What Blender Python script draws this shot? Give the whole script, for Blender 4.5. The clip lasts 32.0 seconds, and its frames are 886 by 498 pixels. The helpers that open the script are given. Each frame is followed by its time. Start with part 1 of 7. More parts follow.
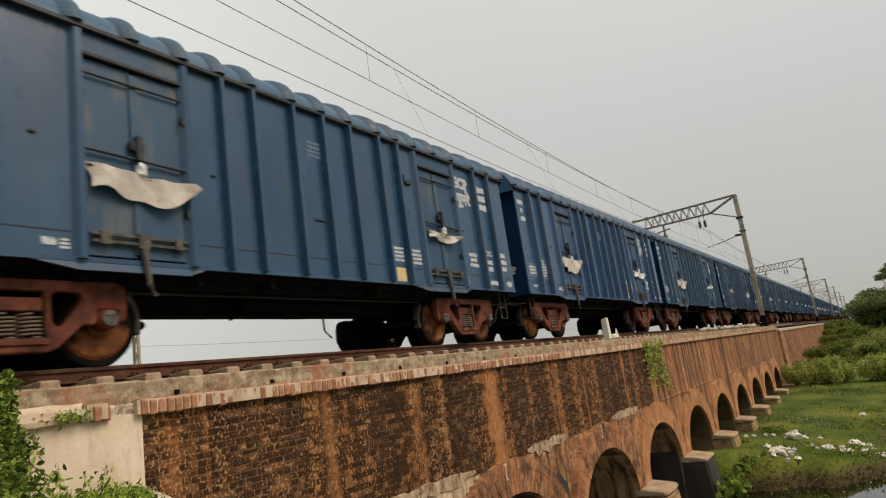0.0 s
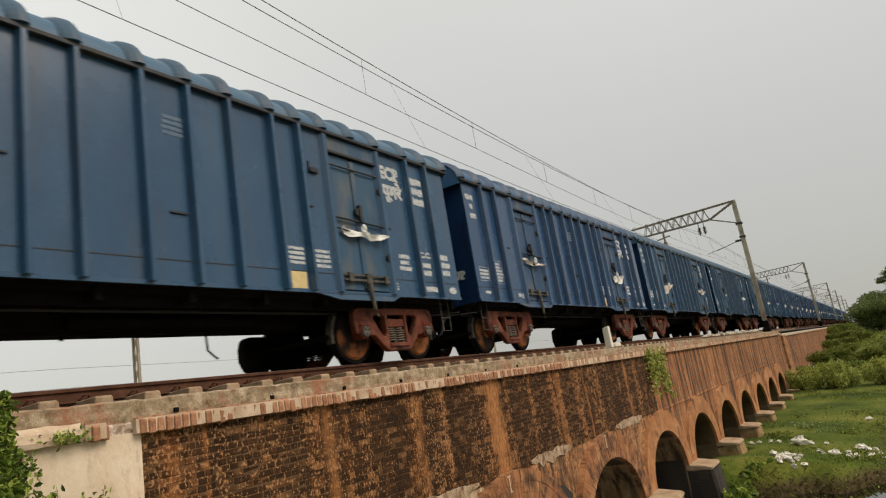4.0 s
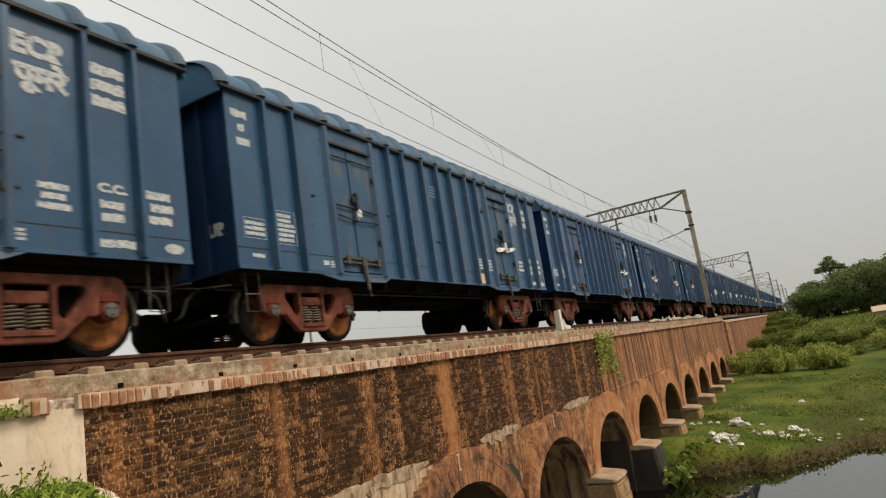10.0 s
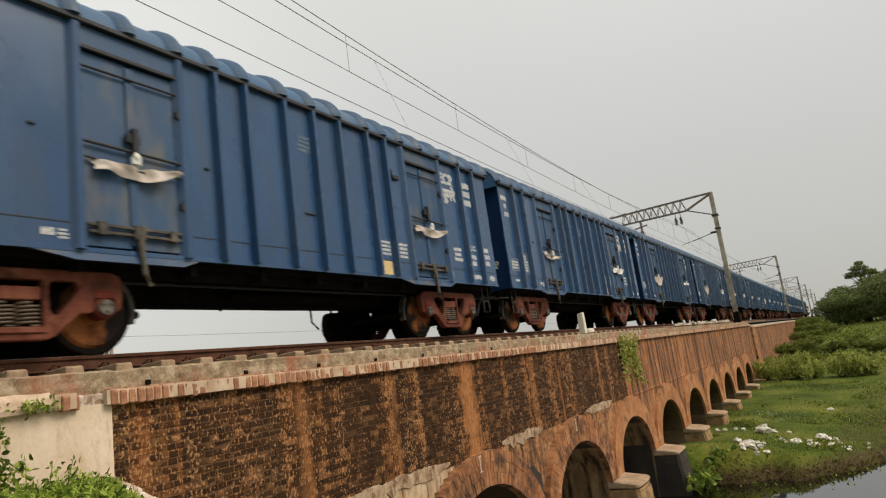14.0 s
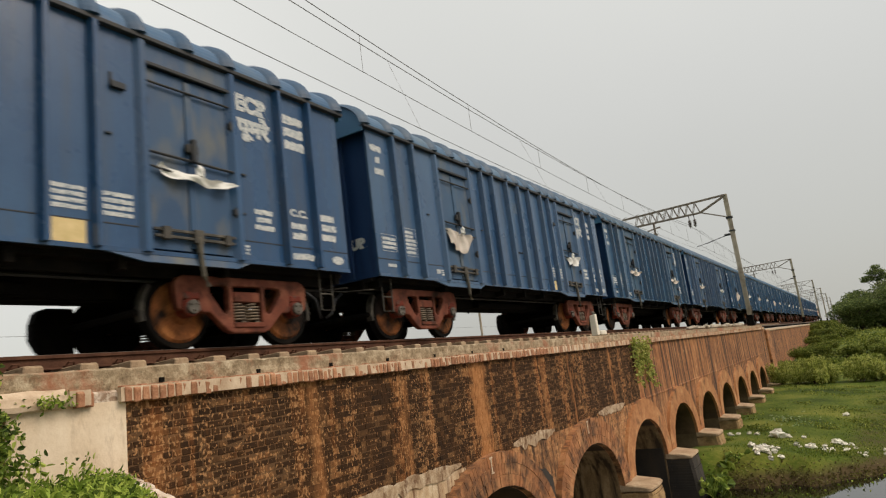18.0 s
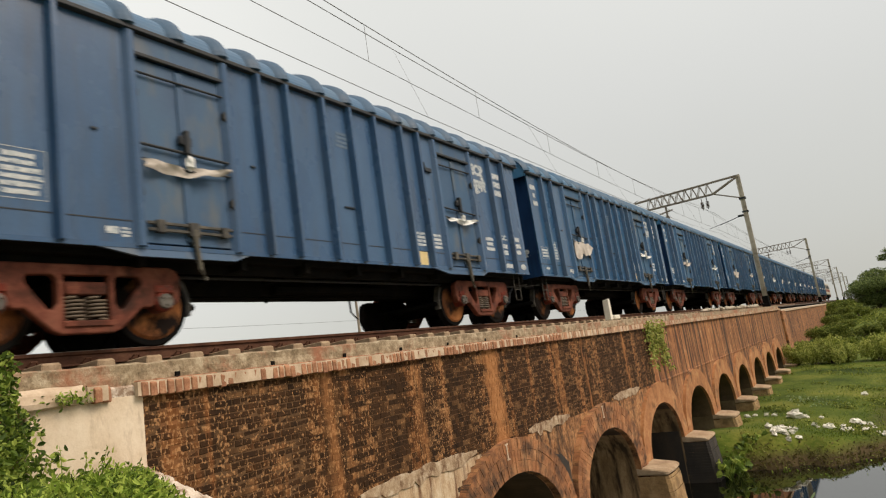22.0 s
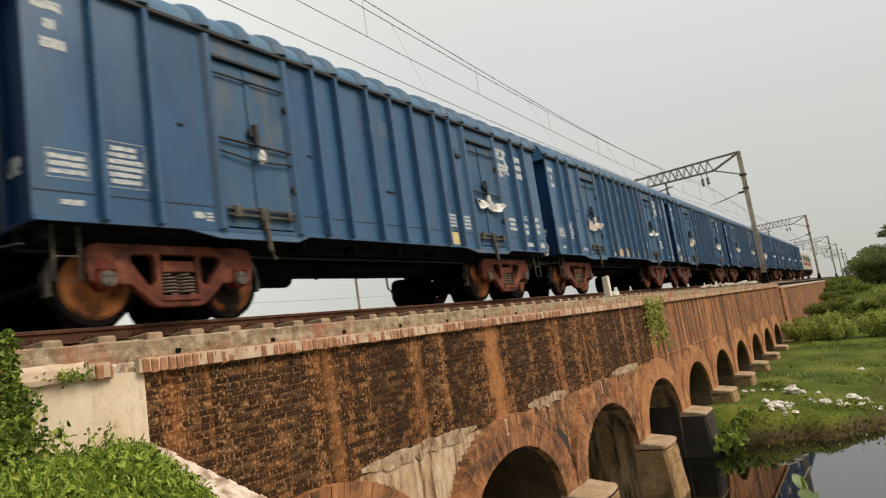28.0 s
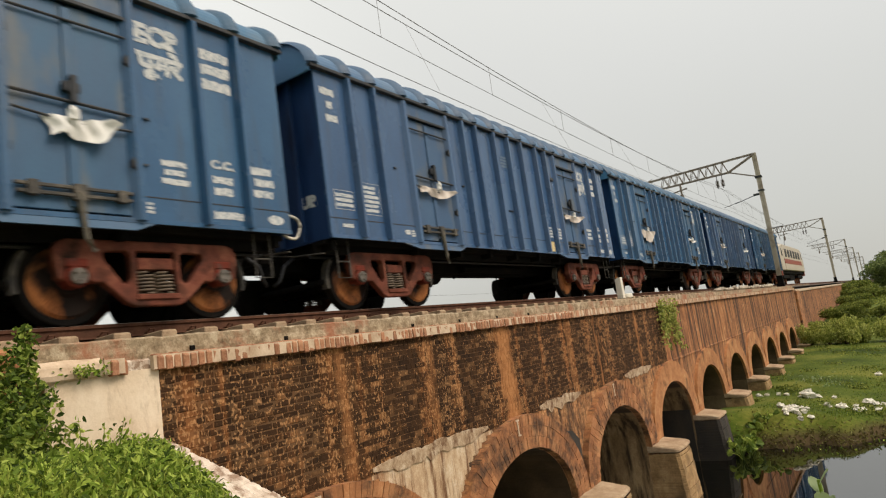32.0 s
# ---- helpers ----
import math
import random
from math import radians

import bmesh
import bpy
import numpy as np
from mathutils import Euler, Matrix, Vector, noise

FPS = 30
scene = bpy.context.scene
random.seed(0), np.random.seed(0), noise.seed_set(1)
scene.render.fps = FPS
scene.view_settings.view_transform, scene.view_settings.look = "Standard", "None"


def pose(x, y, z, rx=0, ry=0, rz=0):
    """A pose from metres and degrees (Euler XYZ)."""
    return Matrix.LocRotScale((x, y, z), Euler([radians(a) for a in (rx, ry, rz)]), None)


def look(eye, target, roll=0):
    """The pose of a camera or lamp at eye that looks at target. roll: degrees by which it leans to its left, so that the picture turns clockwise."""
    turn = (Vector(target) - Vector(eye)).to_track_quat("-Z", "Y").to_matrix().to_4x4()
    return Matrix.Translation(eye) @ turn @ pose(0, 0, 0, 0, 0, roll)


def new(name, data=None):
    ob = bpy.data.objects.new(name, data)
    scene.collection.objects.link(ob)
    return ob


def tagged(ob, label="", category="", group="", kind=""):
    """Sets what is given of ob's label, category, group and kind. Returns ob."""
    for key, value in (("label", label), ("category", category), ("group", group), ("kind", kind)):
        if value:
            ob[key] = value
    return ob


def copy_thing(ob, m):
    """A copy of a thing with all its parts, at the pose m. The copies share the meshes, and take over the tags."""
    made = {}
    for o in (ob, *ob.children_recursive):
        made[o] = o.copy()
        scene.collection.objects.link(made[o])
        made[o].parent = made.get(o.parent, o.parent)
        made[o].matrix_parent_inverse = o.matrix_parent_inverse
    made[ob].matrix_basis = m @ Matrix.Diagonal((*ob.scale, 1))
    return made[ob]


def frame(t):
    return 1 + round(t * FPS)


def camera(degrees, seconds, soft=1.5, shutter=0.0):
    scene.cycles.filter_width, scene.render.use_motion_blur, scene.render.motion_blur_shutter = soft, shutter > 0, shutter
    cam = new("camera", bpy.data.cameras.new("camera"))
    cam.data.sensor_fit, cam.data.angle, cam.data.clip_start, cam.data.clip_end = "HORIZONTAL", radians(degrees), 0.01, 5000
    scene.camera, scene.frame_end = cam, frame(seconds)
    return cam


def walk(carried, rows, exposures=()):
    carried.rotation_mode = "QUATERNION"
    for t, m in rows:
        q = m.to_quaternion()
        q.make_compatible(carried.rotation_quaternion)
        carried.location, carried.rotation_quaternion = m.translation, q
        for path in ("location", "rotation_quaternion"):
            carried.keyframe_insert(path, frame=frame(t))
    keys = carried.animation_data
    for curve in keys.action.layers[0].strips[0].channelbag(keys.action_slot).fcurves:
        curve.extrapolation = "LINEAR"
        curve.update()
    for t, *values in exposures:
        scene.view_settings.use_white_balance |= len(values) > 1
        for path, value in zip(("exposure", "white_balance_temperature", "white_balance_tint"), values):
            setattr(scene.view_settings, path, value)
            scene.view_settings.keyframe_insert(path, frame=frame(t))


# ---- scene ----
cam = camera(68.58, 32.0, soft=1.2, shutter=0.22)
walk(cam, [
    (0.0, pose(-0.019, -0.025, -0.725, 101.26, 8.03, 33.31)),
    (0.5, pose(-0.019, -0.022, -0.728, 101.62, 8.24, 33.37)),
    (1.0, pose(-0.017, -0.026, -0.726, 101.83, 8.22, 33.36)),
    (1.5, pose(-0.004, -0.012, -0.723, 102.26, 8.80, 33.52)),
    (2.0, pose(-0.002, -0.006, -0.730, 102.38, 9.31, 33.55)),
    (2.5, pose(-0.000, -0.013, -0.718, 102.34, 9.11, 33.57)),
    (3.0, pose(0.001, -0.004, -0.728, 102.37, 9.12, 33.52)),
    (3.5, pose(0.002, 0.001, -0.729, 102.39, 9.25, 33.55)),
    (5.5, pose(0.010, 0.011, -0.736, 101.45, 8.56, 33.37)),
    (6.0, pose(0.029, 0.019, -0.747, 100.44, 8.54, 32.19)),
    (6.5, pose(0.044, 0.019, -0.748, 100.35, 8.61, 31.49)),
    (7.0, pose(0.060, 0.008, -0.757, 100.10, 8.90, 29.92)),
    (7.5, pose(0.049, 0.004, -0.763, 100.12, 8.94, 29.52)),
    (8.0, pose(0.050, -0.011, -0.755, 100.09, 8.85, 29.53)),
    (8.5, pose(0.043, 0.001, -0.754, 100.09, 8.72, 29.51)),
    (9.0, pose(0.049, 0.001, -0.753, 100.09, 8.69, 29.50)),
    (9.5, pose(0.041, -0.005, -0.759, 100.11, 8.61, 29.50)),
    (10.0, pose(0.036, -0.010, -0.761, 100.12, 8.57, 29.51)),
    (10.5, pose(0.027, -0.022, -0.757, 100.11, 8.42, 29.64)),
    (11.0, pose(0.018, -0.030, -0.755, 100.19, 8.35, 30.05)),
    (11.5, pose(0.017, -0.029, -0.755, 100.27, 8.14, 30.54)),
    (12.0, pose(0.015, -0.023, -0.742, 100.38, 8.02, 31.10)),
    (12.5, pose(0.011, -0.012, -0.748, 100.44, 7.90, 31.25)),
    (13.0, pose(0.021, -0.007, -0.753, 100.41, 7.86, 31.25)),
    (13.5, pose(0.015, -0.001, -0.752, 100.48, 7.84, 31.23)),
    (14.0, pose(0.014, -0.010, -0.746, 100.44, 7.66, 31.37)),
    (14.5, pose(0.007, -0.003, -0.748, 100.48, 7.58, 31.62)),
    (16.5, pose(0.006, -0.000, -0.739, 100.57, 7.21, 32.19)),
    (17.0, pose(-0.014, -0.003, -0.751, 100.65, 7.13, 32.32)),
    (17.5, pose(-0.009, -0.005, -0.755, 100.64, 7.08, 32.31)),
    (18.0, pose(-0.013, 0.001, -0.750, 100.64, 7.12, 32.32)),
    (18.5, pose(-0.008, 0.000, -0.754, 100.64, 7.10, 32.32)),
    (19.0, pose(-0.002, 0.006, -0.756, 100.58, 7.25, 32.40)),
    (19.5, pose(0.000, 0.005, -0.756, 100.66, 7.83, 32.68)),
    (20.0, pose(-0.005, 0.003, -0.753, 100.50, 7.92, 32.81)),
    (20.5, pose(-0.005, 0.004, -0.754, 100.40, 7.80, 33.09)),
    (21.0, pose(-0.004, 0.010, -0.755, 100.34, 7.88, 33.24)),
    (21.5, pose(-0.004, 0.019, -0.754, 100.18, 8.12, 33.29)),
    (22.0, pose(-0.001, 0.019, -0.754, 99.81, 8.37, 33.60)),
    (22.5, pose(-0.020, 0.013, -0.766, 99.69, 8.40, 33.66)),
    (23.0, pose(-0.009, 0.013, -0.767, 98.52, 8.25, 33.76)),
    (23.5, pose(-0.017, 0.025, -0.767, 97.55, 8.08, 33.63)),
    (24.0, pose(-0.007, 0.024, -0.761, 97.61, 8.29, 33.66)),
    (24.5, pose(-0.004, 0.036, -0.763, 97.75, 8.88, 33.70)),
    (25.0, pose(-0.005, 0.038, -0.767, 97.74, 8.85, 33.65)),
    (25.5, pose(-0.000, 0.028, -0.764, 97.77, 8.78, 33.70)),
    (27.5, pose(-0.001, 0.035, -0.764, 97.78, 8.53, 33.64)),
    (28.0, pose(-0.005, 0.029, -0.758, 97.81, 8.47, 33.59)),
    (28.5, pose(-0.001, 0.030, -0.759, 97.87, 8.40, 33.61)),
    (29.0, pose(-0.006, 0.023, -0.762, 97.94, 8.38, 33.62)),
    (29.5, pose(-0.006, 0.013, -0.764, 97.92, 8.32, 33.61)),
    (30.0, pose(-0.013, 0.007, -0.765, 97.95, 8.28, 33.59)),
    (30.5, pose(-0.024, -0.000, -0.757, 98.16, 8.16, 33.85)),
    (31.0, pose(-0.027, 0.002, -0.753, 98.20, 8.00, 34.45)),
    (31.5, pose(-0.023, 0.011, -0.763, 98.32, 8.15, 34.58)),
    (32.0, pose(-0.015, 0.027, -0.774, 98.05, 7.98, 34.62)),
], exposures=[(0.0, -0.07), (9.0, 0.0), (18.0, 0.03), (20.0, 0.06), (23.5, 0.21), (25.0, 0.15), (30.0, 0.15), (32.0, 0.2)])

# ---- light ----
world = bpy.data.worlds.new("overcast_sky")
scene.world = world
world.use_nodes = True
wn, wl = world.node_tree.nodes, world.node_tree.links
wn.clear()
w_out, w_bg = wn.new("ShaderNodeOutputWorld"), wn.new("ShaderNodeBackground")
w_sky = wn.new("ShaderNodeTexSky")
w_sky.sky_type, w_sky.sun_disc = "NISHITA", False
w_sky.sun_elevation, w_sky.sun_rotation = radians(48), radians(72)
w_sky.air_density, w_sky.dust_density = 1.0, 4.0
w_geo, w_sep, w_ramp = wn.new("ShaderNodeTexCoord"), wn.new("ShaderNodeSeparateXYZ"), wn.new("ShaderNodeValToRGB")
w_mix, w_scl = wn.new("ShaderNodeMix"), wn.new("ShaderNodeMix")
w_mix.data_type = w_scl.data_type = "RGBA"
w_scl.blend_type = "MULTIPLY"
w_noise = wn.new("ShaderNodeTexNoise")
w_noise.inputs["Scale"].default_value, w_noise.inputs["Detail"].default_value = 1.6, 4
wl.new(w_geo.outputs["Generated"], w_sep.inputs[0])
wl.new(w_geo.outputs["Generated"], w_noise.inputs["Vector"])
wl.new(w_sep.outputs["Z"], w_ramp.inputs[0])
w_ramp.color_ramp.elements[0].position, w_ramp.color_ramp.elements[0].color = 0.0, (0.50, 0.495, 0.455, 1)
w_ramp.color_ramp.elements[1].position, w_ramp.color_ramp.elements[1].color = 1.0, (1.15, 1.13, 1.06, 1)
for w_p, w_c in ((0.12, (0.56, 0.56, 0.525, 1)), (0.35, (0.66, 0.66, 0.63, 1)), (0.6, (0.78, 0.78, 0.74, 1))):
    w_ramp.color_ramp.elements.new(w_p).color = w_c
w_scl.inputs["Factor"].default_value = 1.0
w_map = wn.new("ShaderNodeMapRange")
w_map.inputs["To Min"].default_value, w_map.inputs["To Max"].default_value = 0.94, 1.06
wl.new(w_noise.outputs["Fac"], w_map.inputs[0])
wl.new(w_ramp.outputs[0], w_scl.inputs["A"])
wl.new(w_map.outputs[0], w_scl.inputs["B"])
w_dim = wn.new("ShaderNodeMix")
w_dim.data_type, w_dim.blend_type = "RGBA", "MULTIPLY"
w_dim.inputs["Factor"].default_value, w_dim.inputs["B"].default_value = 1.0, (0.1, 0.1, 0.1, 1)
wl.new(w_sky.outputs[0], w_dim.inputs["A"])
w_west, w_glow = wn.new("ShaderNodeMapRange"), wn.new("ShaderNodeMix")
w_west.interpolation_type = "SMOOTHSTEP"
w_west.inputs["From Min"].default_value, w_west.inputs["From Max"].default_value = -0.45, -0.95
w_west.inputs["To Min"].default_value, w_west.inputs["To Max"].default_value = 1.0, 1.28
w_glow.data_type, w_glow.blend_type = "RGBA", "MULTIPLY"
w_glow.inputs["Factor"].default_value = 1.0
wl.new(w_sep.outputs["X"], w_west.inputs[0])
wl.new(w_scl.outputs["Result"], w_glow.inputs["A"])
wl.new(w_west.outputs[0], w_glow.inputs["B"])
w_mix.inputs["Factor"].default_value = 0.92
wl.new(w_dim.outputs["Result"], w_mix.inputs["A"])
wl.new(w_glow.outputs["Result"], w_mix.inputs["B"])
wl.new(w_mix.outputs["Result"], w_bg.inputs["Color"])
w_bg.inputs["Strength"].default_value = 1.0
wl.new(w_bg.outputs[0], w_out.inputs[0])

sun_data = bpy.data.lights.new("sun", "SUN")
sun_data.energy, sun_data.angle, sun_data.color = 2.42, radians(28), (1.0, 0.845, 0.70)
sun = new("sun", sun_data)
sun.matrix_world = look((47, 23, 55), (0, 8, 0))

# ---- plan ----
TRACK_X = -8.85          # centre line of the near track, which runs along y
FAR_TRACK_X = -13.2
WALL_X = -6.30           # face of the viaduct wall
WATER_Z = -6.0
PITCH = 14.45            # wagon length over couplers
ARCH0_Y, ARCH_STEP, ARCH_HALF, ARCH_RISE, SPRING_Z = 6.03, 5.18, 1.92, 1.42, -4.46


def train_y(t):
    """Place of the first wagon's centre along the track."""
    return 8.22 - 7.7547 * t - 0.03398 * t * t + 0.05 * max(0.0, 1 - t / 6) + 0.37 * max(0.0, (t - 25) / 7)


# ---- materials ----
def nodes_of(name):
    m = bpy.data.materials.new(name)
    m.use_nodes = True
    nt = m.node_tree
    return m, nt.nodes, nt.links, nt.nodes["Principled BSDF"]


def surface(name, colors, scale=3.0, stretch=(1, 1, 1), rough=(0.6, 0.85), metal=0.0, bump=0.15, fine=40.0, tint=False,
            vary=0.0, island=0.0, place="object", spec=0.5, dirt=None, dirt_at=(0.52, 0.68), dirt_scale=1.2, dirt_stretch=(1, 1, 1), grit=0.5, dirt_detail=6.0):
    """A weathered surface: two scales of noise between the colours, a dirt layer, relief, and a shift from piece to piece."""
    m, n, l, b = nodes_of(name)
    tc = n.new("ShaderNodeTexCoord")
    if place == "world":
        geo = n.new("ShaderNodeNewGeometry")
        src = geo.outputs["Position"]
    else:
        src = tc.outputs["Object"]
    info = n.new("ShaderNodeObjectInfo")
    if place == "object":
        off = n.new("ShaderNodeVectorMath")
        off.operation = "MULTIPLY_ADD"
        comb = n.new("ShaderNodeCombineXYZ")
        for i in range(3):
            l.new(info.outputs["Random"], comb.inputs[i])
        l.new(comb.outputs[0], off.inputs[0])
        off.inputs[1].default_value = (37.0, 53.0, 29.0)
        l.new(src, off.inputs[2])
        src = off.outputs[0]

    def noise_at(sc, st, detail=5.0):
        mp = n.new("ShaderNodeMapping")
        mp.inputs["Scale"].default_value = st
        l.new(src, mp.inputs["Vector"])
        t = n.new("ShaderNodeTexNoise")
        t.inputs["Roughness"].default_value = grit
        t.inputs["Scale"].default_value, t.inputs["Detail"].default_value = sc, detail
        l.new(mp.outputs[0], t.inputs["Vector"])
        return t.outputs["Fac"]
    big, small = noise_at(scale, stretch), noise_at(fine, (1, 1, 1), 3.0)
    add = n.new("ShaderNodeMath")
    add.operation = "MULTIPLY_ADD"
    l.new(small, add.inputs[0])
    add.inputs[1].default_value = 0.35
    l.new(big, add.inputs[2])
    ramp = n.new("ShaderNodeValToRGB")
    el = ramp.color_ramp.elements
    lo, hi = 0.42, 0.92
    el[0].position, el[0].color = lo, (*colors[0], 1)
    el[1].position, el[1].color = hi, (*colors[-1], 1)
    for i, c in enumerate(colors[1:-1], 1):
        el.new(lo + (hi - lo) * i / (len(colors) - 1)).color = (*c, 1)
    l.new(add.outputs[0], ramp.inputs[0])
    col = ramp.outputs[0]
    if tint:
        mx = n.new("ShaderNodeMix")
        mx.data_type, mx.blend_type = "RGBA", "MULTIPLY"
        mx.inputs["Factor"].default_value = 1.0
        l.new(col, mx.inputs["A"])
        l.new(info.outputs["Color"], mx.inputs["B"])
        col = mx.outputs["Result"]
    if dirt:
        d = noise_at(dirt_scale, dirt_stretch, dirt_detail)
        dm = n.new("ShaderNodeMapRange")
        dm.inputs["From Min"].default_value, dm.inputs["From Max"].default_value = dirt_at
        l.new(d, dm.inputs[0])
        mx = n.new("ShaderNodeMix")
        mx.data_type = "RGBA"
        l.new(dm.outputs[0], mx.inputs["Factor"])
        l.new(col, mx.inputs["A"])
        mx.inputs["B"].default_value = (*dirt, 1)
        col = mx.outputs["Result"]
    if vary or island:
        hs = n.new("ShaderNodeHueSaturation")
        mr = n.new("ShaderNodeMapRange")
        k = vary or island
        mr.inputs["To Min"].default_value, mr.inputs["To Max"].default_value = 1 - k, 1 + k
        if island:
            g2 = n.new("ShaderNodeNewGeometry")
            l.new(g2.outputs["Random Per Island"], mr.inputs[0])
        else:
            l.new(info.outputs["Random"], mr.inputs[0])
        l.new(mr.outputs[0], hs.inputs["Value"])
        l.new(col, hs.inputs["Color"])
        col = hs.outputs[0]
    l.new(col, b.inputs["Base Color"])
    rr = n.new("ShaderNodeMapRange")
    rr.inputs["From Min"].default_value, rr.inputs["From Max"].default_value = 0.3, 0.7
    rr.inputs["To Min"].default_value, rr.inputs["To Max"].default_value = rough
    l.new(big, rr.inputs[0])
    l.new(rr.outputs[0], b.inputs["Roughness"])
    b.inputs["Metallic"].default_value = metal
    b.inputs["Specular IOR Level"].default_value = spec
    if bump:
        bp = n.new("ShaderNodeBump")
        bp.inputs["Strength"].default_value, bp.inputs["Distance"].default_value = bump, 0.02
        l.new(add.outputs[0], bp.inputs["Height"])
        l.new(bp.outputs[0], b.inputs["Normal"])
    return m


def foliage(name, dark, light, tip=None):
    """Leaves: a colour of its own for each leaf, a little light through them."""
    m, n, l, b = nodes_of(name)
    g = n.new("ShaderNodeNewGeometry")
    ramp = n.new("ShaderNodeValToRGB")
    el = ramp.color_ramp.elements
    el[0].color, el[1].color = (*dark, 1), (*(tip or light), 1)
    el.new(0.55).color = (*light, 1)
    l.new(g.outputs["Random Per Island"], ramp.inputs[0])
    l.new(ramp.outputs[0], b.inputs["Base Color"])
    b.inputs["Roughness"].default_value = 0.6
    b.inputs["Specular IOR Level"].default_value = 0.25
    tr, mx = n.new("ShaderNodeBsdfTranslucent"), n.new("ShaderNodeMixShader")
    l.new(ramp.outputs[0], tr.inputs["Color"])
    mx.inputs[0].default_value = 0.38
    l.new(b.outputs[0], mx.inputs[1])
    l.new(tr.outputs[0], mx.inputs[2])
    l.new(mx.outputs[0], n["Material Output"].inputs[0])
    return m


def stained_brick(name, island, mortar=False):
    """Old brick under black and brown stain that runs down in streaks, with bare orange runs between."""
    m, n, l, b = nodes_of(name)
    g, info = n.new("ShaderNodeNewGeometry"), n.new("ShaderNodeObjectInfo")
    rnd = g.outputs["Random Per Island"] if island else info.outputs["Random"]
    sep = n.new("ShaderNodeSeparateXYZ")
    l.new(g.outputs["Position"], sep.inputs[0])

    def noise_at(sc, st, detail=4.0):
        mp = n.new("ShaderNodeMapping")
        mp.inputs["Scale"].default_value = st
        l.new(g.outputs["Position"], mp.inputs["Vector"])
        t = n.new("ShaderNodeTexNoise")
        t.inputs["Scale"].default_value, t.inputs["Detail"].default_value = sc, detail
        l.new(mp.outputs[0], t.inputs["Vector"])
        return t.outputs["Fac"]

    def math(op, a, c, d=None):
        k = n.new("ShaderNodeMath")
        k.operation = op
        for i, v in enumerate((a, c, d)):
            if v is None:
                continue
            if isinstance(v, (int, float)):
                k.inputs[i].default_value = v
            else:
                l.new(v, k.inputs[i])
        return k.outputs[0]
    # bare brick, brick by brick
    bare = n.new("ShaderNodeValToRGB")
    e = bare.color_ramp.elements
    e[0].color, e[1].color = (0.15, 0.050, 0.015, 1), (0.50, 0.27, 0.115, 1)
    e.new(0.45).color = (0.27, 0.096, 0.028, 1)
    e.new(0.8).color = (0.39, 0.16, 0.053, 1)
    chip = noise_at(12.0, (1, 1, 1), 4.0)
    l.new(math("MULTIPLY_ADD", chip, 1.3, math("MULTIPLY_ADD", rnd, 0.45, -0.40)), bare.inputs[0])
    # stain: streaks that run down, more of it where the wall stays wet
    streak = noise_at(1.0, (0.4, 3.0, 0.10), 4.0)
    thin = noise_at(1.0, (0.4, 6.0, 0.16), 4.0)
    speck = noise_at(9.0, (1, 1, 1), 3.0)
    far = n.new("ShaderNodeMapRange")
    far.inputs["From Min"].default_value, far.inputs["From Max"].default_value = 13.5, 18.0
    far.inputs["To Min"].default_value, far.inputs["To Max"].default_value = 0.17, 0.22
    l.new(sep.outputs["Y"], far.inputs[0])
    s = math("MULTIPLY_ADD", thin, 0.8, math("MULTIPLY_ADD", streak, 1.4, -0.55))
    s = math("ADD", s, far.outputs[0])
    s = math("MULTIPLY_ADD", rnd, -0.20, math("ADD", s, 0.065))
    s = math("MULTIPLY_ADD", speck, 0.16, s)
    stain = n.new("ShaderNodeMapRange")
    stain.inputs["From Min"].default_value, stain.inputs["From Max"].default_value = 0.26, 0.72
    l.new(s, stain.inputs[0])
    # bare runs where rain water washes the face
    runs = n.new("ShaderNodeValToRGB")
    e = runs.color_ramp.elements
    runs.color_ramp.interpolation = "EASE"
    e[0].position, e[0].color = 0.0, (0, 0, 0, 1)
    e[1].position, e[1].color = 1.0, (0, 0, 0, 1)
    ry = math("MULTIPLY_ADD", noise_at(6.0, (1, 1, 0.6), 4.0), 0.5, math("MULTIPLY_ADD", thin, 0.5, math("ADD", sep.outputs["Y"], -0.5)))
    for y0, wd, top in ((6.65, 0.06, 0.5), (8.65, 0.03, 0.4), (11.15, 0.16, 0.95), (14.2, 0.02, 0.5), (15.9, 0.02, 0.75), (19.1, 0.03, 0.8)):
        for dy, c in ((-wd - (0.16 if wd > 0.1 else 0.07), 0), (-wd * 0.6, top), (wd * 0.6, top), (wd + (0.16 if wd > 0.1 else 0.07), 0)):
            e.new((y0 + dy) / 24.0).color = (c, c, c, 1)
    l.new(math("DIVIDE", ry, 24.0), runs.inputs[0])
    keep = math("SUBTRACT", 1.0, math("MULTIPLY", runs.outputs[0], 0.92))
    amount = math("MULTIPLY", stain.outputs[0], keep)
    dark = n.new("ShaderNodeValToRGB")
    e = dark.color_ramp.elements
    e[0].color, e[1].color = ((0.050, 0.028, 0.012, 1), (0.20, 0.115, 0.050, 1)) if mortar else ((0.013, 0.007, 0.0032, 1), (0.165, 0.074, 0.025, 1))
    e.new(0.5).color = (0.115, 0.062, 0.029, 1) if mortar else (0.050, 0.0225, 0.008, 1)
    l.new(math("MULTIPLY_ADD", rnd, 0.34, math("MULTIPLY_ADD", noise_at(9.0, (1, 1, 0.8), 5.0), 0.6, math("MULTIPLY_ADD", thin, -0.5, 0.20))), dark.inputs[0])
    mx = n.new("ShaderNodeMix")
    mx.data_type = "RGBA"
    l.new(amount, mx.inputs["Factor"])
    l.new(bare.outputs[0], mx.inputs["A"])
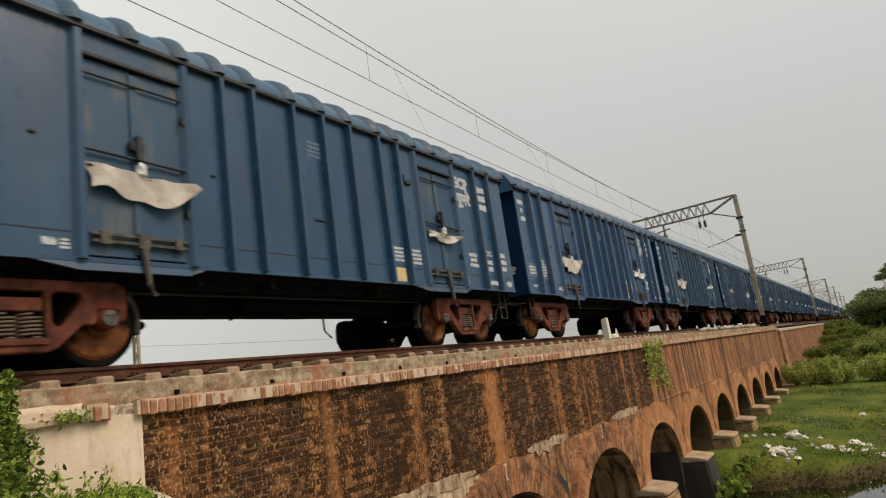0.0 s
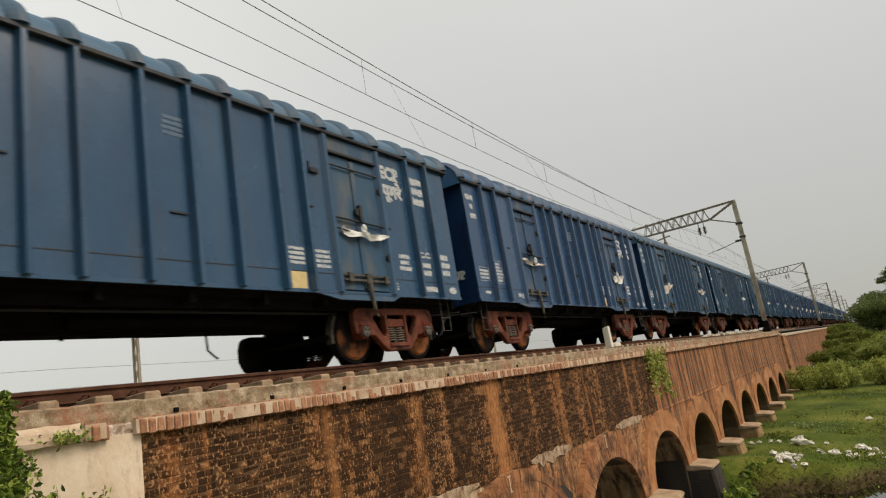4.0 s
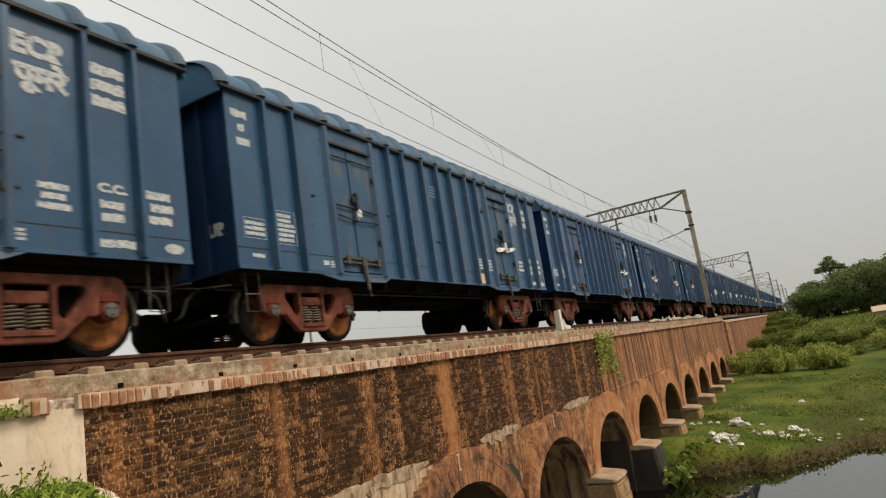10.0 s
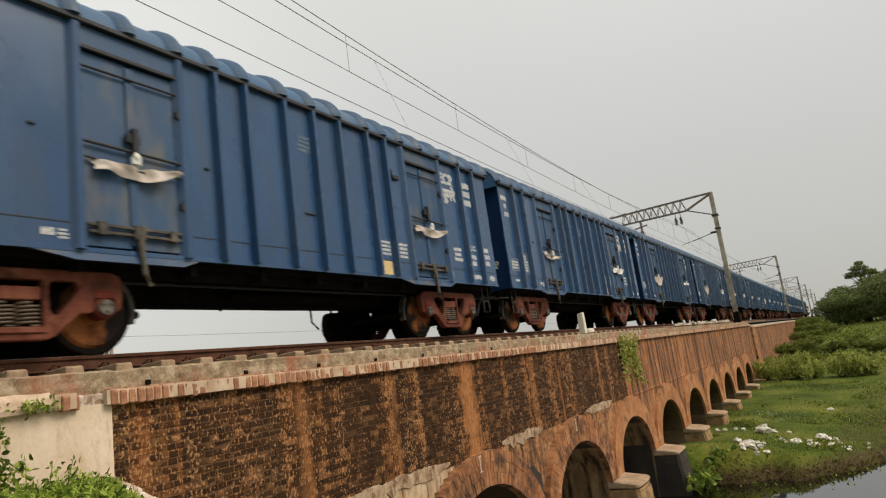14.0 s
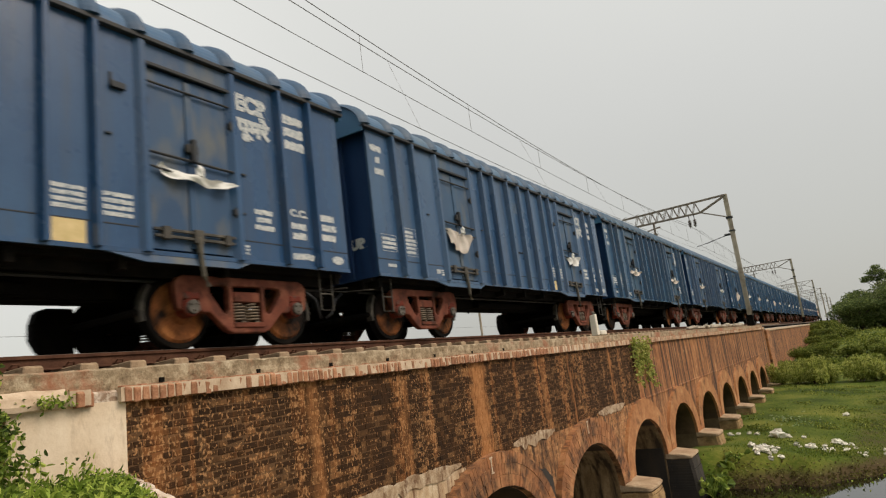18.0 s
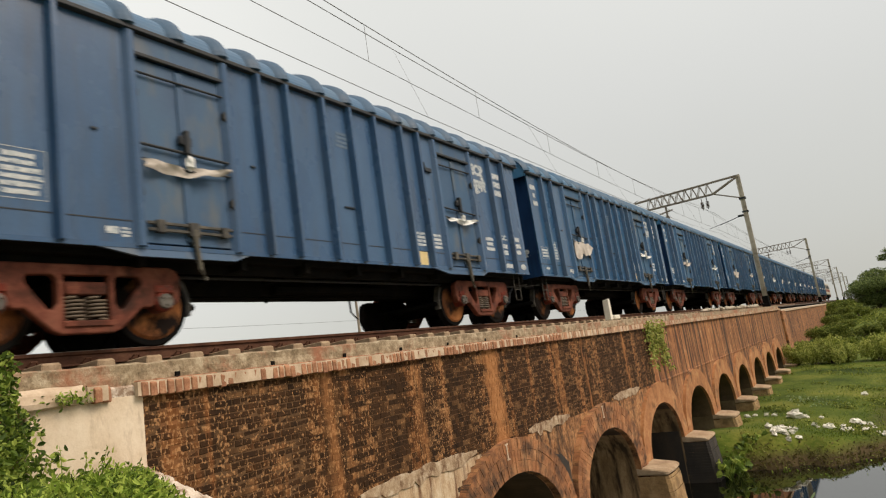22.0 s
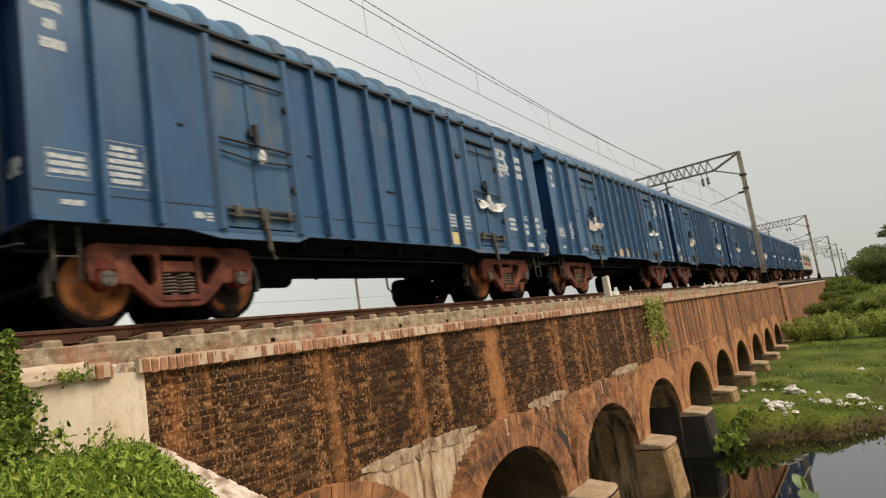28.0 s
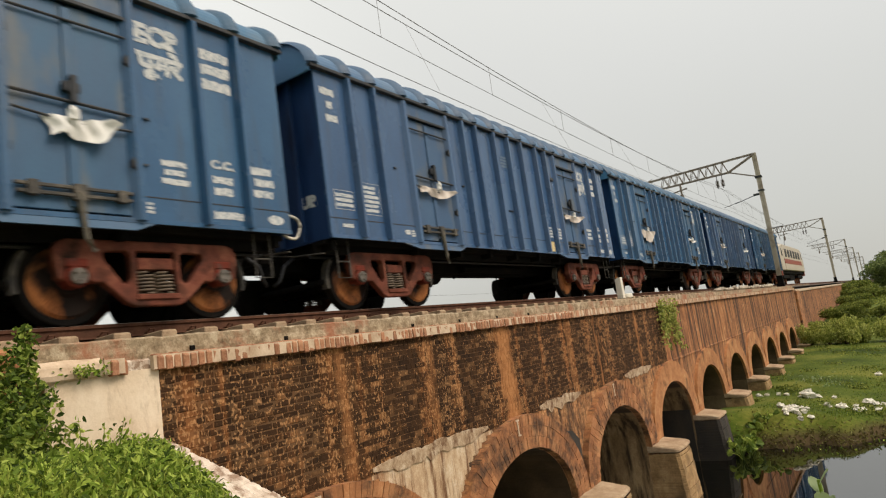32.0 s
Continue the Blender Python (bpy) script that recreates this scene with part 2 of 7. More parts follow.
    l.new(dark.outputs[0], mx.inputs["B"])
    # flecks of lime left on the faces
    fleck = n.new("ShaderNodeMapRange")
    fleck.inputs["From Min"].default_value, fleck.inputs["From Max"].default_value = 0.55, 0.65
    fleck.inputs["To Max"].default_value = 0.72
    l.new(math("MULTIPLY_ADD", rnd, 0.12, math("MULTIPLY_ADD", streak, -0.5, math("MULTIPLY_ADD", noise_at(30.0, (1, 1, 0.75), 2.0), 1.15, math("MULTIPLY_ADD", noise_at(14.0, (1, 1, 1.15), 2.0), 0.35, -0.10)))), fleck.inputs[0])
    pale = n.new("ShaderNodeMapRange")
    pale.inputs["From Min"].default_value, pale.inputs["From Max"].default_value = 0.74, 0.96
    pale.inputs["To Max"].default_value = 0.0 if mortar else 0.22
    l.new(math("MULTIPLY_ADD", thin, 0.5, math("ADD", rnd, -0.25)), pale.inputs[0])
    mf = n.new("ShaderNodeMix")
    mf.data_type = "RGBA"
    l.new(math("MAXIMUM", fleck.outputs[0], math("MULTIPLY", pale.outputs[0], math("MULTIPLY_ADD", noise_at(18.0, (1, 1, 1), 2.0), 2.2, -0.35))), mf.inputs["Factor"])
    l.new(mx.outputs["Result"], mf.inputs["A"])
    mf.inputs["B"].default_value = (0.45, 0.24, 0.105, 1)
    wash = n.new("ShaderNodeMix")
    wash.data_type = "RGBA"
    l.new(math("MULTIPLY", runs.outputs[0], math("MULTIPLY_ADD", speck, 1.3, 0.05)), wash.inputs["Factor"])
    l.new(mf.outputs["Result"], wash.inputs["A"])
    wash.inputs["B"].default_value = (0.42, 0.195, 0.075, 1)
    l.new(wash.outputs["Result"], b.inputs["Base Color"])
    b.inputs["Roughness"].default_value = 0.9
    b.inputs["Specular IOR Level"].default_value = 0.2
    bp = n.new("ShaderNodeBump")
    bp.inputs["Strength"].default_value, bp.inputs["Distance"].default_value = 0.4, 0.015
    l.new(noise_at(28.0, (1, 1, 1)), bp.inputs["Height"])
    l.new(bp.outputs[0], b.inputs["Normal"])
    return m


# the wide ramp paints in soft reflections on the panels; dirt streaks lie over it
M_PAINT = surface("wagon_paint", [(0.66, 0.72, 0.78), (1, 1, 1), (1.42, 1.30, 1.18)], scale=0.7, stretch=(1, 1.0, 0.6), rough=(0.20, 0.34), bump=0.05,
                  fine=22, tint=True, spec=0.60, dirt=(0.050, 0.062, 0.080), dirt_at=(0.50, 0.92), dirt_scale=1.6, dirt_stretch=(1, 2.6, 0.28), grit=0.58)
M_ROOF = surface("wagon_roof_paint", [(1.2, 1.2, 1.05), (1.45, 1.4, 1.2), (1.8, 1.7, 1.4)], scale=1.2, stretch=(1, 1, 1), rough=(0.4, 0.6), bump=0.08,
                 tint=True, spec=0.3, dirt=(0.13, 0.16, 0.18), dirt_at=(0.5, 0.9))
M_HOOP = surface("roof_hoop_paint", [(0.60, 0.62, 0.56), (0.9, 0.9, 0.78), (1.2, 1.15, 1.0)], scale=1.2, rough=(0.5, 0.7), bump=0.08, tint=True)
# wagon tint raised to paint in the light on the jutting gable plate
M_GABLELIT = surface("lit_gable_paint", [(1.6, 1.8, 1.6), (2.0, 2.2, 1.9), (2.3, 2.4, 2.1)], scale=1.2, rough=(0.5, 0.7), bump=0.08, tint=True)
# side paint darkened to imitate the shade between coupled wagons, plus patchy grime
M_ENDSHADE = surface("shaded_grimy_end_paint", [(0.24, 0.34, 0.50), (0.42, 0.54, 0.76), (0.60, 0.72, 0.92)], scale=1.4, stretch=(1.4, 1, 0.4), rough=(0.5, 0.75), bump=0.1, tint=True, spec=0.2,
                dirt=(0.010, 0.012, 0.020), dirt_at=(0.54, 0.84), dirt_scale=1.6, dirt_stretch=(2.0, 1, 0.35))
M_HOSE = surface("pale_hose", [(0.42, 0.40, 0.34), (0.62, 0.60, 0.52)], scale=8, rough=(0.6, 0.8))
M_DOOR = surface("wagon_door_paint", [(0.70, 0.74, 0.76), (0.98, 0.98, 0.92), (1.25, 1.2, 1.05)], scale=1.3, stretch=(1, 1.5, 0.6), rough=(0.45, 0.65), bump=0.08,
                 tint=True, dirt=(0.15, 0.14, 0.10), dirt_at=(0.5, 0.85), dirt_scale=1.8, dirt_stretch=(1, 1.4, 0.6))
M_IRON = surface("door_iron", [(0.010, 0.012, 0.015), (0.022, 0.025, 0.030), (0.055, 0.052, 0.045)], scale=5, rough=(0.5, 0.8), metal=0.2)
M_DUST = surface("dusty_iron", [(0.022, 0.021, 0.019), (0.055, 0.050, 0.042), (0.15, 0.132, 0.105)], scale=6, rough=(0.7, 0.9))
M_UNDER = surface("underframe_grime_and_shade", [(0.004, 0.004, 0.004), (0.007, 0.0065, 0.006), (0.016, 0.013, 0.010)], scale=3, rough=(0.8, 0.95), bump=0.3, spec=0.08)
M_BOGIE = surface("bogie_red_oxide", [(0.052, 0.018, 0.011), (0.150, 0.045, 0.027), (0.260, 0.105, 0.066)], scale=3.2, rough=(0.65, 0.9), bump=0.3, fine=60, spec=0.2, grit=0.62,
                  dirt=(0.020, 0.010, 0.006), dirt_at=(0.50, 0.70), dirt_scale=2.6)
M_CAP = surface("bearing_cap_red", [(0.10, 0.018, 0.010), (0.19, 0.036, 0.020)], scale=6, rough=(0.6, 0.85), spec=0.2, dirt=(0.07, 0.05, 0.04), dirt_at=(0.5, 0.7), dirt_scale=8)
M_AXLE = surface("axle_end_steel", [(0.06, 0.054, 0.046), (0.19, 0.17, 0.145)], scale=8, rough=(0.5, 0.75), metal=0.3)
M_SPRING = surface("spring_steel", [(0.05, 0.035, 0.025), (0.16, 0.12, 0.08)], scale=7, rough=(0.5, 0.8))
M_WHEEL = surface("wheel_rust", [(0.09, 0.030, 0.010), (0.27, 0.095, 0.028), (0.46, 0.19, 0.065)], scale=2.0, rough=(0.6, 0.9), bump=0.25, spec=0.2, dirt=(0.012, 0.007, 0.005), dirt_at=(0.45, 0.56), dirt_scale=1.5)
M_WHITE = surface("stencil_white", [(0.42, 0.45, 0.46), (0.62, 0.62, 0.59)], scale=14, rough=(0.6, 0.8), bump=0, dirt=(0.12, 0.18, 0.25), dirt_at=(0.50, 0.66), dirt_scale=26)
M_LETTER = surface("letter_white", [(0.66, 0.68, 0.66), (0.80, 0.80, 0.76)], scale=14, rough=(0.6, 0.8), bump=0)
M_YELLOW = surface("stencil_cream", [(0.55, 0.42, 0.18), (0.7, 0.55, 0.28)], scale=9, rough=(0.6, 0.8), bump=0)
M_CLOTH = surface("seal_cloth", [(0.36, 0.31, 0.26), (0.52, 0.46, 0.40), (0.62, 0.57, 0.51)], scale=5, rough=(0.85, 0.95), bump=0.2, fine=30)
M_CLOTH_W = surface("seal_plastic_white", [(0.62, 0.62, 0.58), (0.75, 0.74, 0.7)], scale=5, rough=(0.5, 0.7), bump=0.1)
M_STRAP = surface("dusty_strap", [(0.06, 0.055, 0.045), (0.14, 0.125, 0.095)], scale=9, rough=(0.85, 0.95))
M_SPILL = surface("spilt_dust", [(0.30, 0.24, 0.15), (0.44, 0.35, 0.22), (0.52, 0.43, 0.29)], scale=6, rough=(0.9, 0.97))
M_BRICK, M_BRICKS = stained_brick("stained_brick", False), stained_brick("stained_brick_run", True)
M_WING = surface("worn_whitewash", [(0.34, 0.24, 0.17), (0.60, 0.50, 0.40), (0.78, 0.71, 0.61)], scale=7.0, rough=(0.88, 0.97), bump=0.9, fine=24, place="world", grit=0.7, dirt=(0.27, 0.18, 0.12), dirt_at=(0.50, 0.60), dirt_scale=6.0)
M_MORTAR = stained_brick("stained_mortar", True, True)
M_COPING = surface("coping_brick", [(0.19, 0.075, 0.036), (0.34, 0.155, 0.08), (0.45, 0.25, 0.14)], scale=11, rough=(0.85, 0.95), bump=0.8, vary=0.16, grit=0.68, dirt=(0.52, 0.38, 0.25), dirt_at=(0.60, 0.86), dirt_scale=9)
M_COPINGS = surface("coping_brick_run", [(0.27, 0.115, 0.058), (0.40, 0.20, 0.11), (0.53, 0.36, 0.23)], scale=2.5, rough=(0.85, 0.95), bump=0.4, island=0.2, place="world", dirt=(0.52, 0.38, 0.24), dirt_at=(0.5, 0.75), dirt_scale=2)
M_LIME = surface("lime_joint", [(0.40, 0.28, 0.18), (0.64, 0.51, 0.37)], scale=6, rough=(0.9, 0.97), place="world")
M_BAND = surface("parapet_render", [(0.095, 0.066, 0.036), (0.30, 0.225, 0.138), (0.55, 0.46, 0.325)], scale=7.0, rough=(0.88, 0.97), bump=1.0, fine=34, place="world", grit=0.70, dirt=(0.29, 0.125, 0.066), dirt_at=(0.50, 0.60), dirt_scale=0.9, dirt_detail=9.0)
M_PLASTER = surface("limewashed_plaster", [(0.52, 0.40, 0.27), (0.68, 0.55, 0.40), (0.76, 0.64, 0.49)], scale=2.6, rough=(0.85, 0.95), bump=0.5, fine=22, place="world", grit=0.65, dirt=(0.36, 0.25, 0.155), dirt_at=(0.55, 0.80), dirt_scale=3.0, dirt_stretch=(1, 2.2, 0.7))
M_SPANDREL = surface("spandrel_render", [(0.12, 0.050, 0.018), (0.27, 0.115, 0.041), (0.40, 0.195, 0.076), (0.52, 0.32, 0.16)], scale=4.5, stretch=(1, 1.3, 0.8), rough=(0.88, 0.97), bump=0.8, fine=24, place="world", grit=0.72,
                     dirt=(0.055, 0.028, 0.013), dirt_at=(0.465, 0.60), dirt_scale=1.5, dirt_stretch=(0.6, 2.2, 0.40), dirt_detail=7.0)
M_CEMENT = surface("cement_patch", [(0.18, 0.105, 0.055), (0.38, 0.27, 0.165), (0.60, 0.50, 0.37)], scale=7.0, stretch=(1, 1.0, 0.9), grit=0.7, rough=(0.88, 0.97), bump=0.6, place="world",
                   dirt=(0.14, 0.070, 0.032), dirt_at=(0.50, 0.62), dirt_scale=4.0, dirt_stretch=(1, 1.2, 0.8))
M_STREAK = surface("streaked_wall_render", [(0.11, 0.040, 0.014), (0.26, 0.100, 0.034), (0.40, 0.175, 0.064), (0.58, 0.36, 0.18)], scale=3.0, stretch=(0.6, 1.3, 0.45), rough=(0.88, 0.97), bump=0.9, fine=14, place="world", grit=0.72,
                   dirt=(0.042, 0.018, 0.009), dirt_at=(0.46, 0.585), dirt_scale=0.8, dirt_stretch=(0.5, 4.6, 0.20), dirt_detail=5.0)
M_PALEBRICK = surface("limewashed_brick", [(0.26, 0.135, 0.06), (0.50, 0.36, 0.22), (0.68, 0.58, 0.43)], scale=3.2, stretch=(1, 1.5, 0.7), rough=(0.88, 0.97), bump=0.7, place="world", grit=0.70, dirt=(0.15, 0.070, 0.030), dirt_at=(0.50, 0.64), dirt_scale=1.8, dirt_stretch=(0.6, 4.2, 0.45))
M_SPANBRICK = surface("spandrel_brick", [(0.11, 0.046, 0.017), (0.27, 0.118, 0.043), (0.40, 0.20, 0.082), (0.50, 0.31, 0.155)], scale=5.0, stretch=(1, 1.2, 0.8), rough=(0.88, 0.97), bump=0.7, island=0.34, place="world", grit=0.70, dirt=(0.06, 0.030, 0.014), dirt_at=(0.465, 0.61), dirt_scale=1.5, dirt_stretch=(0.6, 2.2, 0.40))
# jamb brick with its colour lowered to imitate the shade inside the arches
M_JAMBSHADE = surface("shaded_jamb_brick", [(0.05, 0.032, 0.015), (0.13, 0.086, 0.042), (0.23, 0.16, 0.085)], scale=1.3, rough=(0.88, 0.97), bump=0.6, place="world", grit=0.65)
M_NEARBLACK = surface("near_black_masonry", [(0.012, 0.010, 0.008), (0.03, 0.024, 0.018), (0.06, 0.042, 0.028)], scale=2.0, stretch=(1, 2, 0.5), rough=(0.8, 0.95), bump=0.5, place="world")
M_STONE = surface("whitewashed_stone", [(0.36, 0.31, 0.24), (0.52, 0.46, 0.37)], scale=4, rough=(0.85, 0.95), place="world")
M_FAINT = surface("faded_stencil", [(0.05, 0.10, 0.17), (0.14, 0.19, 0.25)], scale=14, rough=(0.6, 0.8), bump=0)
M_DRY = foliage("dry_weed_leaf", (0.07, 0.055, 0.02), (0.14, 0.12, 0.035), (0.24, 0.24, 0.07))
# vault brick toned down too, painting in the shade under the arches
M_VAULTSHADE = surface("shaded_vault_brick", [(0.03, 0.018, 0.009), (0.08, 0.05, 0.025), (0.15, 0.095, 0.05)], scale=1.0, rough=(0.9, 0.97), bump=0.5, place="world")
M_RING = surface("arch_ring_brick", [(0.17, 0.062, 0.022), (0.32, 0.135, 0.052), (0.46, 0.25, 0.115)], scale=1.6, rough=(0.88, 0.97), bump=0.6, fine=26, island=0.26, place="world", grit=0.68, dirt=(0.075, 0.036, 0.017), dirt_at=(0.47, 0.64), dirt_scale=2.2)
M_ARCHBAND = surface("arch_band_plaster", [(0.20, 0.078, 0.028), (0.38, 0.165, 0.060), (0.52, 0.29, 0.13)], scale=1.8, rough=(0.88, 0.97), bump=0.5, fine=12, place="world", grit=0.66, dirt=(0.065, 0.030, 0.014), dirt_at=(0.54, 0.70), dirt_scale=1.2)
M_JAMBTAN = surface("lime_stained_jamb", [(0.10, 0.058, 0.024), (0.29, 0.185, 0.086), (0.52, 0.37, 0.20)], scale=1.6, stretch=(1, 1.4, 0.4), rough=(0.88, 0.97), bump=0.6, place="world", grit=0.68, dirt=(0.05, 0.030, 0.014), dirt_at=(0.46, 0.60), dirt_scale=1.5, dirt_stretch=(2.4, 1, 0.3))
M_PIERCAP = surface("pier_cap_stone", [(0.20, 0.125, 0.065), (0.34, 0.235, 0.14), (0.47, 0.36, 0.24)], scale=2.5, rough=(0.85, 0.95), bump=0.5, place="world", grit=0.65)
M_PIER = surface("pier_stone", [(0.12, 0.068, 0.026), (0.31, 0.19, 0.080), (0.47, 0.32, 0.16)], scale=2.4, rough=(0.88, 0.97), bump=0.7, place="world", grit=0.65, dirt=(0.09, 0.06, 0.028), dirt_at=(0.53, 0.72), dirt_scale=1.4)
M_RAIL = surface("rail_rust", [(0.055, 0.026, 0.016), (0.09, 0.042, 0.026), (0.13, 0.065, 0.04)], scale=5, rough=(0.7, 0.9), spec=0.12, place="world")
M_RAILTOP = surface("rail_head_worn", [(0.16, 0.13, 0.11), (0.28, 0.24, 0.21)], scale=8, rough=(0.25, 0.4), metal=0.7, place="world")
M_SLEEPER = surface("dusty_concrete", [(0.22, 0.148, 0.085), (0.35, 0.245, 0.15), (0.46, 0.35, 0.225)], scale=7, rough=(0.88, 0.97), bump=0.6, vary=0.10, grit=0.65)
M_BALLAST = surface("ballast", [(0.035, 0.025, 0.018), (0.07, 0.05, 0.036), (0.12, 0.09, 0.065)], scale=16, rough=(0.9, 0.97), bump=1.0, place="world")
M_MAST = surface("mast_concrete_steel", [(0.30, 0.25, 0.18), (0.42, 0.36, 0.27), (0.50, 0.44, 0.34)], scale=2.0, rough=(0.6, 0.85), place="world", dirt=(0.10, 0.07, 0.05), dirt_at=(0.56, 0.75))
M_BOOM = surface("boom_steel", [(0.14, 0.11, 0.085), (0.22, 0.18, 0.14), (0.3, 0.25, 0.2)], scale=3.0, rough=(0.6, 0.85), place="world")
M_WIRE = surface("copper_wire", [(0.09, 0.08, 0.07), (0.17, 0.15, 0.13)], scale=3, rough=(0.5, 0.7), metal=0.3)
M_INSUL = surface("insulator_brown", [(0.03, 0.018, 0.014), (0.07, 0.04, 0.03)], scale=5, rough=(0.2, 0.4))
M_POST = surface("whitewashed_post", [(0.62, 0.58, 0.48), (0.76, 0.72, 0.62)], scale=4, rough=(0.8, 0.95))
M_LITTER = surface("litter_plastic", [(0.50, 0.46, 0.36), (0.70, 0.66, 0.56), (0.78, 0.76, 0.68)], scale=4, rough=(0.4, 0.7), vary=0.15)
M_EARTH = surface("bank_earth", [(0.05, 0.032, 0.015), (0.10, 0.065, 0.03), (0.17, 0.115, 0.06)], scale=1.2, rough=(0.9, 0.98), bump=0.5, place="world")
M_BARK = surface("bark", [(0.04, 0.028, 0.018), (0.10, 0.075, 0.05)], scale=4, stretch=(2, 2, 0.4), rough=(0.85, 0.95), bump=0.5)
M_LEAF_TREE = foliage("tree_leaf", (0.042, 0.066, 0.018), (0.125, 0.168, 0.048), (0.25, 0.295, 0.085))
M_LEAF_PALE = foliage("pale_tree_leaf", (0.05, 0.075, 0.024), (0.15, 0.185, 0.062), (0.27, 0.29, 0.11))
M_LEAF_SHRUB = foliage("shrub_leaf", (0.12, 0.155, 0.028), (0.36, 0.40, 0.085), (0.58, 0.58, 0.19))
M_LEAF_BUSH = foliage("bush_leaf", (0.045, 0.080, 0.011), (0.22, 0.32, 0.038), (0.52, 0.61, 0.12))
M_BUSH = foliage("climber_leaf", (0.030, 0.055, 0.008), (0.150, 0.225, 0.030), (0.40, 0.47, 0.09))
M_GRASS = foliage("grass_blade", (0.12, 0.17, 0.018), (0.27, 0.34, 0.045), (0.46, 0.50, 0.11))
M_GRASS_FAR = foliage("meadow_blade", (0.045, 0.080, 0.008), (0.125, 0.185, 0.016), (0.27, 0.31, 0.045))
M_WEED = foliage("meadow_weed_leaf", (0.055, 0.080, 0.012), (0.165, 0.205, 0.034), (0.35, 0.37, 0.085))
M_BROAD = foliage("broad_leaf", (0.16, 0.24, 0.09), (0.30, 0.38, 0.19), (0.42, 0.47, 0.28))
M_CREAM = surface("loco_cream", [(0.42, 0.37, 0.29), (0.52, 0.46, 0.37)], scale=2, rough=(0.4, 0.6))
M_LOCORED = surface("loco_red", [(0.22, 0.05, 0.03), (0.32, 0.08, 0.05)], scale=2, rough=(0.4, 0.6))
M_GLASS = surface("dark_glass", [(0.01, 0.012, 0.014), (0.02, 0.022, 0.025)], scale=2, rough=(0.05, 0.12), bump=0)
M_TILE = surface("hut_wall", [(0.35, 0.25, 0.18), (0.5, 0.4, 0.3)], scale=1, rough=(0.8, 0.95))


def ground_material():
    m, n, l, b = nodes_of("meadow_ground")
    g = n.new("ShaderNodeNewGeometry")
    sep = n.new("ShaderNodeSeparateXYZ")
    l.new(g.outputs["Position"], sep.inputs[0])

    def noise_at(sc, detail=5.0):
        t = n.new("ShaderNodeTexNoise")
        t.inputs["Scale"].default_value, t.inputs["Detail"].default_value = sc, detail
        l.new(g.outputs["Position"], t.inputs["Vector"])
        return t.outputs["Fac"]
    a, c = noise_at(0.34), noise_at(7.0, 9.0)
    add = n.new("ShaderNodeMath")
    add.operation = "MULTIPLY_ADD"
    l.new(c, add.inputs[0])
    add.inputs[1].default_value = 0.5
    l.new(a, add.inputs[2])
    ramp = n.new("ShaderNodeValToRGB")
    e = ramp.color_ramp.elements
    e[0].position, e[0].color = 0.5, (0.016, 0.029, 0.003, 1)
    e[1].position, e[1].color = 1.0, (0.155, 0.158, 0.028, 1)
    e.new(0.72).color = (0.060, 0.088, 0.008, 1)
    l.new(add.outputs[0], ramp.inputs[0])
    # mud at the water's edge and bare trodden patches
    mud = n.new("ShaderNodeMapRange")
    mud.inputs["From Min"].default_value, mud.inputs["From Max"].default_value = -5.50, -5.80
    zz = n.new("ShaderNodeMath")
    zz.operation = "MULTIPLY_ADD"
    l.new(noise_at(0.9), zz.inputs[0])
    zz.inputs[1].default_value = 0.5
    sub = n.new("ShaderNodeMath")
    sub.operation = "ADD"
    l.new(sep.outputs["Z"], sub.inputs[0])
    sub.inputs[1].default_value = -0.25
    l.new(sub.outputs[0], zz.inputs[2])
    l.new(zz.outputs[0], mud.inputs[0])
    mx = n.new("ShaderNodeMix")
    mx.data_type = "RGBA"
    l.new(mud.outputs[0], mx.inputs["Factor"])
    l.new(ramp.outputs[0], mx.inputs["A"])
    mx.inputs["B"].default_value = (0.066, 0.046, 0.020, 1)
    l.new(mx.outputs["Result"], b.inputs["Base Color"])
    b.inputs["Roughness"].default_value = 0.95
    b.inputs["Specular IOR Level"].default_value = 0.15
    bp = n.new("ShaderNodeBump")
    bp.inputs["Strength"].default_value, bp.inputs["Distance"].default_value = 0.7, 0.08
    l.new(add.outputs[0], bp.inputs["Height"])
    l.new(bp.outputs[0], b.inputs["Normal"])
    return m


def water_material():
    m, n, l, b = nodes_of("river_water")
    g = n.new("ShaderNodeNewGeometry")
    t = n.new("ShaderNodeTexNoise")
    t.inputs["Scale"].default_value, t.inputs["Detail"].default_value = 1.4, 3.0
    l.new(g.outputs["Position"], t.inputs["Vector"])
    bp = n.new("ShaderNodeBump")
    bp.inputs["Strength"].default_value, bp.inputs["Distance"].default_value = 0.012, 0.02
    l.new(t.outputs["Fac"], bp.inputs["Height"])
    l.new(bp.outputs[0], b.inputs["Normal"])
    b.inputs["Base Color"].default_value = (0.003, 0.003, 0.002, 1)
    b.inputs["Roughness"].default_value = 0.03
    b.inputs["IOR"].default_value = 2.5
    return m


M_GROUND, M_WATER = ground_material(), water_material()


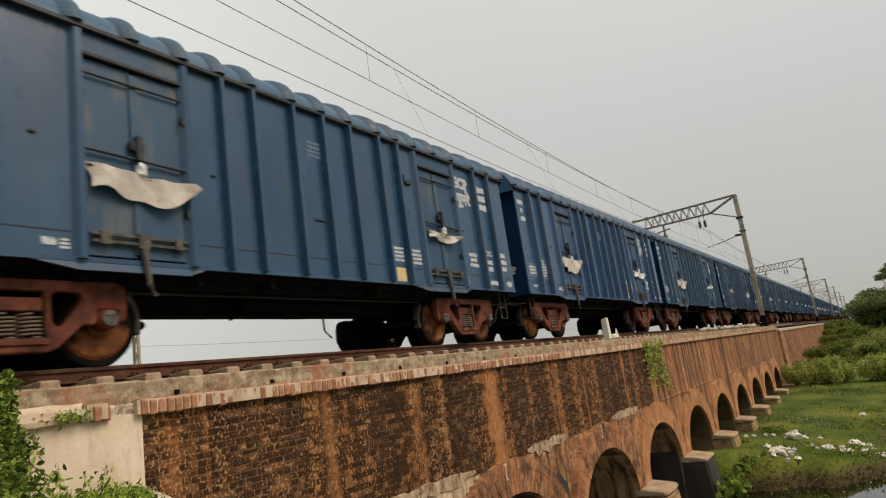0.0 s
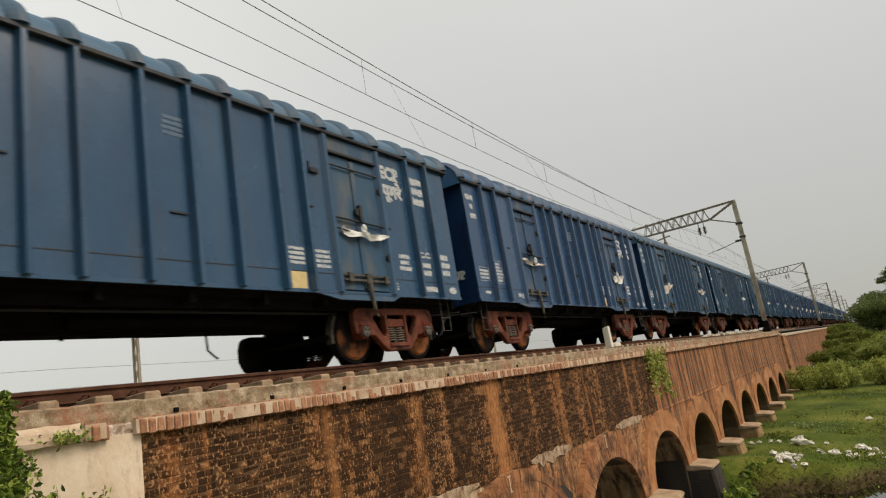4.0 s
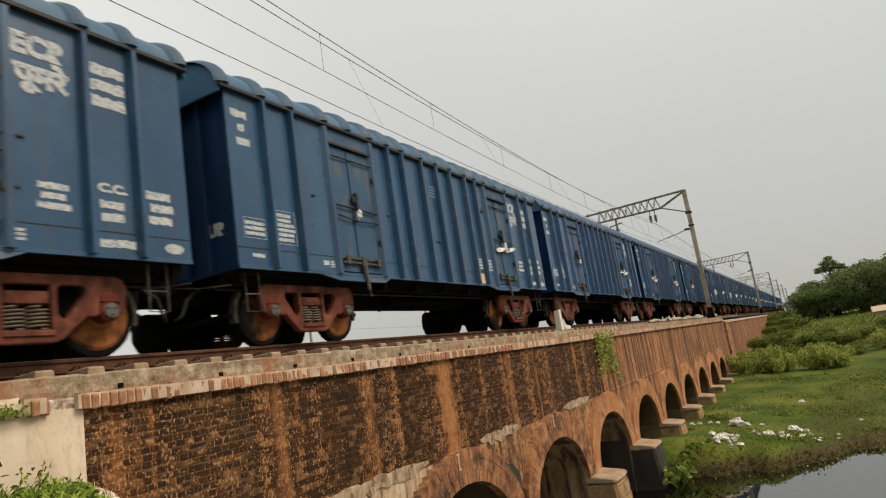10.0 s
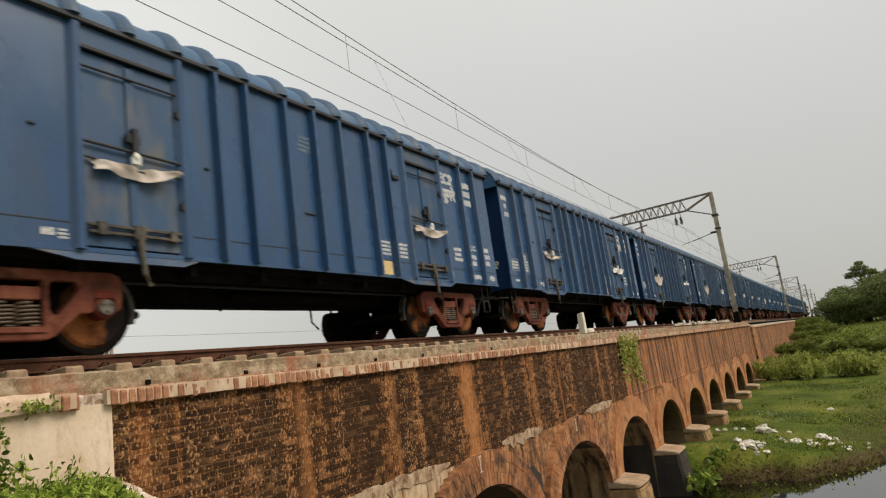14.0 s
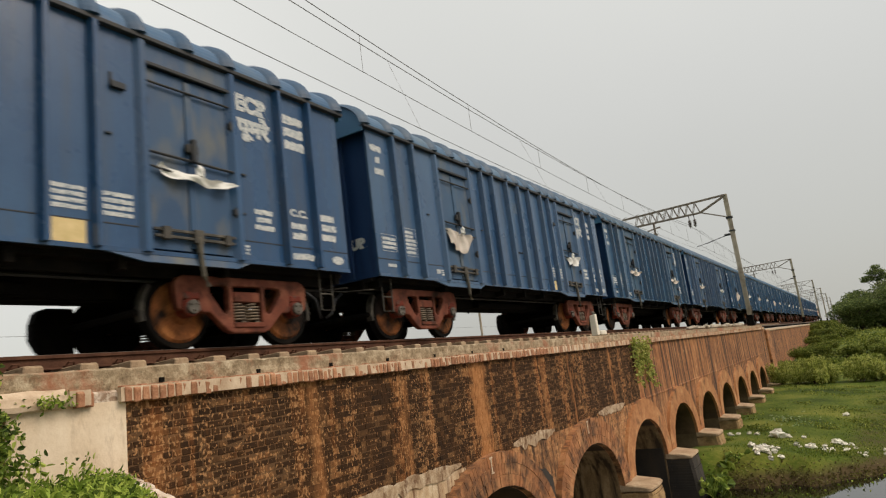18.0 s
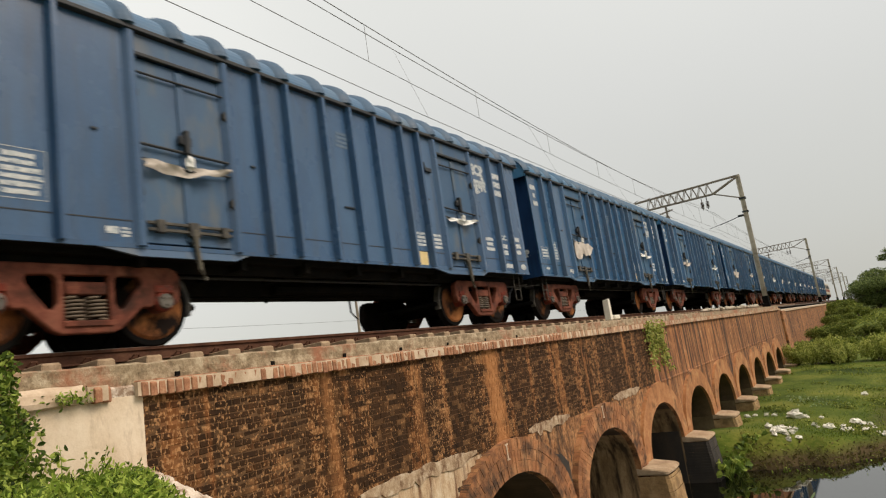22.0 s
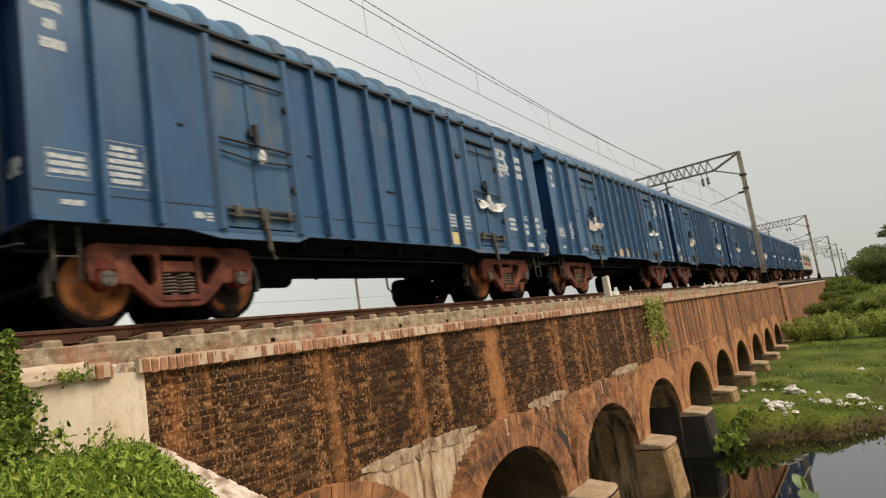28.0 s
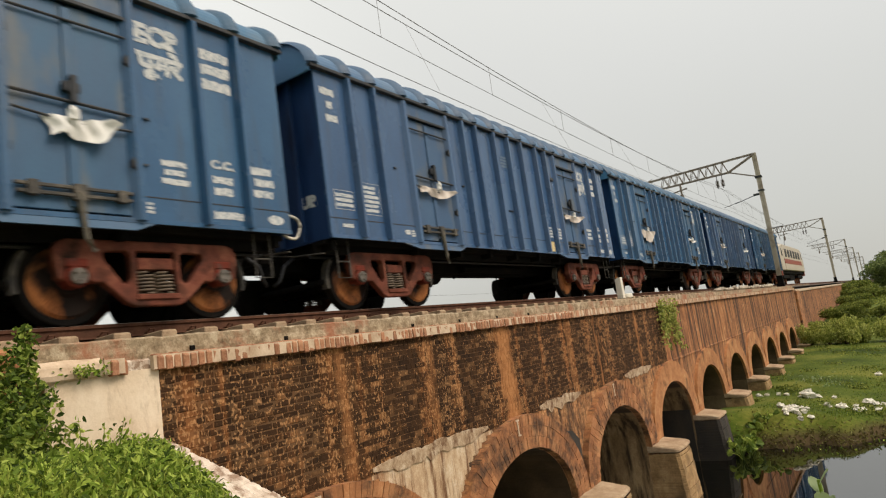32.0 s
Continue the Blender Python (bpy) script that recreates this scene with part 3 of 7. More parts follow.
# ---- mesh tools ----
class Shape:
    """Vertices and faces that grow piece by piece."""

    def __init__(self):
        self.v, self.f = [], []

    def add(self, verts, faces):
        k = len(self.v)
        self.v += [tuple(p) for p in verts]
        self.f += [tuple(i + k for i in q) for q in faces]
        return self

    def box(self, x0, x1, y0, y1, z0, z1):
        return self.add([(x0, y0, z0), (x1, y0, z0), (x1, y1, z0), (x0, y1, z0), (x0, y0, z1), (x1, y0, z1), (x1, y1, z1), (x0, y1, z1)],
                        [(3, 2, 1, 0), (4, 5, 6, 7), (0, 1, 5, 4), (1, 2, 6, 5), (2, 3, 7, 6), (3, 0, 4, 7)])

    def prism(self, poly, axis, a, b):
        """A polygon drawn out along an axis; its two coordinates are the other axes in order."""
        n = len(poly)

        def at(p, q):
            return {"x": (q, p[0], p[1]), "y": (p[0], q, p[1]), "z": (p[0], p[1], q)}[axis]
        vs = [at(p, a) for p in poly] + [at(p, b) for p in poly]
        fs = [tuple(range(n))[::-1], tuple(range(n, 2 * n))] + [(i, (i + 1) % n, n + (i + 1) % n, n + i) for i in range(n)]
        return self.add(vs, fs)

    def cyl(self, axis, c, r, a, b, n=16, r2=None):
        r2 = r if r2 is None else r2
        vs = []
        for q, rr in ((a, r), (b, r2)):
            for i in range(n):
                u, w = c[0] + rr * math.cos(2 * math.pi * i / n), c[1] + rr * math.sin(2 * math.pi * i / n)
                vs.append({"x": (q, u, w), "y": (u, q, w), "z": (u, w, q)}[axis])
        return self.add(vs, [tuple(range(n))[::-1], tuple(range(n, 2 * n))] + [(i, (i + 1) % n, n + (i + 1) % n, n + i) for i in range(n)])

    def tube(self, points, r, n=6):
        pts = [Vector(p) for p in points]
        k = len(self.v)
        for i, p in enumerate(pts):
            d = (pts[min(i + 1, len(pts) - 1)] - pts[max(i - 1, 0)]).normalized()
            u = d.cross(Vector((0, 0, 1)) if abs(d.z) < 0.9 else Vector((1, 0, 0))).normalized()
            w = d.cross(u)
            rr = r[i] if isinstance(r, (list, tuple)) else r
            for j in range(n):
                a = 2 * math.pi * j / n
                self.v.append(tuple(p + rr * (math.cos(a) * u + math.sin(a) * w)))
        for i in range(len(pts) - 1):
            for j in range(n):
                self.f.append((k + i * n + j, k + i * n + (j + 1) % n, k + (i + 1) * n + (j + 1) % n, k + (i + 1) * n + j))
        self.f.append(tuple(range(k, k + n))[::-1])
        self.f.append(tuple(range(k + (len(pts) - 1) * n, k + len(pts) * n)))
        return self

    def bar(self, a, b, w=0.04, h=0.04):
        """A straight square bar from a to b."""
        a, b = Vector(a), Vector(b)
        d = (b - a).normalized()
        u = d.cross(Vector((0, 0, 1)) if abs(d.z) < 0.95 else Vector((1, 0, 0))).normalized()
        s = d.cross(u)
        vs = [p + u * w * i / 2 + s * h * j / 2 for p in (a, b) for i, j in ((-1, -1), (1, -1), (1, 1), (-1, 1))]
        return self.add(vs, [(3, 2, 1, 0), (4, 5, 6, 7), (0, 1, 5, 4), (1, 2, 6, 5), (2, 3, 7, 6), (3, 0, 4, 7)])

    def mesh(self, name, bevel=0.0, smooth=False):
        me = bpy.data.meshes.new(name)
        me.from_pydata(self.v, [], self.f)
        bm = bmesh.new()
        bm.from_mesh(me)
        bmesh.ops.recalc_face_normals(bm, faces=bm.faces[:])
        if bevel:
            es = [e for e in bm.edges if len(e.link_faces) == 2 and e.calc_face_angle(0) > 0.6]
            bmesh.ops.bevel(bm, geom=es, offset=bevel, segments=1, affect="EDGES", profile=0.5, clamp_overlap=True)
        bm.to_mesh(me)
        bm.free()
        if smooth:
            me.polygons.foreach_set("use_smooth", [True] * len(me.polygons))
        return me


def part(name, shape, material, parent=None, label="", bevel=0.0, smooth=False, at=None):
    """Links a shape (or a mesh) as one mesh object, under a thing or a part."""
    me = shape.mesh(name, bevel, smooth) if isinstance(shape, Shape) else shape
    if material and not me.materials:
        me.materials.append(material)
    ob = new(name, me)
    ob.parent = parent
    if at is not None:
        ob.location = at
    if label:
        ob["label"] = label
    return ob


def thing(name, label, category, group="", kind="", at=(0, 0, 0)):
    ob = new(name)
    ob.empty_display_size = 0.3
    ob.location = at
    return tagged(ob, label, category, group, kind)


def np_mesh(name, verts, quads):
    """A mesh from arrays of vertices and four-cornered faces."""
    me = bpy.data.meshes.new(name)
    nv, nf = len(verts), len(quads)
    me.vertices.add(nv)
    me.vertices.foreach_set("co", np.asarray(verts, dtype=np.float32).ravel())
    me.loops.add(nf * 4)
    me.loops.foreach_set("vertex_index", np.asarray(quads, dtype=np.int32).ravel())
    me.polygons.add(nf)
    me.polygons.foreach_set("loop_start", np.arange(0, nf * 4, 4, dtype=np.int32))
    me.polygons.foreach_set("loop_total", np.full(nf, 4, dtype=np.int32))
    me.polygons.foreach_set("use_smooth", [False] * nf)
    me.update(calc_edges=True)
    me.validate()
    return me


def box_rows(rows):
    """Many boxes at once, from rows of x0 x1 y0 y1 z0 z1, without the hidden back."""
    r = np.asarray(rows, dtype=float)
    n = len(r)
    idx = [(0, 2, 4), (1, 2, 4), (1, 3, 4), (0, 3, 4), (0, 2, 5), (1, 2, 5), (1, 3, 5), (0, 3, 5)]
    v = np.stack([np.stack([r[:, i] for i in k], -1) for k in idx], 1).reshape(-1, 3)
    f = np.array([(3, 2, 1, 0), (4, 5, 6, 7), (0, 1, 5, 4), (1, 2, 6, 5), (2, 3, 7, 6)])
    return v, (f[None] + 8 * np.arange(n)[:, None, None]).reshape(-1, 4)


def leaf_mesh(name, points, size, rng, up=0.3, slim=0.5, material=None, fold=0.15):
    """A leaf for every point: a folded pointed blade turned at random."""
    p = np.asarray(points, dtype=float)
    n = len(p)
    d = rng.normal(size=(n, 3))
    d[:, 2] += up
    d /= np.linalg.norm(d, axis=1)[:, None]
    a = np.cross(d, rng.normal(size=(n, 3)))
    a /= np.linalg.norm(a, axis=1)[:, None]
    nrm = np.cross(d, a)
    s = (np.asarray(size) * rng.uniform(0.6, 1.3, n))[:, None] if np.ndim(size) == 0 else (size * rng.uniform(0.6, 1.3, n))[:, None]
    base, tip = p - d * s * 0.5, p + d * s * 0.5
    r1, r2 = (p + d * s * u + a * s * slim * w + nrm * s * fold for u, w in ((-0.22, 0.44), (0.16, 0.40)))
    l1, l2 = (p + d * s * u - a * s * slim * w + nrm * s * fold for u, w in ((-0.22, 0.44), (0.16, 0.40)))
    v = np.stack([base, r1, r2, tip, l2, l1], 1).reshape(-1, 3)
    k = 6 * np.arange(n)[:, None]
    f = np.stack([np.concatenate([k, k + 1, k + 2, k + 3], 1), np.concatenate([k, k + 3, k + 4, k + 5], 1)], 1).reshape(-1, 4)
    me = np_mesh(name, v, f)
    if material:
        me.materials.append(material)
    return me


def blade_mesh(name, roots, length, width, rng, lean=0.5, material=None):
    """Grass: two joined faces a blade, bent over."""
    p = np.asarray(roots, dtype=float)
    n = len(p)
    ang = rng.uniform(0, 2 * np.pi, n)
    d = np.stack([np.cos(ang), np.sin(ang), np.zeros(n)], -1)
    side = np.stack([-d[:, 1], d[:, 0], np.zeros(n)], -1)
    ln = (length * rng.uniform(0.5, 1.3, n))[:, None]
    le = (lean * rng.uniform(0.1, 1.0, n))[:, None]
    z = np.array([0, 0, 1.0])
    w = width * rng.uniform(0.7, 1.3, n)[:, None]
    mid = p + z * ln * 0.6 + d * ln * le * 0.3
    tip = p + z * ln * (1 - 0.4 * le) + d * ln * le
    v = np.stack([p - side * w, p + side * w, mid + side * w * 0.8, mid - side * w * 0.8, tip + side * w * 0.15, tip - side * w * 0.15], 1).reshape(-1, 3)
    k = 6 * np.arange(n)[:, None]
    f = np.stack([np.concatenate([k, k + 1, k + 2, k + 3], 1), np.concatenate([k + 3, k + 2, k + 4, k + 5], 1)], 1).reshape(-1, 4)
    me = np_mesh(name, v, f)
    if material:
        me.materials.append(material)
    return me


# ---- ground and water ----
def smooth01(u):
    u = np.clip(u, 0, 1)
    return u * u * (3 - 2 * u)


def shore_y(x):
    """Where the far bank of the river meets the water."""
    return 27.3 + 0.6 * x + 1.1 * smooth01((-x - 4.4) / 1.2) + 0.5 * np.sin(1.3 * x + 0.6) + 0.25 * np.sin(3.7 * x)


def ground_z(x, y):
    """Height of the ground: the near bank, the river bed and the meadow beyond."""
    x, y = np.asarray(x, float), np.asarray(y, float)
    edge = 0.05 - 0.61 * np.clip(x, -9.0, 0.0) + 0.02 * np.clip(x, 0, 400)
    d = y - edge
    top = -2.35 + 0.93 * smooth01((-x - 0.4) / 4.2) - 0.05 * smooth01((-x - 5.0) / 1.0)
    near = np.where(d > 0, top - 0.62 * d - 0.34 * np.minimum(d, 1.0), top + 0.10 * np.minimum(-d, 4.0))
    near = near + 0.05 * np.sin(2.1 * x + 0.4) * np.cos(1.7 * y)
    bed = np.full_like(near, -7.2)
    m = y - shore_y(np.clip(x, -40, 60))
    land = np.where(m > 0, -6.0 + 0.24 * np.minimum(m, 1.2) + 0.010 * np.clip(m - 1.2, 0, 120), -6.0 + 0.5 * m)
    land = land + np.where(m > 1, 0.006 * np.sin(0.9 * x + 0.3 * y) * np.cos(0.5 * y - 0.4 * x), 0)
    # higher ground against the piers, and a gentle rise to the trees
    land = land + (0.50 + 0.32 * smooth01((31.0 - y) / 5.0)) * smooth01((1.0 - x) / 6.2) * smooth01((m + 0.4) / 2.2) * np.where(x > WALL_X - 0.3, 1.0, 0.55) + 0.0135 * np.clip(m - 50.0, 0, 110)
    return np.maximum(np.maximum(near, bed), land)


def build_ground():
    def axis(lo, hi, n0, n1, fine):
        far_lo = -np.geomspace(-lo + 1, 2500, n0)[::-1]
        far_hi = np.geomspace(hi + 1, 2500, n1)
        return np.concatenate([far_lo, np.arange(lo, hi + fine, fine), far_hi])
    xs, ys = axis(-10.0, 12.0, 22, 26, 0.30), axis(-4.0, 46.0, 22, 30, 0.30)
    gx, gy = np.meshgrid(xs, ys, indexing="ij")
    v = np.stack([gx, gy, ground_z(gx, gy)], -1).reshape(-1, 3)
    nx, ny = len(xs), len(ys)
    i, j = np.meshgrid(np.arange(nx - 1), np.arange(ny - 1), indexing="ij")
    a = (i * ny + j).ravel()
    me = np_mesh("ground", v, np.stack([a, a + ny, a + ny + 1, a + 1], -1))
    me.polygons.foreach_set("use_smooth", [True] * len(me.polygons))
    me.materials.append(M_GROUND)
    tagged(new("ground", me), "green meadow and muddy river bank in front of the viaduct", "ground", kind="structure")
    w = Shape().add([(-140, -80, WATER_Z), (160, -80, WATER_Z), (160, 75, WATER_Z), (-140, 75, WATER_Z)], [(0, 1, 2, 3)])
    tagged(part("water", w, M_WATER), "still dark river water reflecting the viaduct and the grey sky", "water", kind="structure")


build_ground()


# ---- viaduct ----
def roughened(me, cuts, amount, seed):
    """Breaks up the flat faces of worn masonry."""
    bm = bmesh.new()
    bm.from_mesh(me)
    long_edges = [e for e in bm.edges if e.calc_length() > 0.12]
    bmesh.ops.subdivide_edges(bm, edges=long_edges, cuts=cuts, use_grid_fill=True)
    for v in bm.verts:
        p = v.co * 3.1 + Vector((seed * 7.3, seed * 1.7, 0))
        v.co += noise.noise_vector(p) * amount + noise.noise_vector(p * 3.7) * amount * 0.4
    bm.to_mesh(me)
    bm.free()
    return me


def arch_y(i):
    return ARCH0_Y + ARCH_STEP * i


N_ARCH = 10
WALL_Y0, WALL_Y1 = 3.95, 59.6
BACK_X = -15.8


def crown_drop(y):
    return -0.006 * max(0.0, y - 14.0)


def arch_curve(i, grow=0.0, n=18):
    c, dz = arch_y(i), crown_drop(arch_y(i))
    return [(c - (ARCH_HALF + grow) * math.cos(math.pi * k / n), SPRING_Z + dz + (ARCH_RISE + grow) * math.sin(math.pi * k / n)) for k in range(n + 1)]


def build_viaduct():
    wall = tagged(new("wall_viaduct"), "old brick railway viaduct wall, black stains and bare orange streaks", "wall", kind="structure")
    # core behind the bricks
    core = Shape().box(BACK_X, WALL_X - 0.004, WALL_Y0, 21.7, -2.46, -0.62).box(BACK_X, WALL_X - 0.05, 21.7, WALL_Y1, -2.46, -0.62)
    core.box(BACK_X, WALL_X - 0.017, WALL_Y0 - 0.6, arch_y(0) - ARCH_HALF, -6.9, -2.46)
    part("wall_core", core, M_MORTAR, wall, "dark mortar between the bricks")
    # spandrels with the arch openings, in one face, and the vaults behind
    face, far_face, vault, haunch = Shape(), Shape(), Shape(), Shape()
    zt, xf = -2.46, WALL_X - 0.02
    for i in range(N_ARCH):
        c = arch_curve(i)
        for (y0, z0), (y1, z1) in zip(c, c[1:]):
            (face if i < 3 else far_face).add([(xf, y0, z0), (xf, y1, z1), (xf, y1, zt), (xf, y0, zt)], [(0, 1, 2, 3)])
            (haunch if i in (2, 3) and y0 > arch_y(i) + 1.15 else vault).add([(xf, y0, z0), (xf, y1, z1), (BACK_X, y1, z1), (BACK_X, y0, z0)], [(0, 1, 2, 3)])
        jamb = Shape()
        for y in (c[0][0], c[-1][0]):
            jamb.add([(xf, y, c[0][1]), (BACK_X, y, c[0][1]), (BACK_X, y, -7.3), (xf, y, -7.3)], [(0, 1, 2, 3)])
        part("pier_jamb", jamb, M_JAMBTAN if i in (2, 3) else M_JAMBSHADE, wall, "damp tan brick sides of the piers" if i in (2, 3) else "brick sides of the piers, darkened in colour for shade")
        if i == 3:
            part("wet_stain", Shape().box(BACK_X, xf - 0.06, c[-1][0] - 0.03, c[-1][0] + 0.05, -7.2, -4.27), M_NEARBLACK, wall, "black lower courses inside the arch")
        y0 = c[-1][0]
        y1 = arch_curve(i + 1)[0][0] if i < N_ARCH - 1 else WALL_Y1
        (face if i < 3 else far_face).add([(xf, y0, -7.3), (xf, y1, -7.3), (xf, y1, zt), (xf, y0, zt)], [(0, 1, 2, 3)])
    part("spandrel", face, M_SPANDREL, wall, "streaked brown render between the arches")
    part("far_spandrel", far_face, M_STREAK, wall, "orange-brown render between the farther arches")
    part("damp_stain", roughened(Shape().prism([(12.94, -3.05), (13.36, -3.06), (13.70, -3.30), (13.72, -3.7), (13.66, -4.5), (13.22, -4.5), (13.24, -3.97), (13.08, -3.46)], "x", WALL_X - 0.03, WALL_X + 0.115).mesh("damp_stain"), 3, 0.012, 3), M_NEARBLACK, wall, "black raised patch between two arches")
    part("vault_haunch", haunch, M_JAMBTAN, wall, "tan haunch under the arches")
    part("vault", vault, M_VAULTSHADE, wall, "brick undersides of the arches, darkened in colour for shade")
    # sloping cement ledge where the lower wall steps forward
    for i, (y0, y1) in enumerate(((7.0, 10.15), (12.25, 14.40), (17.5, 19.9))):
        s, rr = Shape(), random.Random(60 + i)
        n = int((y1 - y0) / 0.09)
        for k in range(n + 1):
            y = y0 + (y1 - y0) * k / n
            edge = min(1.0, 5.0 * min(k, n - k) / n)
            wave = noise.noise(Vector((y * 2.6, 3.0 + i, 0.0)))
            hi = -2.37 + edge * (0.06 + 0.06 * wave + 0.03 * noise.noise(Vector((y * 9.0, 1.0, i))) + rr.uniform(-0.012, 0.012))
            lo = -2.42 - edge * (0.10 - 0.05 * wave + 0.07 * noise.noise(Vector((y * 6.0, 8.0, i))) + rr.uniform(-0.03, 0.03))
            s.v += [(WALL_X - 0.03, y, hi + 0.01), (WALL_X + 0.009, y, hi), (WALL_X + 0.011, y, (hi + lo) / 2), (WALL_X + 0.009, y, lo), (WALL_X - 0.03, y, lo - 0.01)]
        s.f += [(5 * k + r, 5 * k + 5 + r, 5 * k + 6 + r, 5 * k + 1 + r) for k in range(n) for r in range(4)]
        part("cement_ledge", s, M_CEMENT, wall, "ragged grey-white cement ledge")
    # arch rings, brick by brick
    for i in range(N_ARCH):
        near = i < 3
        ring = Shape()
        dz = crown_drop(arch_y(i))
        for r in range(3):
            g0, g1 = 0.02 + r * 0.215, 0.02 + (r + 1) * 0.215 - 0.009
            n = int((55 if near else 22) * (1 + 0.12 * r))
            rr = random.Random(100 * i + r)
            for k in range(n):
                t0, t1 = math.pi * k / n, math.pi * (k + 0.93) / n
                x1 = WALL_X + 0.135 + rr.uniform(-0.009, 0.009)
                q = [(arch_y(i) - (ARCH_HALF + g) * math.cos(t), SPRING_Z + dz + (ARCH_RISE + g) * math.sin(t)) for g, t in ((g0, t0), (g0, t1), (g1, t1), (g1, t0))]
                ring.add([(x, y, z) for x in (WALL_X - 0.10, x1) for y, z in q], [(4, 5, 6, 7), (0, 1, 5, 4), (1, 2, 6, 5), (2, 3, 7, 6), (3, 0, 4, 7)])
        if near:
            part("arch_ring", ring, M_RING, wall, "three rings of orange-brown arch bricks")
            x, yk, zk = WALL_X + 0.146, arch_y(i) - 0.22, SPRING_Z + ARCH_RISE + dz + 0.06
            mark = Shape().box(x, x + 0.004, yk - 0.07, yk + 0.05, zk + 0.53, zk + 0.56).box(x, x + 0.004, yk - 0.03, yk + 0.01, zk + 0.28, zk + 0.53).box(x, x + 0.004, yk - 0.05, yk + 0.06, zk + 0.26, zk + 0.285)
            part("painted_mark", mark, M_LIME, wall, "small unreadable white painted mark")
        back = Shape()
        inner, outer = arch_curve(i, 0.015), arch_curve(i, 0.66)
        for (a, b), (c, d) in zip(zip(inner, inner[1:]), zip(outer, outer[1:])):
            vs = [(x, *p) for x in (WALL_X - 0.08, WALL_X + (0.126 if near else 0.085)) for p in (a, b, d, c)]
            back.add(vs, [(4, 5, 6, 7), (0, 1, 5, 4), (2, 3, 7, 6)])
        part("ring_mortar" if near else "arch_band", back, M_SPANDREL if near else M_ARCHBAND, wall, "" if near else "plastered band round the arch")
    # piers with cutwaters and pale caps
    for i in range(N_ARCH):
        yc = arch_y(i) + ARCH_STEP / 2
        if yc > WALL_Y1:
            continue
        dz = crown_drop(yc)
        pier = tagged(new("bridge_pier"), "stone pier cutwater with a pale worn cap at the viaduct's foot", "pier", "viaduct piers", "structure")
        body = [(WALL_X - 0.05, yc - 0.66), (-5.58, yc - 0.63), (-5.49, yc - 0.55), (-5.46, yc), (-5.49, yc + 0.55), (-5.58, yc + 0.63), (WALL_X - 0.05, yc + 0.66)]
        low = [(WALL_X - 0.05, yc - 0.70), (-5.36, yc - 0.68), (-5.26, yc - 0.58), (-5.24, yc), (-5.26, yc + 0.58), (-5.36, yc + 0.68), (WALL_X - 0.05, yc + 0.70)]
        n = len(body)
        s = Shape()
        rr = random.Random(400 + i)
        z0 = -7.3
        while z0 < -4.64:
            z1 = min(z0 + rr.uniform(0.075, 0.10), -4.62)
            g = rr.uniform(-0.010, 0.008)
            ring = []
            for zz in (z0, z0 + 0.012, z1 - 0.012, z1):
                f = (zz + 7.3) / 2.68
                q = g - (0.005 if zz in (z0, z1) else 0)
                ring.append([(a[0] * (1 - f) + b[0] * f + (q if a[0] > WALL_X else 0), yc + (a[1] - yc) * (1 - f) + (b[1] - yc) * f + (q if a[1] > yc else -q) * 0.7, zz + dz) for a, b in zip(low, body)])
            s.add([p for r4 in ring for p in r4], [(r4 * n + k, r4 * n + (k + 1) % n, (r4 + 1) * n + (k + 1) % n, (r4 + 1) * n + k) for r4 in range(3) for k in range(n)])
            z0 = z1
        # near-black on the fourth cutwater puts the pier's shade into its colour
        part("cutwater", roughened(s.mesh("cutwater"), 2, 0.014, i), M_NEARBLACK if i == 3 else M_PIER, pier)
        cap = Shape()
        o = [(x + (0.02 if 0 < k < n - 1 else 0), yc + (y - yc) * 1.02) for k, (x, y) in enumerate(body)]
        top = (-4.38, -4.48, -4.50, -4.505, -4.50, -4.48, -4.38)
        cap.add([(x, y, -4.60 + dz) for x, y in o] + [(x, y, z + dz) for (x, y), z in zip(o, top)],
                [tuple(range(n))[::-1], (n, n + 1, n + 5, n + 6), (n + 1, n + 2, n + 3, n + 4, n + 5)] + [(k, (k + 1) % n, n + (k + 1) % n, n + k) for k in range(n)])
        part("pier_cap", roughened(cap.mesh("pier_cap", 0.03), 3, 0.022, 50 + i), M_PIERCAP, pier, "pale stone cap")
    part("plain_face", Shape().box(WALL_X - 0.06, WALL_X - 0.017, 21.6, WALL_Y1, -2.46, -0.66), M_STREAK, wall, "orange-brown wall with dark vertical water streaks")
    step = Shape().prism([(WALL_X - 0.04, -2.52), (WALL_X - 0.002, -2.50), (WALL_X - 0.004, -2.45), (WALL_X - 0.04, -2.40)], "y", 20.6, WALL_Y1)
    part("wall_step", roughened(step.mesh("wall_step"), 2, 0.012, 21), M_STREAK, wall, "low weathered step along the wall")
    # parapet band above the string course, with drain holes
    band = Shape().box(-7.0, WALL_X - 0.06, 2.70, WALL_Y1, -0.62, -0.35).box(-7.0, WALL_X - 0.03, 30.0, WALL_Y1, -0.62, -0.31)
    rows, cols = 7, 420
    k0 = len(band.v)
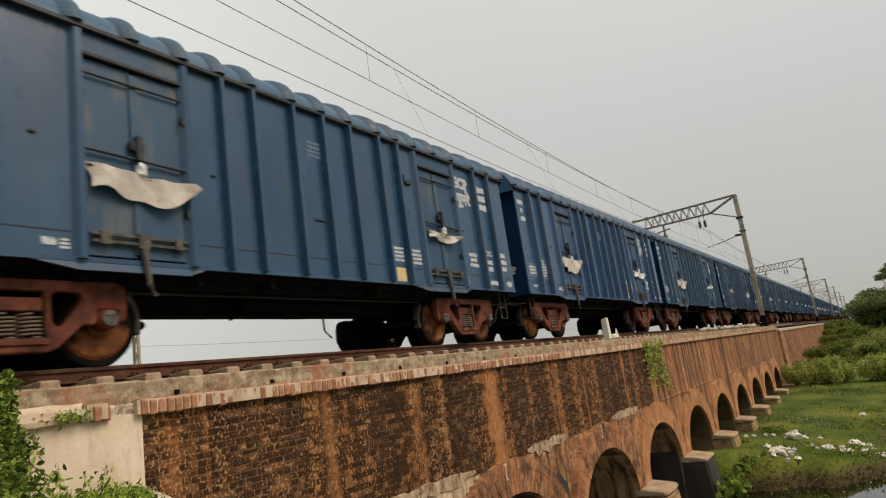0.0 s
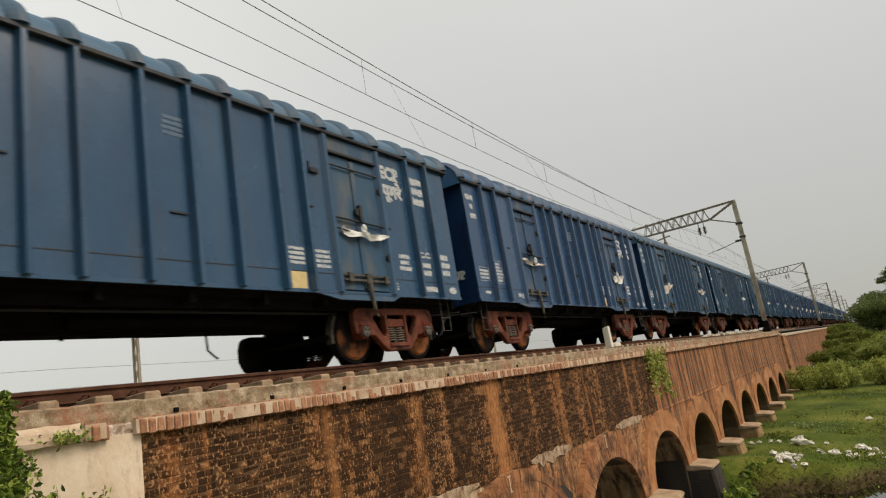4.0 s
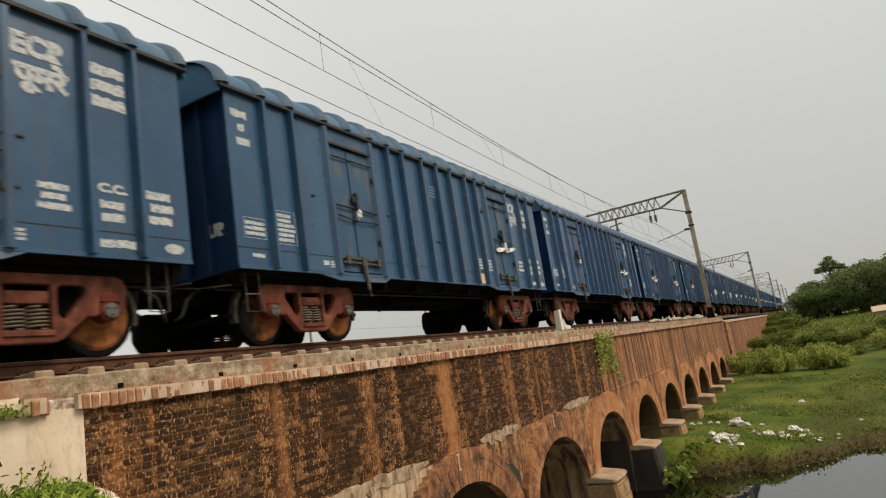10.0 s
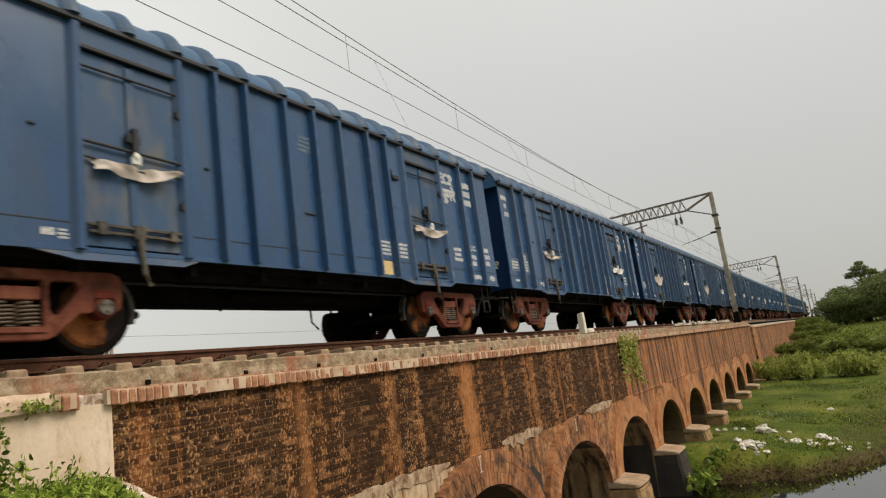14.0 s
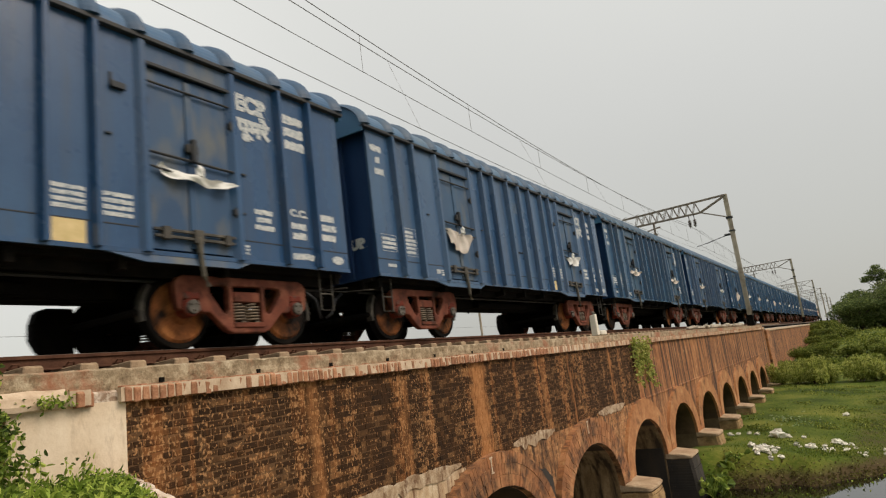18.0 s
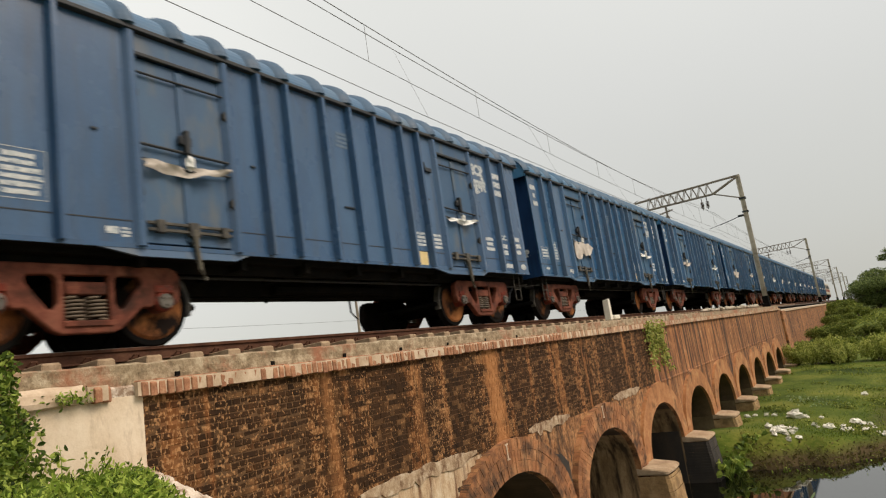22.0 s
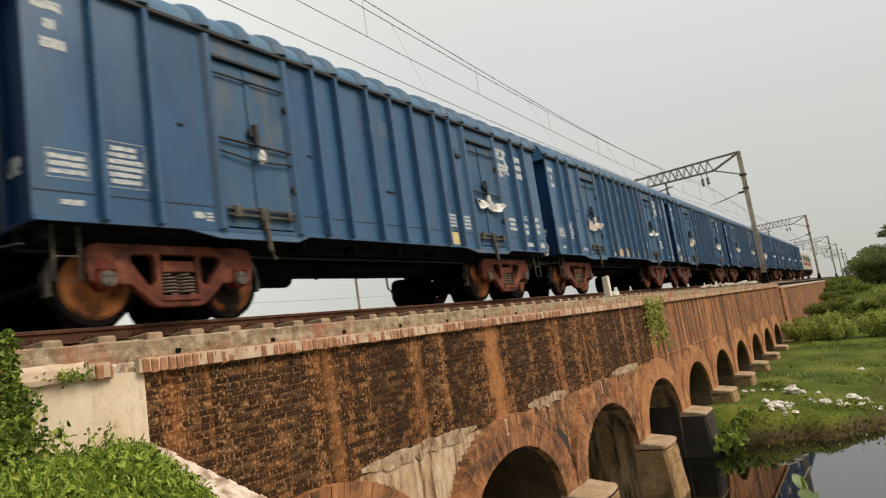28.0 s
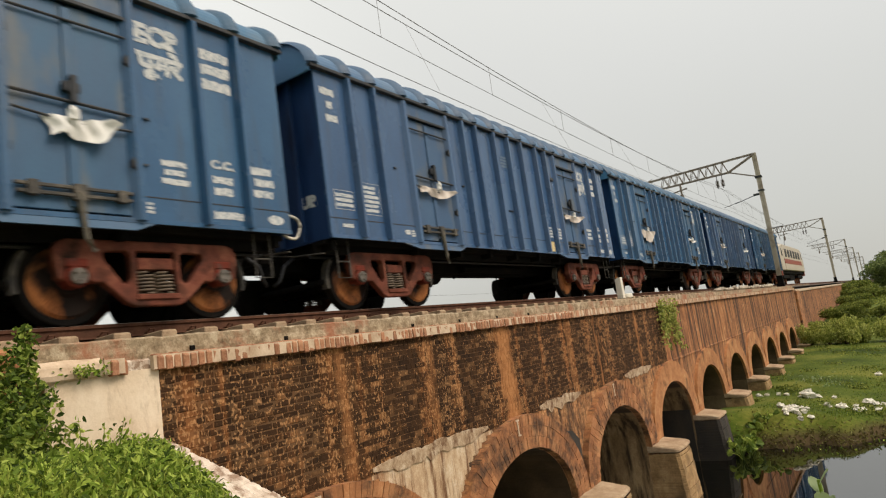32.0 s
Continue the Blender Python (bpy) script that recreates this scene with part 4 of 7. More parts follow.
    for k in range(cols + 1):
        y = 2.70 + 27.35 * k / cols
        top = -0.305 + 0.022 * noise.noise(Vector((y * 2.3, 1.0, 0.0))) + 0.014 * noise.noise(Vector((y * 9.0, 4.0, 0.0)))
        for r in range(rows):
            z = (-0.60, -0.53, -0.46, -0.40, top - 0.02, top, top - 0.012)[r]
            x = (WALL_X - 0.03, WALL_X - 0.028, WALL_X - 0.028, WALL_X - 0.03, WALL_X - 0.034, WALL_X - 0.07, -6.99)[r]
            x += 0.022 * noise.noise(Vector((y * 5.0, z * 9.0, 7.0))) + 0.010 * noise.noise(Vector((y * 17.0, z * 21.0, 2.0))) if r < 6 else 0
            band.v.append((x, y, z))
    for k in range(cols):
        for r in range(rows - 1):
            a = k0 + k * rows + r
            band.f.append((a, a + rows, a + rows + 1, a + 1))
    part("parapet_band", band, M_BAND, wall, "rough weathered cement band")
    for y in (4.38, 5.72, 7.05, 8.38, 9.75, 11.1, 12.45):
        part("drain_hole", Shape().box(WALL_X - 0.08, WALL_X - 0.012, y - 0.024, y + 0.028, -0.49, -0.44), M_UNDER, wall, "small dark drain hole")
    # limewashed end pilaster
    pil = tagged(new("pilaster"), "limewashed plaster pilaster at the end of the brick wall", "pilaster", kind="structure")
    part("plaster_face", Shape().box(-7.0, WALL_X + 0.012, 2.85, WALL_Y0, -3.0, -0.625), M_PLASTER, pil, bevel=0.012)
    part("old_block", Shape().box(-7.0, WALL_X - 0.02, 1.2, 2.68, -2.2, -0.32), M_RING, pil, "bare orange brick end of the parapet", bevel=0.03)
    # sloping wing wall
    wing = tagged(new("wing_wall"), "whitewashed sloping coping of the wing wall running down to the river", "wing wall", kind="structure")
    d = Vector((0.5, 0.25, -0.33))
    a = Vector((WALL_X + 0.01, 3.93, -1.33))
    across = Vector((-0.22, 0.44, 0)).normalized()
    s, body = Shape(), Shape()
    drop = Vector((0, 0, 0.012))
    vs = [u + w - drop for u in (a, a + d * 5.57) for w in (Vector((0, 0, 0)) - across * 0.01, -across * 0.51, -across * 0.51 - Vector((0, 0, 0.10)), Vector((0, 0, -0.10)) - across * 0.01)]
    s.add(vs, [(0, 1, 2, 3), (7, 6, 5, 4), (0, 4, 5, 1), (1, 5, 6, 2), (2, 6, 7, 3), (3, 7, 4, 0)])
    part("coping_bed", s.mesh("coping_bed"), M_WING, wing)
    shapes = []
    for k in range(5):
        q = random.Random(300 + k)
        along = d.normalized() * 0.104
        c = Shape()
        vs = [u + w for u in (Vector((0, 0, 0)), along) for w in (Vector((0, 0, 0)), -across * 0.254, -across * 0.254 - Vector((0, 0, 0.12)), Vector((0, 0, -0.12)))]
        c.add([tuple(u[i] + q.uniform(-0.006, 0.006) for i in range(3)) for u in vs], [(0, 1, 2, 3), (7, 6, 5, 4), (0, 4, 5, 1), (1, 5, 6, 2), (2, 6, 7, 3), (3, 7, 4, 0)])
        me = c.mesh("coping_brick", 0.013)
        me.materials.append(M_WING)
        shapes.append(me)
    q = random.Random(77)
    for k in range(31):
        for j in range(2):
            u = a + d.normalized() * (0.1165 * k) - across * (0.262 * j) + Vector((0, 0, q.uniform(-0.006, 0.008)))
            part("coping_brick", shapes[q.randrange(5)], None, wing, at=tuple(u))
    p, q = a + d * 0.0, a + d * 5.6
    vs = [v for u in (p, q) for v in (u - across * 0.03 - Vector((0, 0, 0.11)), u - across * 0.39 - Vector((0, 0, 0.11)), u - across * 0.39 - Vector((0, 0, 6.5)), u - across * 0.03 - Vector((0, 0, 6.5)))]
    body.add(vs, [(0, 1, 2, 3), (7, 6, 5, 4), (0, 4, 5, 1), (1, 5, 6, 2), (2, 6, 7, 3), (3, 7, 4, 0)])
    part("wing_body", body, M_SPANDREL, wing)
    # far end: pilaster, buttress and the second, lower wall
    end = tagged(new("wall_second"), "farther brown wall of the viaduct beyond the first span", "wall", kind="structure")
    part("end_pilaster", Shape().box(BACK_X, WALL_X - 0.25, WALL_Y1, 62.2, -7, -0.45), M_SPANDREL, end, bevel=0.05)
    part("buttress", Shape().prism([(62.2, -7.0), (66.4, -7.0), (64.4, -0.75), (62.2, -0.75)], "x", -8.2, WALL_X - 0.05), M_RING, end, bevel=0.05)
    part("wall_face", Shape().box(BACK_X, WALL_X - 0.45, 62.2, 215, -7, -0.85), M_STREAK, end)
    part("wall_coping", Shape().box(BACK_X, WALL_X - 0.36, 64.6, 215, -0.85, -0.62), M_LIME, end, bevel=0.02)
    bank = tagged(new("embankment"), "earth embankment that carries the tracks past the viaduct", "embankment", kind="structure")
    for y0, y1 in ((-900.0, 2.6), (215.0, 1500.0)):
        part("bank", Shape().prism([(-24.0, -6.5), (-2.6 if y0 > 0 else -6.4, -6.5), (-6.6, -0.5), (-17.0, -0.5)], "y", y0, y1), M_EARTH, bank)
    return wall


WALL = build_viaduct()


# ---- track ----
def build_track():
    rail_poly = [(-0.068, -0.172), (0.068, -0.172), (0.068, -0.162), (0.012, -0.145), (0.010, -0.05), (0.036, -0.038), (0.036, -0.006), (0.028, 0.0), (-0.028, 0.0), (-0.036, -0.006), (-0.036, -0.038), (-0.010, -0.05), (-0.012, -0.145), (-0.068, -0.162)]
    for cx in (TRACK_X, FAR_TRACK_X):
        track = tagged(new("track"), "rusty steel railway track on dusty concrete sleepers over the viaduct", "railway track", "railway tracks", "structure")
        for sx in (-0.874, 0.874):
            part("rail", Shape().prism([(cx + sx + u, w) for u, w in rail_poly], "y", -400, 900), M_RAIL, track)
            part("running_face", Shape().box(cx + sx - 0.026, cx + sx + 0.026, -400, 900, -0.002, 0.0035), M_RAILTOP, track, "worn bright running surface")
        bed = Shape().prism([(cx - 2.1, -0.40), (cx + 2.1, -0.40), (cx + 1.9, -0.285), (cx - 1.7, -0.285)], "y", -400, 900)
        part("ballast_bed", bed, M_BALLAST, track)
        sl = Shape()
        prof = [(-1.375, -0.40), (1.375, -0.40), (1.375, -0.165), (1.34, -0.15), (0.95, -0.165), (0.45, -0.19), (-0.45, -0.19), (-0.95, -0.165), (-1.34, -0.15), (-1.375, -0.165)]
        n = len(prof)
        top = [(x, z) for x, z in prof]
        sl.add([(x, -0.135 if z < -0.3 else -0.10, z) for x, z in top] + [(x, 0.135 if z < -0.3 else 0.10, z) for x, z in top],
               [tuple(range(n))[::-1], tuple(range(n, 2 * n))] + [(k, (k + 1) % n, n + (k + 1) % n, n + k) for k in range(n)])
        me = sl.mesh("sleeper", bevel=0.012)
        me.materials.append(M_SLEEPER)
        clip = Shape().box(0.79, 0.96, -0.05, 0.05, -0.165, -0.135).tube([(0.95, -0.05, -0.14), (0.99, -0.03, -0.10), (0.99, 0.03, -0.10), (0.95, 0.05, -0.14)], 0.012, 5)
        clip_me = clip.mesh("rail_clip")
        clip_me.materials.append(M_RAIL)
        y0 = 3.05
        for k in range(-6, 140 if cx == TRACK_X else 60):
            ob = part("sleeper", me, None, track, at=(cx, y0 + 0.61 * k, 0.0))
            if cx == TRACK_X and k < 30:
                part("rail_clip", clip_me, None, ob)


build_track()


# ---- covered freight wagon ----
HALF, FLOOR_Z, EAVE_Z, CROWN_Z, END_Y, ROOF_Y = 1.50, 1.19, 4.18, 4.80, 6.78, 6.91
RIBS = (-5.99, -5.28, -2.18, -1.58, -0.72, 0.0, 0.72, 1.58, 2.18, 5.28, 5.99)
DOORS = ((-4.30, -2.84), (2.84, 4.30))
WHEEL_R = 0.52


def roof_line(n=27, lift=0.0):
    """The arched cross-section of the roof, steep at the eaves, from one side to the other."""
    pts = []
    for i in range(n):
        a = math.pi * (i / (n - 1) - 0.5)
        u = math.sin(a)
        k = max(0.0, 1 - abs(u) ** 3.0) ** 0.58
        pts.append((1.56 * u, EAVE_Z + 0.01 + (CROWN_Z - EAVE_Z) * k))
    if not lift:
        return pts
    out = []
    for i, (x, z) in enumerate(pts):
        (xa, za), (xb, zb) = pts[max(0, i - 1)], pts[min(n - 1, i + 1)]
        d = math.hypot(xb - xa, zb - za)
        out.append((x - lift * (zb - za) / d, z + lift * (xb - xa) / d))
    return out


def text_mesh(body, size):
    cu = bpy.data.curves.new("lettering", "FONT")
    cu.body, cu.size, cu.align_x, cu.align_y, cu.extrude = body, size, "LEFT", "BOTTOM", 0.0015
    cu.offset = 0.06 * size
    ob = new("lettering", cu)
    bpy.context.view_layer.update()
    me = bpy.data.meshes.new_from_object(ob.evaluated_get(bpy.context.evaluated_depsgraph_get()))
    bpy.data.objects.remove(ob)
    bpy.data.curves.remove(cu)
    me.materials.clear()
    me.materials.append(M_WHITE)
    return me


def lettering(body, size, width, parent, y, z, x=HALF + 0.006):
    """Readable letters on the side, stretched to their width; the letters run along y."""
    me = text_mesh(body, size)
    co = np.empty(len(me.vertices) * 3)
    me.vertices.foreach_get("co", co)
    co = co.reshape(-1, 3)
    k = width / max(1e-3, co[:, 0].max() - co[:, 0].min())
    out = np.stack([co[:, 2], (co[:, 0] - co[:, 0].min()) * k, co[:, 1]], -1)
    me.vertices.foreach_set("co", out.ravel())
    me.update()
    return part("lettering", me, None, parent, "white stencilled letters", at=(x, y, z))


def stencil(parent, y0, y1, z0, z1, rows, seed, material=None, ragged=True):
    """Lines of small unreadable stencil writing: a plain bar a line."""
    rr = random.Random(seed)
    h = (z1 - z0) / rows
    x = HALF + 0.002
    n = 12
    for k in range(rows):
        zb = z1 - (k + 0.86) * h
        a = y0 + (rr.uniform(0, 0.14) * (y1 - y0) if ragged else 0)
        b = y1 - (rr.uniform(0, 0.28) * (y1 - y0) if ragged else 0)
        top = [(a + (b - a) * i / n, zb + (0.66 + rr.uniform(-0.07, 0.07)) * h) for i in range(n + 1)]
        low = [(a + (b - a) * i / n, zb + rr.uniform(-0.05, 0.09) * h) for i in range(n, -1, -1)]
        part("stencil_line", Shape().prism(top + low, "x", x, x + 0.003), material or M_WHITE, parent, "worn line of small white stencil writing")


def side_frame_shape():
    """Cast bogie side frame with two windows, a spring pocket and pedestal legs."""
    half = [(0.30, 0.17), (0.40, 0.21), (0.70, 0.48), (0.80, 0.47), (0.86, 0.50), (0.88, 0.66), (1.13, 0.66), (1.15, 0.49), (1.22, 0.53), (1.25, 0.72), (1.25, 0.88), (1.20, 0.96), (1.10, 1.0)]
    outline = half + [(-y, z) for y, z in half[::-1]]
    window = [(0.66, 0.86), (0.40, 0.87), (0.34, 0.82), (0.34, 0.52), (0.40, 0.45), (0.46, 0.47), (0.68, 0.76), (0.69, 0.82)]
    holes = [[(-y, z) for y, z in window], window, [(-0.27, 0.87), (0.27, 0.87), (0.27, 0.28), (-0.27, 0.28)]]
    bm = bmesh.new()
    loops = []
    for ring in [outline] + holes:
        vs = [bm.verts.new((0, y, z)) for y, z in ring]
        loops += [bm.edges.new((vs[i], vs[(i + 1) % len(vs)])) for i in range(len(vs))]
    bmesh.ops.triangle_fill(bm, use_beauty=True, use_dissolve=False, edges=loops)
    bmesh.ops.dissolve_limit(bm, angle_limit=0.01, verts=bm.verts[:], edges=bm.edges[:])
    ext = bmesh.ops.extrude_face_region(bm, geom=bm.faces[:])
    bmesh.ops.translate(bm, verts=[g for g in ext["geom"] if isinstance(g, bmesh.types.BMVert)], vec=(0.13, 0, 0))
    bmesh.ops.recalc_face_normals(bm, faces=bm.faces[:])
    es = [e for e in bm.edges if len(e.link_faces) == 2 and e.calc_face_angle(0) > 0.6]
    bmesh.ops.bevel(bm, geom=es, offset=0.02, segments=2, affect="EDGES", profile=0.5, clamp_overlap=True)
    me = bpy.data.meshes.new("side_frame")
    bm.to_mesh(me)
    bm.free()
    me.materials.append(M_BOGIE)
    return me


def wheel_shape(sign):
    """One wheel: flange, tread, dished web and hub, turned round the axle."""
    prof = [(0.00, 0.10), (0.09, 0.10), (0.09, 0.15), (0.045, 0.19), (0.03, 0.40), (0.0, 0.44), (0.0, WHEEL_R - 0.012), (-0.012, WHEEL_R), (-0.095, WHEEL_R + 0.004), (-0.115, WHEEL_R + 0.03), (-0.135, WHEEL_R + 0.02), (-0.137, 0.43), (-0.09, 0.40), (-0.08, 0.19), (-0.13, 0.14), (-0.13, 0.10)]
    s, n = Shape(), 40
    for i in range(n):
        a = 2 * math.pi * i / n
        s.v += [(sign * u, r * math.cos(a), r * math.sin(a)) for u, r in prof]
    m = len(prof)
    for i in range(n):
        for j in range(m - 1):
            s.f.append((i * m + j, ((i + 1) % n) * m + j, ((i + 1) % n) * m + j + 1, i * m + j + 1))
    return s


def build_bogie(parent, y):
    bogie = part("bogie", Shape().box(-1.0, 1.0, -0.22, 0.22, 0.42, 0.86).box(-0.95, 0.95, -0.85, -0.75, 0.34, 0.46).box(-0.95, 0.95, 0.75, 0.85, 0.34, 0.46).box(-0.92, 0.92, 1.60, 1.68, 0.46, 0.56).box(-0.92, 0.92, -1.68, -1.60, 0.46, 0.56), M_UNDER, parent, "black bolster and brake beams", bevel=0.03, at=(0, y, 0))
    frame_me = side_frame_shape()
    for sx in (1, -1):
        fr = part("side_frame", frame_me, None, bogie, "cast red-oxide bogie side frame")
        fr.location = (1.08, 0, 0)
        if sx < 0:
            fr.rotation_euler = (0, 0, math.pi)
            fr.location = (-1.08, 0, 0)
        coils = Shape()
        for cy in (-0.135, 0.135):
            turns = [(0.095 * math.cos(2 * math.pi * 6 * k / 96) + 1.11, cy + 0.125 * math.sin(2 * math.pi * 6 * k / 96), 0.335 + 0.27 * k / 96) for k in range(97)]
            coils.tube([(sx * a, b, c) for a, b, c in turns], 0.017, 5)
        part("spring_nest", coils, M_SPRING, bogie, "dusty coil springs", smooth=True)
        part("spring_seat", Shape().box(sx * 1.00, sx * 1.235, -0.29, 0.29, 0.25, 0.325), M_BOGIE, bogie, bevel=0.012)
        part("bolster_end", Shape().box(sx * 0.96, sx * 1.20, -0.25, 0.25, 0.635, 0.79), M_BOGIE, bogie, "red-oxide bolster end", bevel=0.012)
        for ay in (-1.0, 1.0):
            cap = Shape().cyl("x", (ay, 0.545), 0.135, sx * 0.98, sx * 1.22, 18).box(sx * 0.98, sx * 1.225, ay - 0.13, ay + 0.13, 0.655, 0.76)
            part("bearing_box", cap, M_CAP, bogie, "red bearing cap", bevel=0.015)
            part("axle_end", Shape().cyl("x", (ay, 0.545), 0.10, sx * 1.22, sx * 1.27, 12).cyl("x", (ay - 0.05, 0.585), 0.02, sx * 1.26, sx * 1.30, 6).cyl("x", (ay + 0.05, 0.585), 0.02, sx * 1.26, sx * 1.30, 6).cyl("x", (ay, 0.495), 0.02, sx * 1.26, sx * 1.30, 6), M_AXLE, bogie, "grey steel axle end with bolts", bevel=0.006)
    for ay in (-1.0, 1.0):
        ws = wheel_shape(1)
        for v in range(len(ws.v)):
            ws.v[v] = (ws.v[v][0] + 0.925, ws.v[v][1], ws.v[v][2])
        w2 = wheel_shape(-1)
        ws.add([(x - 0.925, y2, z) for x, y2, z in w2.v], w2.f)
        ws.cyl("x", (0, 0), 0.085, -1.12, 1.12, 12)
        for sx in (1, -1):
            ws.box(sx * 0.93, sx * 0.955, -0.05, 0.05, 0.22, 0.36)
        wh = part("wheelset", ws, M_WHEEL, bogie, "rust-orange wheels, black oily tyres and axle, inner sides darkened for shade", smooth=False, at=(0, ay, WHEEL_R))
        # slot two also blackens the inner wheel sides to paint in their shade
        wh.data.materials.append(M_UNDER)
        for p in wh.data.polygons:
            r = math.hypot(p.center.y, p.center.z)
            p.material_index = 0 if abs(p.center.x) > 0.915 and 0.10 < r < 0.445 else 1
        # brake shoes that press the outer side of each wheel, and their hangers
        out = 1 if ay > 0 else -1
        shoe = Shape()
        arc = [math.radians(-14 + 9 * k) for k in range(7)]
        ring = [(ay + out * (WHEEL_R + 0.075) * math.cos(a), WHEEL_R * 1.02 + (WHEEL_R + 0.075) * math.sin(a)) for a in arc]
        ring += [(ay + out * (WHEEL_R + 0.012) * math.cos(a), WHEEL_R * 1.02 + (WHEEL_R + 0.012) * math.sin(a)) for a in arc[::-1]]
        part("brake_shoe", shoe.prism(ring, "x", 0.80, 0.93), M_DUST, bogie, "dusty iron brake shoe")
        rig = [(ay + out * y2, z2) for y2, z2 in ((0.50, 0.12), (0.78, 0.10), (0.98, 0.20), (1.08, 0.38), (1.08, 0.60), (1.02, 0.78), (0.90, 0.83), (0.50, 0.83))]
        part("brake_rigging", Shape().prism(rig, "x", -1.02, -0.80), M_UNDER, bogie, "black brake rigging on the far wheels", bevel=0.03)
    return bogie


def build_door(parent, y0, y1, sx, detail):
    c = (y0 + y1) / 2
    X = lambda v: sx * v
    door = part("door", Shape().box(X(HALF - 0.10), X(HALF - 0.015), y0, c - 0.03, FLOOR_Z + 0.06, 3.78).box(X(HALF - 0.10), X(HALF - 0.015), c + 0.03, y1, FLOOR_Z + 0.06, 3.78), M_DOOR, parent, "grey-blue hinged steel door leaves", bevel=0.008)
    for y in (y0 - 0.02, y1 + 0.02):
        part("door_post", Shape().add([(X(HALF - 0.02), y - 0.10, FLOOR_Z), (X(HALF - 0.02), y + 0.10, FLOOR_Z), (X(HALF + 0.075), y + 0.06, FLOOR_Z), (X(HALF + 0.075), y - 0.02, FLOOR_Z),
                          (X(HALF - 0.02), y - 0.10, EAVE_Z - 0.06), (X(HALF - 0.02), y + 0.10, EAVE_Z - 0.06), (X(HALF + 0.075), y + 0.06, EAVE_Z - 0.06), (X(HALF + 0.075), y - 0.02, EAVE_Z - 0.06)],
                         [(0, 1, 2, 3), (7, 6, 5, 4), (0, 4, 5, 1), (1, 5, 6, 2), (2, 6, 7, 3), (3, 7, 4, 0)]), M_PAINT, parent, "dark blue door post")
    part("door_header", Shape().box(X(HALF - 0.05), X(HALF + 0.02), y0, y1, 3.84, EAVE_Z - 0.06), M_DOOR, door, "grey-blue header beam", bevel=0.01)
    part("header_angle", Shape().box(X(HALF), X(HALF + 0.055), y0, y1, 3.79, 3.845), M_IRON, door, "dark grimy angle over the door", bevel=0.008)
    part("meeting_stile", Shape().box(X(HALF - 0.05), X(HALF + 0.012), c - 0.06, c + 0.06, FLOOR_Z + 0.10, 3.74), M_DOOR, door, bevel=0.01)
    part("cross_rod", Shape().tube([(X(HALF + 0.03), y0 - 0.02, 3.56), (X(HALF + 0.03), y1 + 0.02, 3.56)], 0.017, 6), M_IRON, door, "black cross rod")
    if detail:
        for yy in (y0 + 0.02, y1 - 0.02):
            for zz in (1.9, 3.25):
                part("hinge", Shape().box(X(HALF), X(HALF + 0.07), yy - 0.04, yy + 0.04, zz - 0.05, zz + 0.05).cyl("z", (X(HALF + 0.05), yy), 0.02, zz - 0.08, zz + 0.08, 8), M_IRON, door, "black iron hinge", bevel=0.006)
        part("latch", Shape().box(X(HALF), X(HALF + 0.06), c - 0.10, c + 0.10, 2.66, 2.78).box(X(HALF + 0.02), X(HALF + 0.10), c - 0.03, c + 0.05, 2.52, 2.86).cyl("x", (c, 2.72), 0.09, X(HALF + 0.01), X(HALF + 0.07), 10), M_IRON, door, "black iron latch", bevel=0.008)
        part("cross_rod", Shape().tube([(X(HALF + 0.04), y0, 2.56), (X(HALF + 0.04), y1, 2.52)], 0.02, 6), M_IRON, door, "black cross rod")
        part("cross_rod", Shape().tube([(X(HALF + 0.04), y0 + 0.08, 2.36), (X(HALF + 0.05), c, 2.28), (X(HALF + 0.04), y1, 2.32)], 0.016, 6), M_IRON, door, "black cross rod")
        part("bottom_bar", Shape().box(X(HALF + 0.01), X(HALF + 0.05), y0 + 0.08, y1 - 0.06, 1.49, 1.53).box(X(HALF + 0.01), X(HALF + 0.055), y0 + 0.10, y1 - 0.08, 1.40, 1.44).box(X(HALF), X(HALF + 0.08), y0 + 0.2, y0 + 0.32, 1.38, 1.55).box(X(HALF), X(HALF + 0.08), c - 0.05, c + 0.10, 1.36, 1.55).box(X(HALF), X(HALF + 0.08), y1 - 0.26, y1 - 0.16, 1.38, 1.53), M_DUST, door, "dusty iron bottom locking bar", bevel=0.006)
        part("strap", Shape().tube([(X(HALF + 0.05), c + 0.02, 1.45), (X(HALF + 0.07), c + 0.04, 1.15), (X(HALF + 0.06), c + 0.07, 0.92), (X(HALF + 0.04), c + 0.16, 0.78)], [0.05, 0.035, 0.035, 0.03], 6), M_STRAP, door, "hanging dusty strap")
    return door


